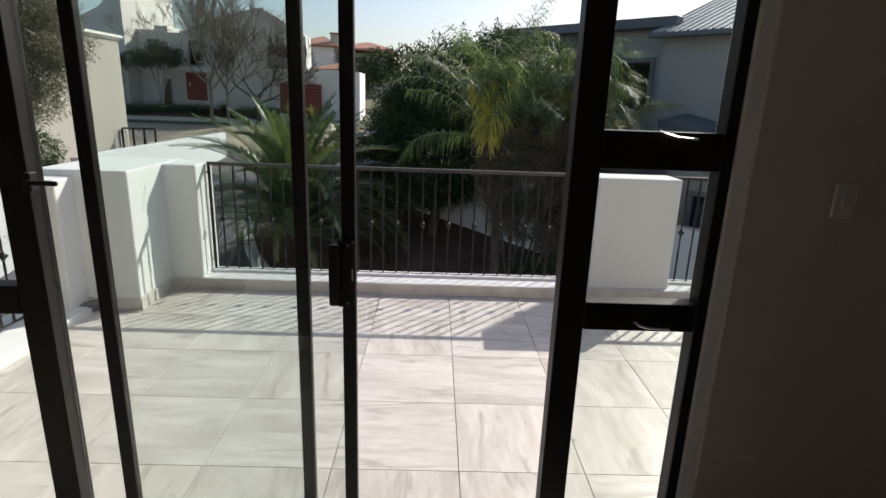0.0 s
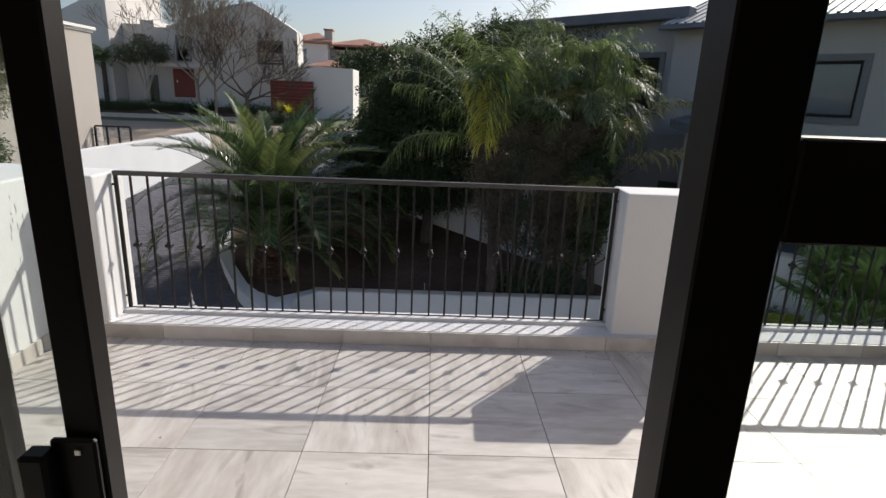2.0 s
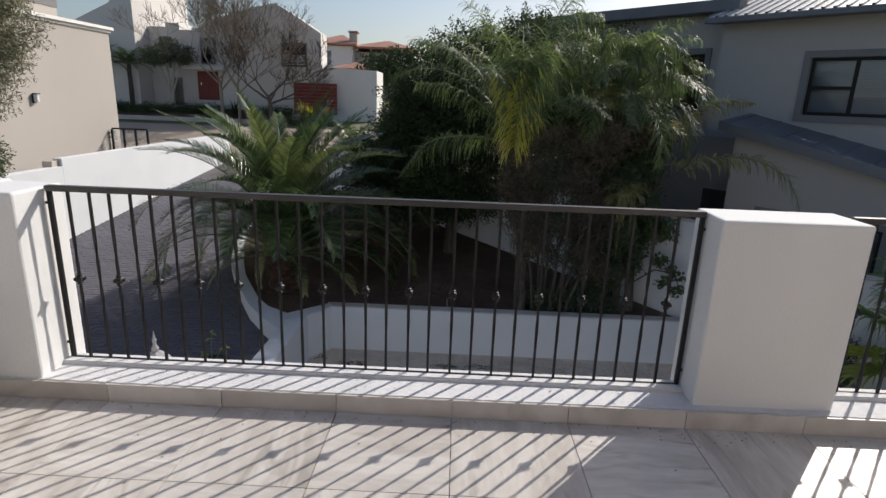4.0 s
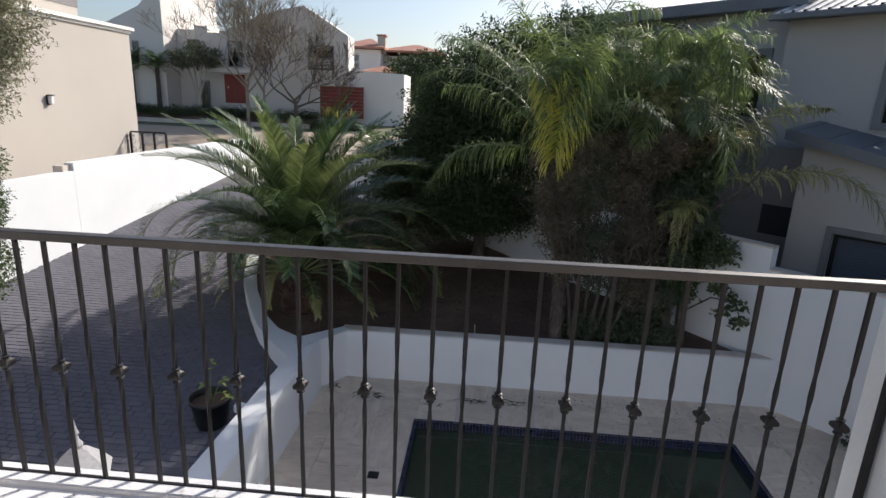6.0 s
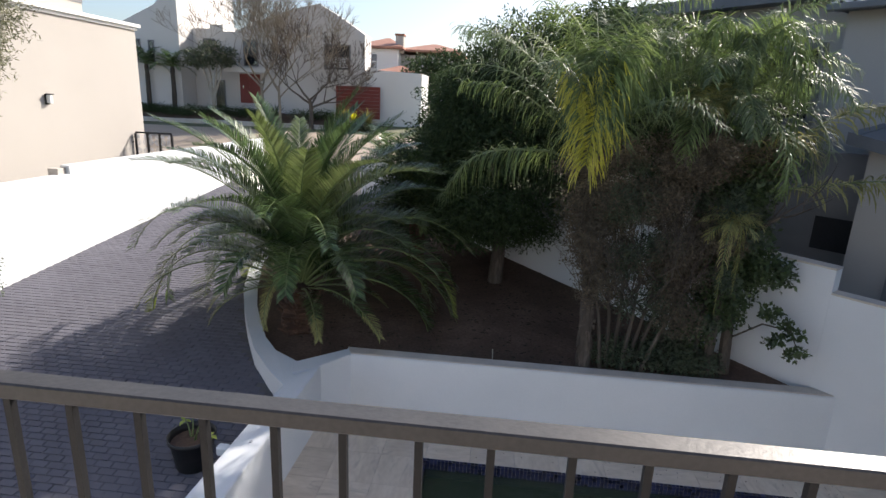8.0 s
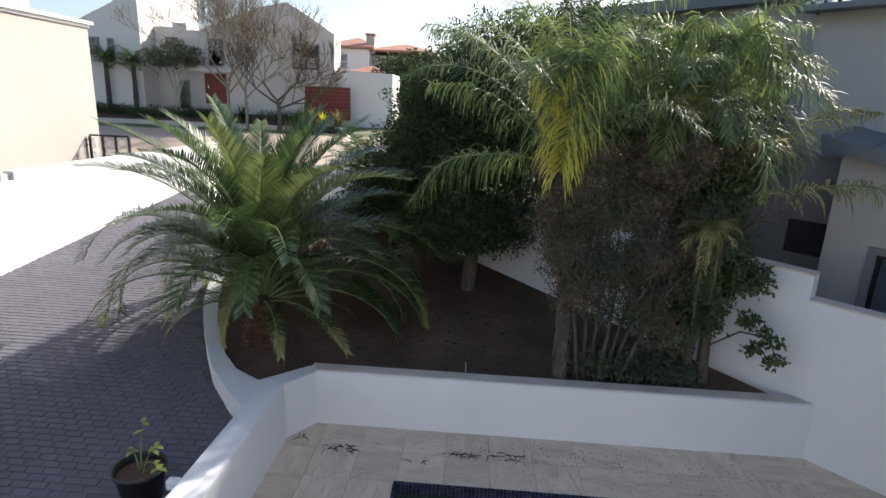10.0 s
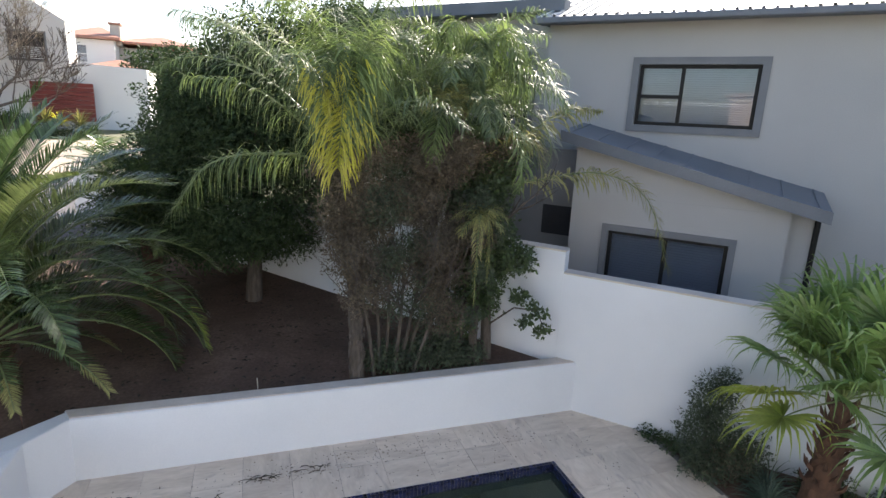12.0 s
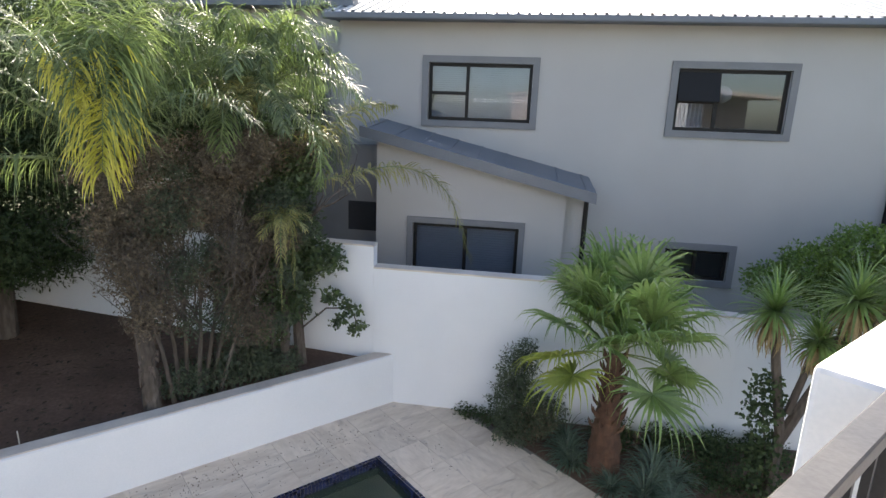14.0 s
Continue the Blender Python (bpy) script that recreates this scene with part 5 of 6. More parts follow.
Q, QM, QY = QUEEN, QUEEN_MID, QUEEN_YELLOW
queen_palm((1.44, 12.15, -2.4), (1.22, 12.15, 0.78), rng, 0.105, "queen palm with drooping plumes, one turning yellow at the tips", 17, 3.1, (86, 52, 55, 35),
           [([(1.25, 12.15, 0.9), (1.36, 12.0, 2.1), (1.26, 11.65, 2.28), (1.12, 11.35, 1.65), (1.03, 11.2, 0.88)], 0.98, 250, QM, QY),
            ([(1.2, 12.1, 0.9), (1.28, 11.9, 1.9), (1.15, 11.6, 2.05), (1.05, 11.45, 1.4)], 0.5, 110, Q, None),
            ([(1.25, 12.15, 0.9), (1.30, 11.95, 2.05), (1.34, 11.5, 2.2), (1.28, 11.25, 1.5)], 0.72, 130, QM, None),
            ([(1.25, 12.15, 0.9), (1.10, 11.9, 2.1), (0.92, 11.5, 2.15), (0.86, 11.3, 1.55)], 0.66, 120, QM, QY),
            ([(1.15, 12.15, 0.8), (0.76, 12.0, 1.30), (0.1, 11.9, 1.77), (-0.61, 11.8, 1.84)], 0.62, 120, QM, None),
            ([(1.09, 12.15, 0.8), (0.54, 11.9, 0.98), (-0.35, 11.7, 0.89), (-0.83, 11.6, 0.30)], 0.62, 140, QM, None),
            ([(1.1, 12.2, 0.9), (0.6, 12.4, 1.9), (-0.1, 12.6, 2.5), (-0.7, 12.8, 2.6)], 0.45, 110, Q, None),
            ([(1.2, 12.15, 0.9), (1.1, 12.05, 2.1), (0.75, 12.0, 2.75), (0.3, 11.9, 2.75)], 0.5, 120, QM, None),
            ([(1.25, 12.15, 0.9), (1.5, 12.1, 2.2), (1.9, 12.0, 3.0), (2.4, 11.9, 3.0)], 0.5, 120, QM, None),
            ([(1.25, 12.15, 0.9), (1.7, 12.1, 1.9), (2.1, 11.9, 2.3), (2.5, 11.8, 1.9)], 0.42, 110, Q, None)])
queen_palm((2.95, 12.75, -2.2), (3.05, 12.55, 1.6), rng, 0.09, "slender queen palm crowding the boundary wall with a fine glittering crown", 30, 2.0, (86, 8, 85, 45),
           [([(3.28, 12.5, 1.9), (3.39, 12.2, 2.75), (3.52, 11.8, 2.35), (3.62, 11.6, 1.15)], 0.55, 130, QM, None),
            ([(3.1, 12.5, 1.8), (2.9, 12.2, 2.6), (2.6, 11.9, 2.7), (2.35, 11.7, 2.0)], 0.42, 110, QM, None),
            ([(3.1, 12.5, 1.8), (3.1, 12.2, 2.5), (3.0, 11.9, 2.5), (2.95, 11.7, 1.6)], 0.42, 110, Q, None),
            ([(3.1, 12.5, 1.8), (3.5, 12.4, 2.5), (4.0, 12.2, 2.5), (4.25, 12.1, 1.7)], 0.40, 90, QM, None),
            ([(3.1, 12.5, 1.8), (2.5, 12.5, 2.4), (2.0, 12.4, 2.5), (1.7, 12.3, 1.9)], 0.40, 100, Q, None)], width=0.0072, spec_leaf=0.44)


def tuft_palm(m, rng, label, size, count, mat=QUEEN, tilt=0.0):
    t = thing("young_palm", m, label, "palm")
    for k in range(count):
        az = k * 2.39996
        frond_part(t, rng, mat, dict(start=(0, 0, 0), az=az, el=70 - 60 * k / count, length=size * rng.uniform(0.8, 1.1), droop=90 + rng.uniform(-15, 25), leaf=size * 0.40, pairs=16, hang=0.4, vee=0.2, width=0.0065, forward=1.0, plume=0.4), r0=0.014)
    bm = bmesh.new()
    tube(bm, [(0, 0, 0.02), (0.02, 0.25, -0.5), (0.0, 0.50, -1.2), (0, 12.3 - m.translation.y, -m.translation.z - 2.38)], [0.03, 0.035, 0.04, 0.045], 7)
    part("trunk", bm, BARK, t)
    return t


# leafy masses
def leaf_cloud(rng_seed, lobes, count, size, flat=0.4, shell=0.55):
    """Many small leaves about the given lobes (x, y, z, rx, ry, rz): verts and faces."""
    g = np.random.default_rng(rng_seed)
    lobes = np.array(lobes, float)
    wts = lobes[:, 3] * lobes[:, 4] * lobes[:, 5]
    wts = wts ** 0.8 / (wts ** 0.8).sum()
    which = g.choice(len(lobes), count, p=wts)
    d = g.normal(size=(count, 3))
    d /= np.linalg.norm(d, axis=1)[:, None]
    r = shell + (1 - shell) * g.random(count) ** 0.6
    lump = 1 + 0.16 * np.sin(d[:, 0] * 7 + which * 1.7) * np.cos(d[:, 1] * 6 + which) + 0.13 * np.sin(d[:, 2] * 11 + d[:, 0] * 9)
    c = lobes[which, :3] + d * lobes[which, 3:] * (r * lump)[:, None]
    ax = g.normal(size=(count, 3)) + d * 0.6 + np.array([0, 0, -0.2])
    ax /= np.linalg.norm(ax, axis=1)[:, None]
    sd = np.cross(ax, g.normal(size=(count, 3)))
    sd /= np.linalg.norm(sd, axis=1)[:, None]
    L = size * (0.6 + 0.8 * g.random(count))[:, None]
    W = L * flat
    V = np.stack([c, c + ax * L * 0.5 + sd * W * 0.5, c + ax * L, c + ax * L * 0.5 - sd * W * 0.5], axis=1).reshape(-1, 3)
    F = np.arange(count * 4).reshape(-1, 4)
    return V, F


def cloud_part(name, parent, mat, seed, lobes, count, size, flat=0.4, shell=0.55, label=""):
    V, F = leaf_cloud(seed, lobes, count, size, flat, shell)
    return raw(name, V.tolist(), F.tolist(), mat, parent, label)


def branches(bm, rng, start, way, length, radius, depth, spread=0.5, kids=3, up=0.15, ends=None, shrink=0.72, sides=5, thin=0.0):
    pts, rad, d = [Vector(start)], [radius], Vector(way).normalized()
    n = 4
    for i in range(n):
        d = (d + Vector((rng.uniform(-1, 1), rng.uniform(-1, 1), rng.uniform(-0.6, 1) + up)) * 0.16).normalized()
        pts.append(pts[-1] + d * length / n)
        rad.append(max(thin, radius * (1 - 0.4 * (i + 1) / n)))
    tube(bm, pts, rad, sides, cap=False)
    if depth == 0:
        if ends is not None:
            ends.append(pts[-1])
        return
    for k in range(kids):
        i = rng.choice((2, 3, 4)) if k else 4
        w = (d + Vector((rng.uniform(-1, 1), rng.uniform(-1, 1), rng.uniform(-0.5, 0.9))) * spread).normalized()
        branches(bm, rng, pts[i], w, length * shrink * rng.uniform(0.8, 1.15), rad[i] * 0.66, depth - 1, spread, kids, up, ends, shrink, max(3, sides - 1), thin)


def leafy_tree(name, m, rng, label, lobes, mat, count, size, trunks, flat=0.4, category="tree", bark=BARK, shell=0.5, seed=1, second=None):
    t = thing(name, m, label, category)
    bm = bmesh.new()
    for pts, r in trunks:
        n = len(pts)
        tube(bm, pts, [r * (1 - 0.55 * i / (n - 1)) for i in range(n)], 8)
        top = Vector(pts[-1])
        for k in range(0 if r < 0.02 else 4 if category == "tree" else 6 if name == "tall_shrub" else 0):
            branches(bm, rng, Vector(pts[-2]).lerp(top, rng.random()), (rng.uniform(-1, 1), rng.uniform(-1, 1), 0.8), 0.8, r * 0.4, 2, 0.8, 3)
    part("trunk", bm, bark, t)
    cloud_part("crown", t, mat, seed, lobes, count, size, flat, shell)
    if second:
        cloud_part("crown", t, second[0], seed + 50, second[1], second[2], size, flat, shell, second[3])
    return t


def shoots(rng, n):
    """Small upright sprays standing out of the top and the front of the dark tree's crown."""
    out = []
    for k in range(n):
        x = rng.uniform(-1.3, 4.4)
        top = 3.9 + 1.5 * math.exp(-((x - 1.4) / 1.6) ** 2) - 0.35 * max(0, -x - 0.8)
        out.append((x, rng.uniform(-0.7, 1.6), top + rng.uniform(-1.0, 0.35), rng.uniform(0.08, 0.16), rng.uniform(0.08, 0.16), rng.uniform(0.25, 0.5)))
    return out


# dark tree behind the palms
leafy_tree("broadleaf_tree", pose(0.0, 15.3, -2.1), rng, "dense dark green evergreen tree behind the palms", [(0.3, 2.3, 3.5, 1.7, 1.5, 1.4), (1.9, 2.6, 4.3, 1.8, 1.5, 1.5), (-0.9, 1.3, 3.0, 1.0, 1.2, 1.1), (-1.3, 2.6, 2.6, 1.0, 1.2, 1.0), (3.4, 1.8, 4.2, 1.6, 1.3, 1.5), (0.0, 0.2, 3.3, 1.7, 1.5, 1.3), (-1.0, 0.3, 2.4, 1.2, 1.2, 1.1), (1.0, 0.0, 2.4, 1.3, 1.2, 1.1), (0.3, 0.3, 4.5, 1.2, 1.1, 0.9), (0.9, 0.3, 3.9, 1.1, 1.0, 1.0), (-0.8, 0.2, 3.5, 0.9, 0.9, 0.9), (-0.2, -0.6, 1.7, 1.3, 0.9, 0.6), (-0.3, -0.5, 1.25, 0.9, 0.6, 0.45), (0.6, -0.4, 1.3, 0.7, 0.5, 0.4), (-1.3, 0.2, 1.6, 0.7, 0.7, 0.6), (2.2, -0.4, 3.6, 1.2, 1.0, 1.1), (3.2, -1.0, 3.0, 1.1, 0.9, 1.2), (1.6, 0.2, 4.9, 0.8, 0.8, 0.7), (2.6, -0.4, 4.4, 0.9, 0.8, 0.6), (-1.9, 0.5, 1.9, 0.9, 0.9, 0.8), (-2.1, 0.8, 1.1, 0.9, 0.8, 0.6), (-1.0, 1.4, 0.9, 1.0, 0.8, 0.6), (0.2, 1.6, 1.0, 1.0, 0.7, 0.7)] + shoots(rng, 110),
           DARK_LEAF, 290000, 0.078, [([(0, 0, 0), (0.04, 0, 0.8), (0, 0.05, 1.6), (0.1, 0.1, 2.6)], 0.16)], seed=3, flat=0.34, shell=0.2)
# brown and green shrubbery against the boundary wall
def clumps(rng, n, x0, x1, z0, z1, r0, r1, depth=0.35, taper=0.5):
    out = []
    for k in range(n):
        z = z0 + (z1 - z0) * rng.random() ** 0.7
        w = 1 - taper * (1 - (z - z0) / (z1 - z0))
        mid = (x0 + x1) / 2
        out.append((mid + (x1 - x0) / 2 * w * rng.uniform(-1, 1), rng.uniform(-depth, depth), z, rng.uniform(r0, r1), rng.uniform(r0, r1), rng.uniform(r0, r1) * 0.8))
    return out


leafy_tree("tall_shrub", pose(2.0, 12.12, -2.3), rng, "tall red-brown shrub with bare stems and thin dull foliage", [(-0.75, -0.15, 2.8, 0.35, 0.25, 0.35), (-0.7, -0.2, 2.3, 0.3, 0.2, 0.35), (-0.65, -0.2, 1.8, 0.25, 0.2, 0.3), (-0.9, -0.1, 2.5, 0.3, 0.3, 0.3), (-0.6, -0.1, 3.2, 0.4, 0.3, 0.3), (-0.62, -0.25, 1.35, 0.28, 0.2, 0.3), (-0.8, -0.25, 1.9, 0.3, 0.2, 0.35), (0.6, 0, 1.9, 0.42, 0.25, 0.5), (0.1, 0, 1.7, 0.35, 0.25, 0.4), (1.0, 0, 2.2, 0.35, 0.25, 0.45)] + clumps(rng, 56, -1.15, 1.8, 1.0, 3.5, 0.18, 0.42),
           BROWN_LEAF, 85000, 0.042, [([(0.1 * i - 0.3, 0.07 * (i % 3), 0), (0.16 * i - 0.4, 0.05 * (i % 3), 0.8), (0.25 * i - 0.6, 0.1 * (i % 2), 1.7)], 0.035) for i in range(7)], category="shrub", seed=7, shell=0.1,
           second=(OLIVE_DARK, clumps(rng, 30, -1.0, 1.8, 0.4, 3.3, 0.15, 0.4), 24000, "dull green leaves among the brown"))
leafy_tree("climber_clad_tree", pose(3.45, 12.35, -2.3), rng, "slender tree clad in glossy green climbing leaves", [(-0.1, 0, 1.3, 0.45, 0.4, 0.7), (0.0, 0, 2.0, 0.5, 0.45, 0.6), (-0.1, 0.1, 2.8, 0.6, 0.5, 0.6), (0.1, 0.1, 3.3, 0.5, 0.45, 0.5), (0.50, -0.35, 1.15, 0.16, 0.12, 0.10), (0.68, -0.45, 1.02, 0.10, 0.1, 0.09), (0.80, -0.55, 0.92, 0.12, 0.1, 0.08), (0.62, -0.5, 0.82, 0.1, 0.1, 0.08), (0.86, -0.6, 0.68, 0.11, 0.1, 0.08), (0.76, -0.6, 0.62, 0.09, 0.1, 0.07), (0.55, -0.4, 0.72, 0.09, 0.1, 0.07), (0.4, -0.2, 1.7, 0.4, 0.3, 0.25), (-0.35, 0.1, 0.7, 0.3, 0.3, 0.35)],
           MID_LEAF, 21000, 0.068, [([(0.15, 0, 0), (0.12, 0.02, 0.8), (0.05, 0, 1.7), (0, 0, 2.6)], 0.10), ([(0.12, 0, 0.55), (0.45, -0.3, 0.95), (0.75, -0.5, 0.95), (0.84, -0.58, 0.7)], 0.016)], flat=0.6, category="tree", seed=9, shell=0.25)
leafy_tree("low_shrub", pose(2.5, 12.25, -2.32), rng, "low leafy green shrub under the palms", [(-0.5, 0, 0.25, 0.6, 0.3, 0.28), (0.2, 0, 0.3, 0.5, 0.3, 0.35), (0.65, -0.05, 0.2, 0.4, 0.25, 0.25)], OLIVE_DARK, 8000, 0.055, [([(0, 0, 0), (0, 0, 0.15), (0, 0, 0.3)], 0.015)], category="shrub", seed=11, shell=0.2)
for x, y, z, size, label, mat, n in ((2.60, 11.80, 1.68, 0.50, "small tufted palm with yellow-brown leaf tips", OLIVE_PALM, 18), (3.13, 11.75, 0.12, 0.50, "small tufted palm with drying hanging leaves", OLIVE_PALM, 13)):
    tuft = tuft_palm(pose(x, y, z), rng, label, size, n, mat)
    if z < 1:
        for end in ((-0.15, -0.25, -1.15), (0.05, -0.2, -0.85)):
            frond_part(tuft, rng, mat, dict(start=(0, 0, 0), az=0, el=0, length=1, droop=1, path=[(0, 0, 0), (end[0] * 0.6, -0.16, 0.10), (end[0], end[1], -0.35), end], leaf=0.20, pairs=44, hang=0.9, vee=0.2, width=0.006, forward=0.8, plume=0.5), r0=0.01)
hp = thing("arching_palm", pose(3.3, 12.2, -2.3), "slender palm with thin arching leaves hanging over the boundary wall", "palm")
bm = bmesh.new()
rough_trunk(bm, 2.9, 0.07, 0.05, rng, rings=16, sides=8)
part("trunk", bm, BARK, hp)
for ctrl, pairs in (([(3.4, 12.2, 0.5), (4.3, 12.2, 0.66), (5.2, 12.0, 0.78), (5.81, 11.6, 0.41), (6.21, 11.4, -0.72)], 90), ([(3.4, 12.2, 0.6), (4.11, 12.3, 1.37), (4.8, 12.4, 1.72), (5.43, 12.5, 1.72)], 60), ([(3.3, 12.2, 0.5), (3.6, 12.0, 1.2), (3.9, 11.8, 1.2), (4.1, 11.7, 0.6)], 50)):
    frond_part(hp, rng, OLIVE_PALM, dict(start=(0, 0, 0), az=0, el=0, length=1, droop=1, path=[Vector(p) - hp.location for p in ctrl], leaf=0.46, pairs=pairs + 5, hang=0.6, vee=0.3, width=0.013, forward=0.7, plume=0.6), r0=0.016)


# ---- the fan palm and the bed beside the pool deck ----
def fan_leaf(rng, start, az, el, stem, radius):
    V, F = [], []
    pts, dirs = arc(start, az, el, stem, 24 + rng.uniform(-8, 12), 6)
    d = dirs[-1]
    across = d.cross(Vector((0, 0, 1))).normalized()
    up = across.cross(d)
    roll = Matrix.Rotation(rng.uniform(-0.9, 0.9), 3, d)
    across, up = roll @ across, roll @ up
    hub = pts[-1]
    n = 34
    for k in range(n):
        a = radians(-142 + 284 * (k + 0.5) / n)
        way = (d * math.cos(a) + across * math.sin(a) + up * (0.10 + 0.12 * math.cos(a))).normalized()
        L = radius * (0.72 + 0.28 * math.cos(a * 0.55)) * rng.uniform(0.92, 1.06)
        q, w = [hub], way
        for j in range(5):
            if j > 1:
                w = (w + Vector((rng.uniform(-0.1, 0.1), rng.uniform(-0.1, 0.1), -0.42 * (j - 1.7) * rng.uniform(0.4, 1.9)))).normalized()
            q.append(q[-1] + w * L / 5)
        side = w.cross(up) if abs(w.dot(up)) < 0.95 else across
        side = (across * math.cos(a) - d * math.sin(a)).normalized()
        side = (side + up * (0.5 if k % 2 else -0.5)).normalized()
        ribbon(V, F, q, [0.005, radius * 0.028, radius * 0.031, radius * 0.019, radius * 0.009, 0.001], side)
    return V, F, pts


def fan_palm(m, rng, label, count, radius, stem, trunk_h, r0, r1):
    t = thing("fan_palm", m, label, "palm")
    bm = bmesh.new()
    rough_trunk(bm, trunk_h, r0, r1, rng, bumps=0.10)
    part("trunk", bm, RED_BARK, t, "red-brown fibrous trunk swelling at the base")
    bm = bmesh.new()
    for k in range(46):
        az, z = k * 2.4, trunk_h * (0.35 + 0.65 * k / 46)
        r = r0 + (r1 - r0) * z / trunk_h
        tube(bm, [(r * 0.8 * math.cos(az), r * 0.8 * math.sin(az), z), ((r + 0.05) * math.cos(az), (r + 0.05) * math.sin(az), z + 0.08), ((r + 0.08) * math.cos(az), (r + 0.08) * math.sin(az), z + 0.17)], [0.035, 0.025, 0.006], 4)
    part("leaf_base", bm, RED_BARK, t)
    for k in range(count):
        s = k / count
        az = k * 2.39996
        V, F, pts = fan_leaf(rng, (0, 0, trunk_h), az, (88 - 68 * s if s < 0.8 else -4)  + rng.uniform(-6, 6), stem * (1.25 - 0.4 * s) * rng.uniform(0.88, 1.1), radius * rng.uniform(0.88, 1.08))
        o = raw("fan_leaf", V, F, FAN_TIP if (s > 0.72 and k % 3 == 0) else FAN, t, "")
        bm = bmesh.new()
        stalk(pts, 0.012, 0.008, bm)
        part("leaf_stalk", bm, RACHIS, o)
    return t


fan_palm(pose(6.33, 8.55, -3.14), rng, "bright green fan palm with a red-brown trunk by the pool deck", 32, 0.80, 0.84, 1.75, 0.23, 0.085)


def rosette(t, name, rng, centre, count, length, width, mat, droop=50, el0=85, el1=5, label=""):
    V, F = [], []
    for k in range(count):
        az = k * 2.39996 + rng.uniform(-0.2, 0.2)
        pts, dirs = arc(centre, az, el0 - (el0 - el1) * (k / count) ** 0.8 + rng.uniform(-6, 6), length * rng.uniform(0.7, 1.1), droop * rng.uniform(0.6, 1.5), 5)
        side = Vector((-math.sin(az), math.cos(az), 0))
        ribbon(V, F, pts, [width * 0.7, width, width, width * 0.8, width * 0.5, 0.001], side)
    return raw(name, V, F, mat, t, label)


def yucca(m, rng, label, heads, trunk_pts):
    t = thing("yucca_tree", m, label, "tree")
    bm = bmesh.new()
    for pts, r in trunk_pts:
        tube(bm, pts, [r * (1 - 0.3 * i / (len(pts) - 1)) for i in range(len(pts))], 8)
    part("trunk", bm, BARK, t)
    for x, y, z, s in heads:
        rosette(t, "leaf_head", rng, (x, y, z), 170, 0.54 * s, 0.015, FAN, 45, 88, -25)
        rosette(t, "dead_leaf_skirt", rng, (x, y, z - 0.06), 110, 0.46 * s, 0.013, DRY_LEAF, 60, -15, -70, "dry brown hanging leaves")
    return t


yucca(pose(7.65, 6.92, -3.12), rng, "branching yucca with spiky green heads and dry brown skirts", [(-0.21, 0.23, 2.54, 1.2), (0.39, -0.42, 2.75, 1.25), (0.37, -0.40, 1.98, 1.0), (0.16, -0.18, 2.2, 0.9), (0.75, -0.75, 2.9, 1.1)],
      [([(0, 0, 0), (0.03, 0.0, 0.9), (-0.1, 0.12, 1.7), (-0.21, 0.23, 2.5)], 0.075), ([(0.03, 0.0, 0.8), (0.25, -0.25, 1.7), (0.39, -0.42, 2.7)], 0.07), ([(0.1, -0.1, 1.2), (0.37, -0.40, 1.95)], 0.05), ([(0.05, -0.03, 1.2), (0.16, -0.18, 2.15)], 0.05), ([(0.25, -0.25, 1.5), (0.75, -0.75, 2.85)], 0.05)])
for i, (x, y, s) in enumerate(((6.18, 9.04, 0.55), (6.45, 9.3, 0.5), (6.05, 8.85, 0.45), (6.97, 8.16, 0.55), (6.6, 7.95, 0.6), (6.25, 7.85, 0.6), (6.9, 7.8, 0.5), (6.05, 8.2, 0.4), (6.4, 7.55, 0.5))):
    t = thing("strap_leaf_clump", pose(x, y, -3.14), "clump of blue-green strap leaves in the garden bed", "plant", "strap leaf clumps")
    rosette(t, "leaves", rng, (0, 0, 0), 110, s * 1.05, 0.009, STRAP, 95, 85, 20)
leafy_tree("conical_shrub", pose(5.95, 9.95, -3.12), rng, "loose dull green shrub with red-brown lower leaves by the wall", [(0, 0, 0.5, 0.42, 0.42, 0.45), (0.05, 0, 1.0, 0.32, 0.32, 0.42), (0.1, -0.1, 1.35, 0.18, 0.18, 0.22), (-0.1, -0.2, 0.2, 0.4, 0.35, 0.25), (0.35, -0.35, 0.35, 0.4, 0.3, 0.35)], OLIVE_DARK, 13000, 0.055, [([(0, 0, 0), (0, 0, 0.4), (0, 0, 0.8)], 0.03)], category="shrub", seed=21, shell=0.2, flat=0.25, second=(BROWN_LEAF, [(0.2, -0.25, 0.25, 0.4, 0.3, 0.3)], 2500, "red-brown lower leaves"))
leafy_tree("ground_cover", pose(5.75, 10.7, -3.12), rng, "low dark ground cover along the pool deck", [(0, 0, 0.05, 0.25, 0.25, 0.14), (0.15, -0.35, 0.06, 0.25, 0.25, 0.14), (0.25, -0.8, 0.1, 0.3, 0.3, 0.2)], DARK_LEAF, 2600, 0.05, [([(0, 0, 0), (0, 0, 0.05), (0, 0, 0.1)], 0.01)], category="plant", seed=22, shell=0.1)
leafy_tree("ground_cover", pose(7.5, 8.3, -3.12), rng, "low dark ground cover at the foot of the boundary wall", [(0, 0, 0.1, 0.4, 0.4, 0.25), (0.5, -0.5, 0.1, 0.4, 0.4, 0.22), (-0.5, 0.6, 0.12, 0.4, 0.35, 0.25), (1.0, -1.0, 0.1, 0.4, 0.4, 0.2), (-0.1, -0.8, 0.05, 0.5, 0.5, 0.14)], DARK_LEAF, 14000, 0.05, [([(0, 0, 0), (0, 0, 0.05), (0, 0, 0.1)], 0.01)], category="plant", seed=23, shell=0.1)
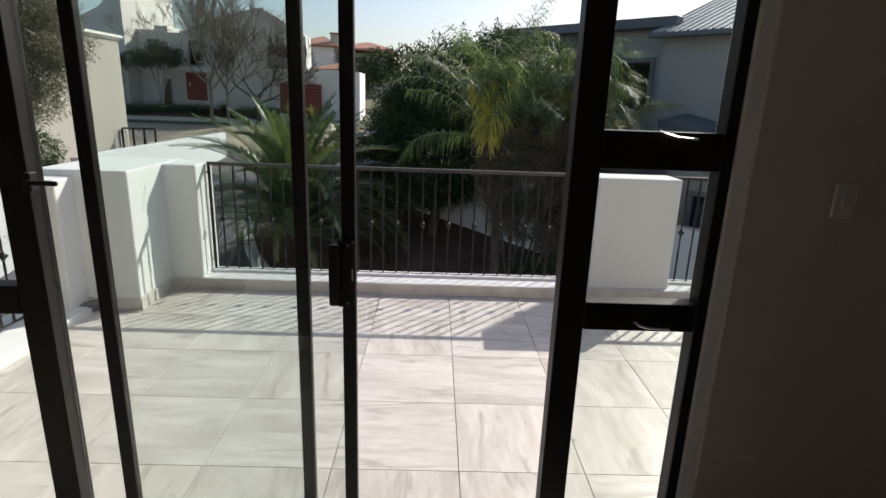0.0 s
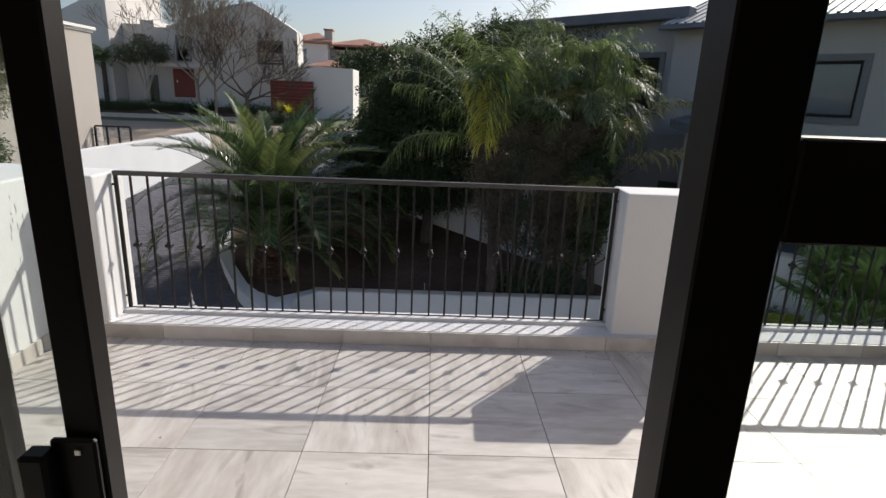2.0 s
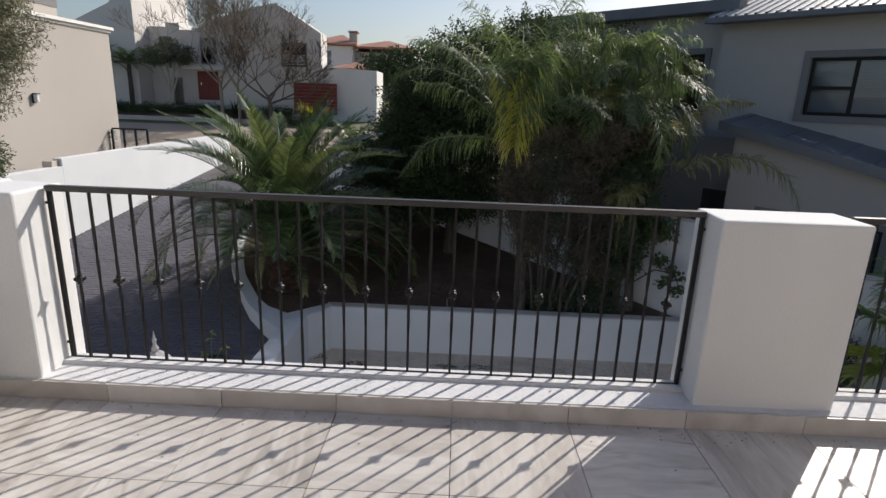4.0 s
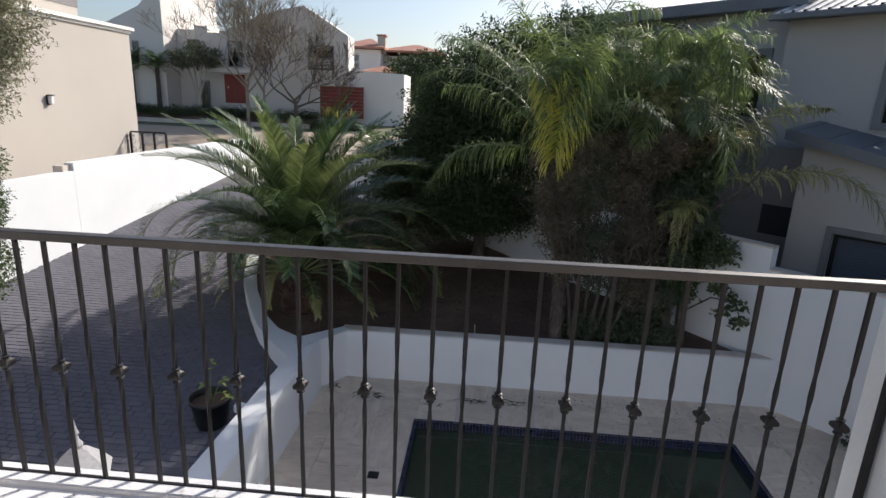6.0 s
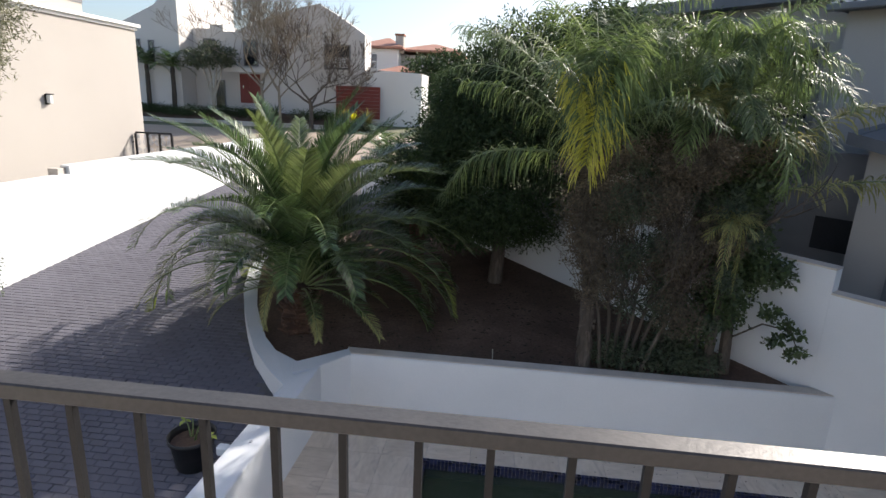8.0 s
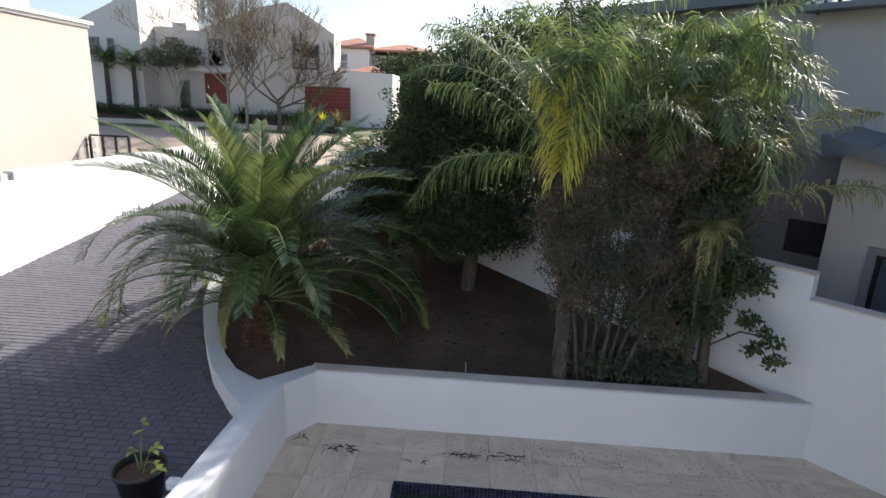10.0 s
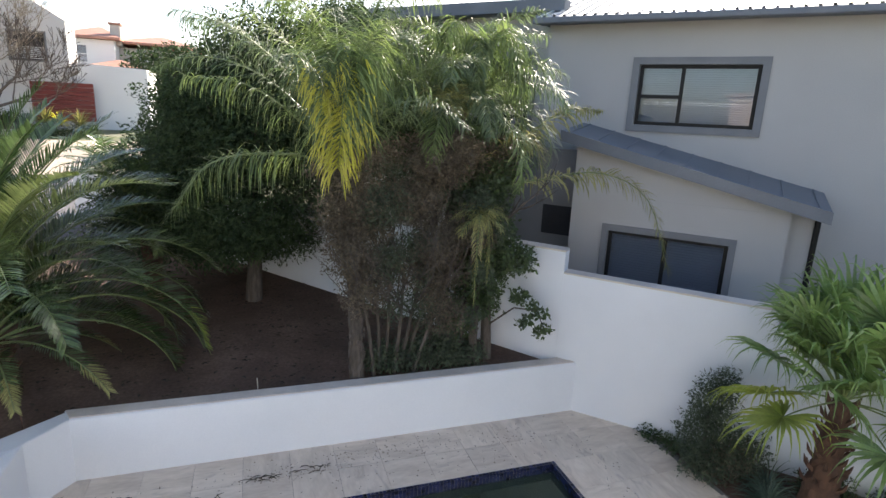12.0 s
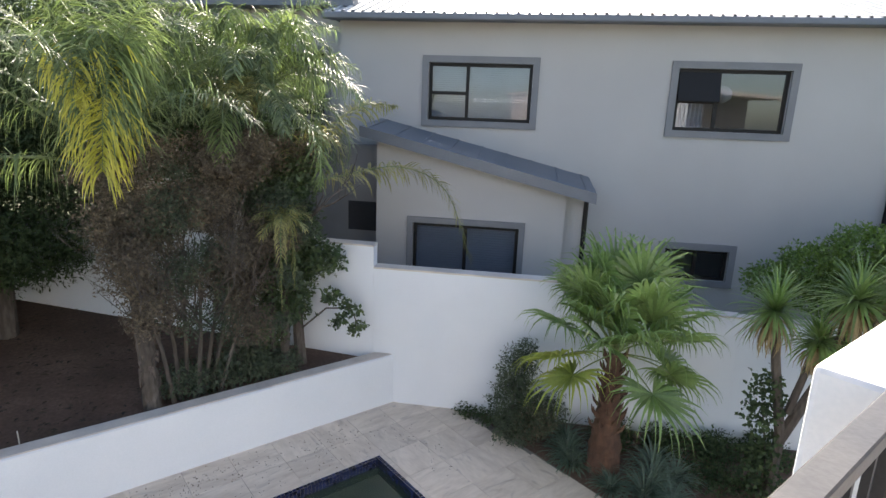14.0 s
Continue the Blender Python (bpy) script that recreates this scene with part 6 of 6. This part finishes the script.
leafy_tree("climber", pose(7.6, 7.0, -3.1), rng, "dark climbing leaves round the yucca trunk", [(-0.1, 0.05, 0.6, 0.22, 0.22, 0.4), (-0.12, 0.1, 1.3, 0.24, 0.24, 0.5), (0, 0, 0.2, 0.3, 0.3, 0.2)], DARK_LEAF, 1300, 0.07, [([(0, 0, 0), (0, 0, 0.5), (-0.1, 0.1, 1.2)], 0.015)], category="plant", seed=24, shell=0.2, flat=0.6)
leafy_tree("hedge_tree", pose(10.2, 7.7, -3.1), rng, "light green bushy trees beyond the boundary wall", [(0, 0, 2.5, 0.6, 0.5, 0.45), (0.45, -0.5, 2.8, 0.6, 0.5, 0.5), (1.1, -1.2, 3.0, 0.7, 0.6, 0.55), (-0.4, 0.4, 2.3, 0.4, 0.4, 0.3), (1.9, -1.9, 2.9, 0.9, 0.8, 0.7), (0.5, -0.5, 2.2, 0.9, 0.8, 0.5)], LIME_LEAF, 36000, 0.07, [([(0.5, -0.5, 0), (0.5, -0.5, 0.8), (0.6, -0.6, 1.5)], 0.1)], seed=25)

# needle-leaved tree beside the terrace and a low green one
leafy_tree("needle_tree", pose(-8.35, 11.4, -2.56), rng, "grey-green needle-leaved tree beside the driveway", [(0.1, 0, 3.9, 0.75, 0.7, 0.5), (0.2, 0.1, 4.5, 1.0, 0.9, 0.6), (0.45, 0.1, 5.1, 1.0, 0.9, 0.6), (0.3, -0.1, 5.8, 1.05, 1.0, 0.6), (0.2, 0, 6.5, 1.1, 0.9, 0.7), (-0.4, 0.2, 5.0, 1.0, 0.9, 0.9), (-0.5, 0, 6.3, 1.0, 0.9, 0.9), (0.1, 0, 7.3, 0.8, 0.8, 0.7), (0.95, 0.1, 4.75, 0.4, 0.4, 0.25), (1.05, 0, 5.5, 0.45, 0.4, 0.3), (1.0, 0, 6.2, 0.4, 0.4, 0.3), (-0.5, 0, 4.1, 0.9, 0.8, 0.6)], NEEDLE, 95000, 0.075, [([(-0.3, 0, 0), (-0.25, 0, 1.5), (-0.1, 0.1, 3.0), (0, 0.1, 6.0)], 0.13)], flat=0.22, seed=31, shell=0.3)
leafy_tree("round_shrub", pose(-8.05, 11.2, -2.57), rng, "bright green shrub beside the driveway", [(0.1, 0, 2.95, 0.42, 0.45, 0.45), (0, 0, 2.3, 0.5, 0.5, 0.6), (-0.1, 0, 1.3, 0.5, 0.5, 0.8)], MID_LEAF, 16000, 0.055, [([(0, 0, 0), (0, 0, 0.9), (0, 0, 1.8)], 0.03)], category="shrub", seed=32, shell=0.4)


# trees of the street
def bare_tree(m, rng, label, height, radius, mat, kids=4, depth=4, spread=0.75, name="bare_tree", lean=(0, 0, 1), wide=0.8, thin=0.011):
    t = thing(name, m, label, "tree")
    bm = bmesh.new()
    tube(bm, [(0, 0, 0), (0.03, 0, height * 0.12), (lean[0] * 0.2, 0, height * 0.26)], [radius, radius * 0.85, radius * 0.75], 8)
    part("trunk", bm, mat, t)
    for k in range(5):
        bm = bmesh.new()
        a = k * 1.3 + 0.4
        branches(bm, rng, (lean[0] * 0.2, 0, height * (0.2 + 0.02 * k)), (math.cos(a) * wide + lean[0], math.sin(a) * wide, 1.1), height * 0.27, radius * 0.5, depth, spread, kids, 0.2, None, 0.74, 5, thin)
        part("limb", bm, mat, t)
    return t


bare_tree(pose(-11.6, 36.9, -0.35), rng, "wide leafless tree with dense fine twigs", 6.2, 0.15, TWIG, kids=3, depth=5, spread=0.95, wide=2.2, thin=0.014)
bare_tree(pose(-14.6, 36.9, -0.35), rng, "tall leafless tree with pale twigs", 9.6, 0.12, TWIG_PALE, kids=3, depth=5, spread=0.9, wide=1.3)
bare_tree(pose(-13.5, 36.8, -0.35), rng, "tall leafless tree with pale twigs", 8.6, 0.10, TWIG_PALE, kids=3, depth=5, spread=0.9, wide=1.1)
leafy_tree("pale_stemmed_tree", pose(-18.3, 38.1, 0.38), rng, "small tree with forked pale stems and a thin green crown", [(0, 0, 3.3, 1.5, 1.2, 0.6), (-0.9, 0, 3.0, 0.7, 0.8, 0.4), (1.0, 0, 3.1, 0.6, 0.8, 0.4), (0.1, 0, 3.9, 0.7, 0.6, 0.35), (-1.3, 0, 3.5, 0.4, 0.4, 0.25), (1.3, 0, 3.6, 0.4, 0.4, 0.25)], OLIVE_LEAF, 4200, 0.17, [([(0, 0, 0), (0.1 * i, 0, 1.0), (0.45 * i, 0.1, 2.2), (0.7 * i, 0, 3.0)], 0.09) for i in (-1, -0.3, 0.5, 1.1)], bark=PALE_BARK, seed=41, shell=0.2)
for x, y, h in ((-22.6, 38.1, 3.3), (-20.9, 38.1, 3.2), (-3.6, 21.5, 1.4)):
    t = thing("street_palm", pose(x, y, ground_z(y) - 0.05), "small dark palm with drooping leaves", "palm", "street palms")
    bm = bmesh.new()
    rough_trunk(bm, h, 0.16, 0.12, rng, rings=14, sides=8)
    part("trunk", bm, BARK, t)
    for k in range(22):
        az = k * 2.39996
        frond_part(t, rng, FROND, dict(start=(0, 0, h), az=az, el=75 - 65 * k / 22, length=1.7, droop=80, leaf=0.35, pairs=26, hang=0.2, vee=0.2, width=0.018), r0=0.02)
for x, y, z, s, mat, label in ((-14.1, 37.7, 0.1, 1.1, DARK_LEAF, "dark spiky plant by the red door"), (-15.6, 37.7, 0.1, 0.6, STRAP, "grey-green spiky plant in the street planter"), (-9.7, 37.3, 0.1, 1.3, OLIVE_PALM, "yellow-green spiky plant before the red garage"), (-8.2, 37.3, 0.0, 1.2, OLIVE_PALM, "yellow-green spiky plant before the red garage"), (-9.0, 37.0, 0.1, 0.85, QUEEN_YELLOW, "yellow-green spiky plant before the red garage")):
    t = thing("spiky_plant", pose(x, y, z), label, "plant")
    rosette(t, "leaves", rng, (0, 0, 0.1), 80, s, 0.03, mat, 40, 88, 0)
for i, (x, y) in enumerate(((-24, 37.9), (-10.2, 37.0), (-8.4, 36.9), (-19.7, 37.8), (-17.0, 37.8), (-12.6, 37.8), (-11.4, 37.9), (-18.2, 37.9), (-21.8, 37.8), (-23.0, 37.9), (-15.9, 37.9), (-20.8, 37.6))):
    leafy_tree("street_shrub", pose(x, y, (y - 37.5) * 0.5 if y > 37.2 else ground_z(y) - 0.1), rng, "low dull green shrub in the street planter", [(0, 0, 0.3, 0.9, 0.4, 0.35), (0.7, 0, 0.25, 0.6, 0.4, 0.3)], (DARK_LEAF, MID_LEAF)[i % 2], 1400, 0.09, [([(0, 0, 0), (0, 0, 0.1), (0, 0, 0.2)], 0.02)], category="shrub", seed=60 + i, shell=0.2)
leafy_tree("distant_tree", pose(-6.5, 49, 0.9), rng, "dark distant tree before the red-roofed house", [(0, 0, 2.5, 2.0, 1.5, 1.6), (1.5, 0, 3.2, 1.8, 1.4, 1.4), (4.0, 0, 3.4, 2.2, 1.5, 1.6)], DARK_LEAF, 6000, 0.28, [([(0, 0, 0), (0, 0, 1.0), (0, 0, 2.0)], 0.2)], seed=70)


# ---- small things ----
def potted_plant(m, rng):
    t = thing("potted_plant", m, "black plastic pot with a sparse yellow-green plant on the driveway", "potted plant")
    bm = bmesh.new()
    lathe(bm, [(0.001, 0.0), (0.19, 0.0), (0.195, 0.01), (0.25, 0.36), (0.272, 0.365), (0.275, 0.42), (0.262, 0.42), (0.245, 0.37), (0.24, 0.33)], 28)
    part("pot", bm, POT_BLACK, t, "tapered black pot with a rolled rim", True)
    bm = bmesh.new()
    lathe(bm, [(0.001, 0.345), (0.1, 0.35), (0.243, 0.33)], 28)
    part("soil", bm, SOIL, t)
    V, F = [], []
    for (az, h, n) in ((1.9, 0.5, 4), (2.4, 0.3, 3), (-0.2, 0.42, 5), (-0.4, 0.40, 5)):
        sp, _ = arc((0.05 * math.cos(az), 0.05 * math.sin(az), 0.34), az, 78, h, 40 if h > 0.4 else 120, 6)
        bm = bmesh.new()
        tube(bm, sp, [0.011, 0.01, 0.009, 0.008, 0.007, 0.006, 0.004], 5)
        part("stem", bm, RACHIS, t)
        for k in range(n):
            a = az + k * 2.1
            lp, _ = arc(sp[-1 - k % 2], a, 25 - 10 * k % 40, rng.uniform(0.08, 0.13), 70, 4)
            side = Vector((-math.sin(a), math.cos(a), 0))
            ribbon(V, F, lp, [0.006, 0.022, 0.028, 0.018, 0.002], side)
    raw("leaves", V, F, FAN_TIP, t)
    return t


potted_plant(pose(-3.43, 9.5, ground_z(9.42) - 0.01), rng)

lantern = thing("outdoor_lantern", pose(-1.69, 5.16, -0.47), "pale painted cast lantern fixed outside the terrace wall", "lantern")
bm = bmesh.new()
lathe(bm, [(0.13, 0.36), (0.135, 0.375), (0.125, 0.39), (0.09, 0.44), (0.04, 0.49), (0.022, 0.50), (0.001, 0.501)], 6)
part("cap", bm, LANTERN_METAL, lantern, "six-sided sloping cap")
bm = bmesh.new()
lathe(bm, [(0.001, 0.5), (0.02, 0.505), (0.024, 0.52), (0.012, 0.54), (0.008, 0.56), (0.014, 0.575), (0.008, 0.59), (0.004, 0.62), (0.001, 0.64)], 10)
part("finial", bm, LANTERN_METAL, lantern)
bm = bmesh.new()
lathe(bm, [(0.075, 0.05), (0.115, 0.355)], 6)
p = part("glass_panels", bm, LAMP_GLASS, lantern)
for k in range(6):
    a = 2 * math.pi * k / 6
    bm = bmesh.new()
    tube(bm, [(0.078 * math.cos(a), 0.078 * math.sin(a), 0.05), (0.119 * math.cos(a), 0.119 * math.sin(a), 0.36)], 0.007, 4)
    part("glazing_bar", bm, LANTERN_METAL, lantern)
bm = bmesh.new()
lathe(bm, [(0.001, -0.05), (0.03, -0.04), (0.05, 0.0), (0.08, 0.035), (0.082, 0.05), (0.001, 0.051)], 6)
part("base", bm, LANTERN_METAL, lantern)
bm = bmesh.new()
tube(bm, [(0, 0, -0.04), (0, -0.05, -0.10), (0, -0.139, -0.08)], 0.012, 6)
part("bracket", bm, LANTERN_METAL, lantern)

# leaf litter and twigs on the pool deck
V, F = [], []
g = random.Random(12)


def flake(x, y, z, s):
    a, k = g.uniform(0, 6.28), len(V)
    for u, v, w in ((-1, 0, 0), (0, -0.5, 0.25), (1, 0, 0.05), (0, 0.5, 0.25)):
        V.append((x + s * (u * math.cos(a) - v * math.sin(a)), y + s * (u * math.sin(a) + v * math.cos(a)), z + 0.002 + s * w))
    F.append((k, k + 1, k + 2, k + 3))


for cx, cy, rx_, ry_, n in ((1.6, 11.35, 1.6, 0.3, 260), (0.2, 11.2, 0.9, 0.2, 90), (3.6, 11.2, 1.0, 0.4, 120), (-1.65, 11.15, 0.45, 0.2, 70), (2.0, 10.8, 2.5, 0.25, 70), (4.6, 10.4, 0.4, 0.9, 40)):
    for k in range(n):
        x, y = g.gauss(cx, rx_ * 0.5), g.gauss(cy, ry_ * 0.5)
        if y < 11.68 and (y > 10.62 or x > 4.02) and x > -2.3:
            flake(x, y, -3.1, g.uniform(0.005, 0.017))
tagged(raw("leaf_litter", V, F, LITTER), "dark dry leaf litter on the pool deck", "litter", "", "stuff")
V, F = [], []
for k in range(60):
    flake(g.uniform(-2.6, 3.5), g.uniform(1.98, 4.5), 0.0, g.uniform(0.004, 0.009))
for k in range(170):
    flake(g.uniform(-2.2, 2.6), 4.62 - abs(g.gauss(0, 0.07)), 0.0, g.uniform(0.003, 0.008))
for k in range(70):
    flake(g.uniform(-1.9, 1.3), g.uniform(4.65, 4.81), 0.1, g.uniform(0.003, 0.007))
for k in range(30):
    flake(g.uniform(-1.9, 1.3), g.uniform(4.83, 4.92), 0.122, g.uniform(0.003, 0.006))
tagged(raw("terrace_litter", V, F, LITTER), "tiny dry crumbs on the terrace tiles", "litter", "", "stuff")
V, F = [], []
for k in range(1500):
    x, y = g.uniform(-4.0, 3.6), g.uniform(12.0, 17.5)
    if y < 11.85 + (4.9 - x) * 1.04 and x > -3.0 - (y - 12) * 0.5:
        flake(x, y, soil_z(x, y) + 0.004, g.uniform(0.02, 0.06))
tagged(raw("bed_litter", V, F, LITTER), "dry brown palm litter on the bed soil", "litter", "", "stuff")
for x, y, n, r in ((-1.62, 11.12, 16, 0.22), (0.05, 11.17, 12, 0.16), (0.7, 11.22, 12, 0.30), (-2.25, 11.3, 6, 0.08), (-0.5, 10.95, 3, 0.12)):
    t = thing("fallen_twig", pose(x, y, -3.098), "dark fallen twigs and flower stalks on the pool deck", "twig", "fallen twigs")
    for k in range(n):
        bm = bmesh.new()
        a, b = g.uniform(0, 6.28), g.uniform(0, 6.28)
        p0 = Vector((g.uniform(-r, r), g.uniform(-r, r) * 0.3, 0.006))
        tube(bm, [p0, p0 + Vector((math.cos(a) * 0.08, math.sin(a) * 0.05, 0.02)), p0 + Vector((math.cos(a) * 0.14 + math.cos(b) * 0.03, math.sin(a) * 0.10, 0.004))], [0.006, 0.005, 0.003], 4)
        part("twig", bm, LITTER, t)
drain = thing("floor_drain", pose(-1.15, 9.18, -3.098), "small dark square drain in the pool deck", "drain")
boxed("grate", (-0.07, 0.07, -0.07, 0.07, 0, 0.006), IRON, drain, bevel=0.002)
stick = thing("marker_stick", pose(0.04, 12.0, -2.36), "thin pale stick standing in the bed", "stick")
bm = bmesh.new()
tube(bm, [(0, 0, 0), (0.005, 0, 0.14), (0, 0, 0.27)], 0.008, 5)
part("rod", bm, PALE_BARK, stick)
stick2 = thing("marker_stick", pose(-2.62, 11.75, -2.38), "thin rusty stick standing in the bed", "stick")
bm = bmesh.new()
tube(bm, [(0, 0, 0), (0.005, 0, 0.14), (0, 0, 0.28)], 0.007, 5)
part("rod", bm, RED_BARK, stick2)
outlet = thing("wall_bracket", pose(-2.80, 9.22, -2.30), "small white plastered bracket on the side wall", "bracket")
boxed("block", (-0.16, -0.02, -0.05, 0.05, -0.06, 0.06), WHITE_SMOOTH, outlet, bevel=0.02)
peg = thing("wall_stud", pose(-2.6, 9.3, -2.222), "small round stud on top of the side wall", "stud")
bm = bmesh.new()
lathe(bm, [(0.02, 0), (0.02, 0.015), (0.001, 0.018)], 10)
part("knob", bm, PALE_STONE, peg)
pipe = thing("drain_pipe", pose(-2.70, 4.02, 0.035, 90, 0, -35), "grey drain pipe end in the kerb", "pipe")
bm = bmesh.new()
lathe(bm, [(0.045, -0.14), (0.045, 0.06), (0.037, 0.06), (0.037, -0.14)], 16)
part("pipe", bm, SURROUND, pipe)


# ---- tiles and pavers ----
def lay(parent, name, me_list, places):
    for i, (x, y, z, r, k) in enumerate(places):
        o = new(name, me_list[k])
        o.parent = parent
        o.matrix_basis = pose(x, y, z, 0, 0, r)


G = 0.004
tile_meshes = [slab_piece("tile", T - G, T - G, 0.012, 0.0004, m) for m in (TILE_A, TILE_B)]
spots = []
for i in range(-4, 9):
    for j in range(-3, 2):
        x, y = TX + (i + 0.5) * T, TY + (j + 0.5) * T
        spots.append((x, y, 0.0, 0, 1 if (i * 2 + j * 3 + (i * j) // 2) % 5 in (0, 1) else 0))
lay(terrace, "tile", tile_meshes, spots)
skirt = slab_piece("skirting_tile", T - G, 0.012, 0.098, 0.0012, TILE_A)
lay(sill, "skirting_tile", [skirt], [(TX + (i + 0.5) * T, 4.635, 0.099, 0, 0) for i in range(-3, 9)])
short = slab_piece("skirting_tile", 0.34 - G, 0.012, 0.098, 0.0012, TILE_A)
long_side = slab_piece("skirting_tile", 0.012, 0.27, 0.098, 0.0012, TILE_B)
lay(terrace, "skirting_tile", [short, long_side], [(-2.83, 4.113, 0.098, 0, 0), (-2.47, 4.113, 0.098, 0, 0), (-2.293, 4.245, 0.098, 0, 1), (-2.293, 4.52, 0.098, 0, 1)])

# pool deck
pool_meshes = [slab_piece("tile", 0.6 - G, 0.6 - G, 0.012, 0.0015, m) for m in (POOL_TILE, POOL_TILE_B)]


def left_edge(y):
    return -2.47 if y < 11.2 else -2.50 + (y - 11.25) * 0.78


def cut_tile(x0, x1, y0, y1, mat):
    bm = bmesh.new()
    box(bm, x0 - (x0 + x1) / 2, (x1 - x0) / 2, -(y1 - y0) / 2, (y1 - y0) / 2, -0.012, 0)
    me = bpy.data.meshes.new("tile")
    bm.to_mesh(me)
    bm.free()
    me.materials.append(mat)
    return me


cache = {}
for i in range(-4, 12):
    for j in range(0, 12):
        x0, x1 = -0.77 - 0.3 + 0.6 * i + 0.3, -0.77 + 0.6 * (i + 1)
        y1 = 11.74 - 0.6 * j
        y0 = y1 - 0.6
        x0, x1 = max(x0, -2.46), min(x1, 5.80, 5.60 + (11.05 - y0) * 0.08)
        y0 = max(y0, 5.04)
        if x1 - x0 < 0.08 or y1 - y0 < 0.08:
            continue
        if y0 < PY1 + 0.02 and y1 <= PY1 + 0.12 and x1 > PX0 + 0.01 and x0 < PX1 + 0.12 and y1 > PY0:
            if x0 < PX1 < x1 - 0.08:
                x0 = PX1 + 0.006
            else:
                continue
        if y0 < PY1 < y1 and x1 > PX0 + 0.01 and x0 < PX1 - 0.01:
            y0 = PY1 + 0.006
        if x0 + 0.3 - 4.96 > -(y0 + 0.3 - 11.72) * 0.93 + 0.45:
            continue
        key = (round(x1 - x0, 3), round(y1 - y0, 3), (i * 2 + j * 3) % 5 in (0, 1, 3))
        if key not in cache:
            cache[key] = slab_piece("tile", x1 - x0 - G, y1 - y0 - G, 0.012, 0.0015, POOL_TILE if key[2] else POOL_TILE_B)
        o = new("tile", cache[key])
        o.parent = deck
        o.matrix_basis = pose((x0 + x1) / 2, (y0 + y1) / 2, -3.1)

# blue mosaic band of the pool, three courses of small tiles
V, F = [], []
c = 0.05


def mosaic(ox, oy, ux, uy, length, nx, ny):
    for a in range(round(length / c)):
        for b in range(3):
            z = -3.096 - b * c
            p = [(a * c + 0.002, z), (a * c + c - 0.002, z), (a * c + c - 0.002, z - c + 0.004), (a * c + 0.002, z - c + 0.004)]
            k = len(V)
            for s, zz in p:
                V.append((ox + ux * s + nx * 0.004, oy + uy * s + ny * 0.004, zz))
            for s, zz in p:
                V.append((ox + ux * s, oy + uy * s, zz))
            F.append((k, k + 1, k + 2, k + 3))
            F.extend((k + q, k + (q + 1) % 4, k + 4 + (q + 1) % 4, k + 4 + q) for q in range(4))


mosaic(PX0, PY1, 1, 0, PX1 - PX0, 0, -1)
mosaic(PX1, PY0, 0, 1, PY1 - PY0, -1, 0)
mosaic(PX0, PY0, 0, 1, PY1 - PY0, 1, 0)
o = raw("mosaic_tile", V, F, BLUE_TILE)
tagged(o, "small glossy blue pool mosaic tiles in three courses", "", "", "structure")
V, F = [], []
for ox, oy, ux, uy, length, nx, ny in ((PX0 - 0.05, PY1, 1, 0, PX1 - PX0 + 0.1, 0, 1), (PX1, PY0, 0, 1, PY1 - PY0, 1, 0), (PX0, PY0, 0, 1, PY1 - PY0, -1, 0)):
    for a in range(round(length / c)):
        for b in range(1):
            k = len(V)
            for s, w in ((a * c + 0.002, b * c + 0.002), (a * c + c - 0.002, b * c + 0.002), (a * c + c - 0.002, b * c + c - 0.002), (a * c + 0.002, b * c + c - 0.002)):
                V.append((ox + ux * s + nx * w, oy + uy * s + ny * w, -3.092))
            F.append((k, k + 1, k + 2, k + 3))
o = raw("mosaic_rim", V, F, BLUE_TILE)
tagged(o, "glossy blue mosaic rim round the pool", "", "", "structure")

# driveway pavers in running rows
paver = slab_piece("paver", 0.208, 0.104, 0.045, 0.006, PAVER)
drive = new("road_driveway")
tagged(drive, "grey concrete brick paving laid in running rows", "", "", "structure")
tilt = math.degrees(math.atan(SLOPE))
near, V, F = [], [], []
for j in range(0, 150):
    for i in range(0, 34):
        x = -9.66 + 0.212 * i + (0.106 if j % 2 else 0)
        y = 6.2 + 0.108 * j
        right = float(np.interp(y, [6.0, 10.6] + [p[1] for p in outer], [-2.95, -2.85] + [p[0] - 0.06 for p in outer]))
        if x > right:
            continue
        z = ground_z(y) + random.uniform(-0.003, 0.002)
        if -4.6 < x < -3.0 and 8.3 < y < 12.0 and len(near) < 300:
            near.append((x, y, z))
        else:
            k = len(V)
            for w, d, h in ((0.104, 0.052, 0.03), (0.097, 0.045, 0)):
                for sx, sy in ((-1, -1), (1, -1), (1, 1), (-1, 1)):
                    V.append((x + sx * w, y + sy * d, z - h + sy * d * SLOPE))
            F.append((k + 4, k + 5, k + 6, k + 7))
            F.extend((k + q, k + (q + 1) % 4, k + 4 + (q + 1) % 4, k + 4 + q) for q in range(4))
o = raw("paver_far", V, F, PAVER_FAR)
tagged(o, "grey concrete brick paving", "", "", "stuff")
for x, y, z in near:
    o = new("paver", paver)
    o.parent = drive
    o.matrix_basis = pose(x, y, z, tilt, 0, 0)
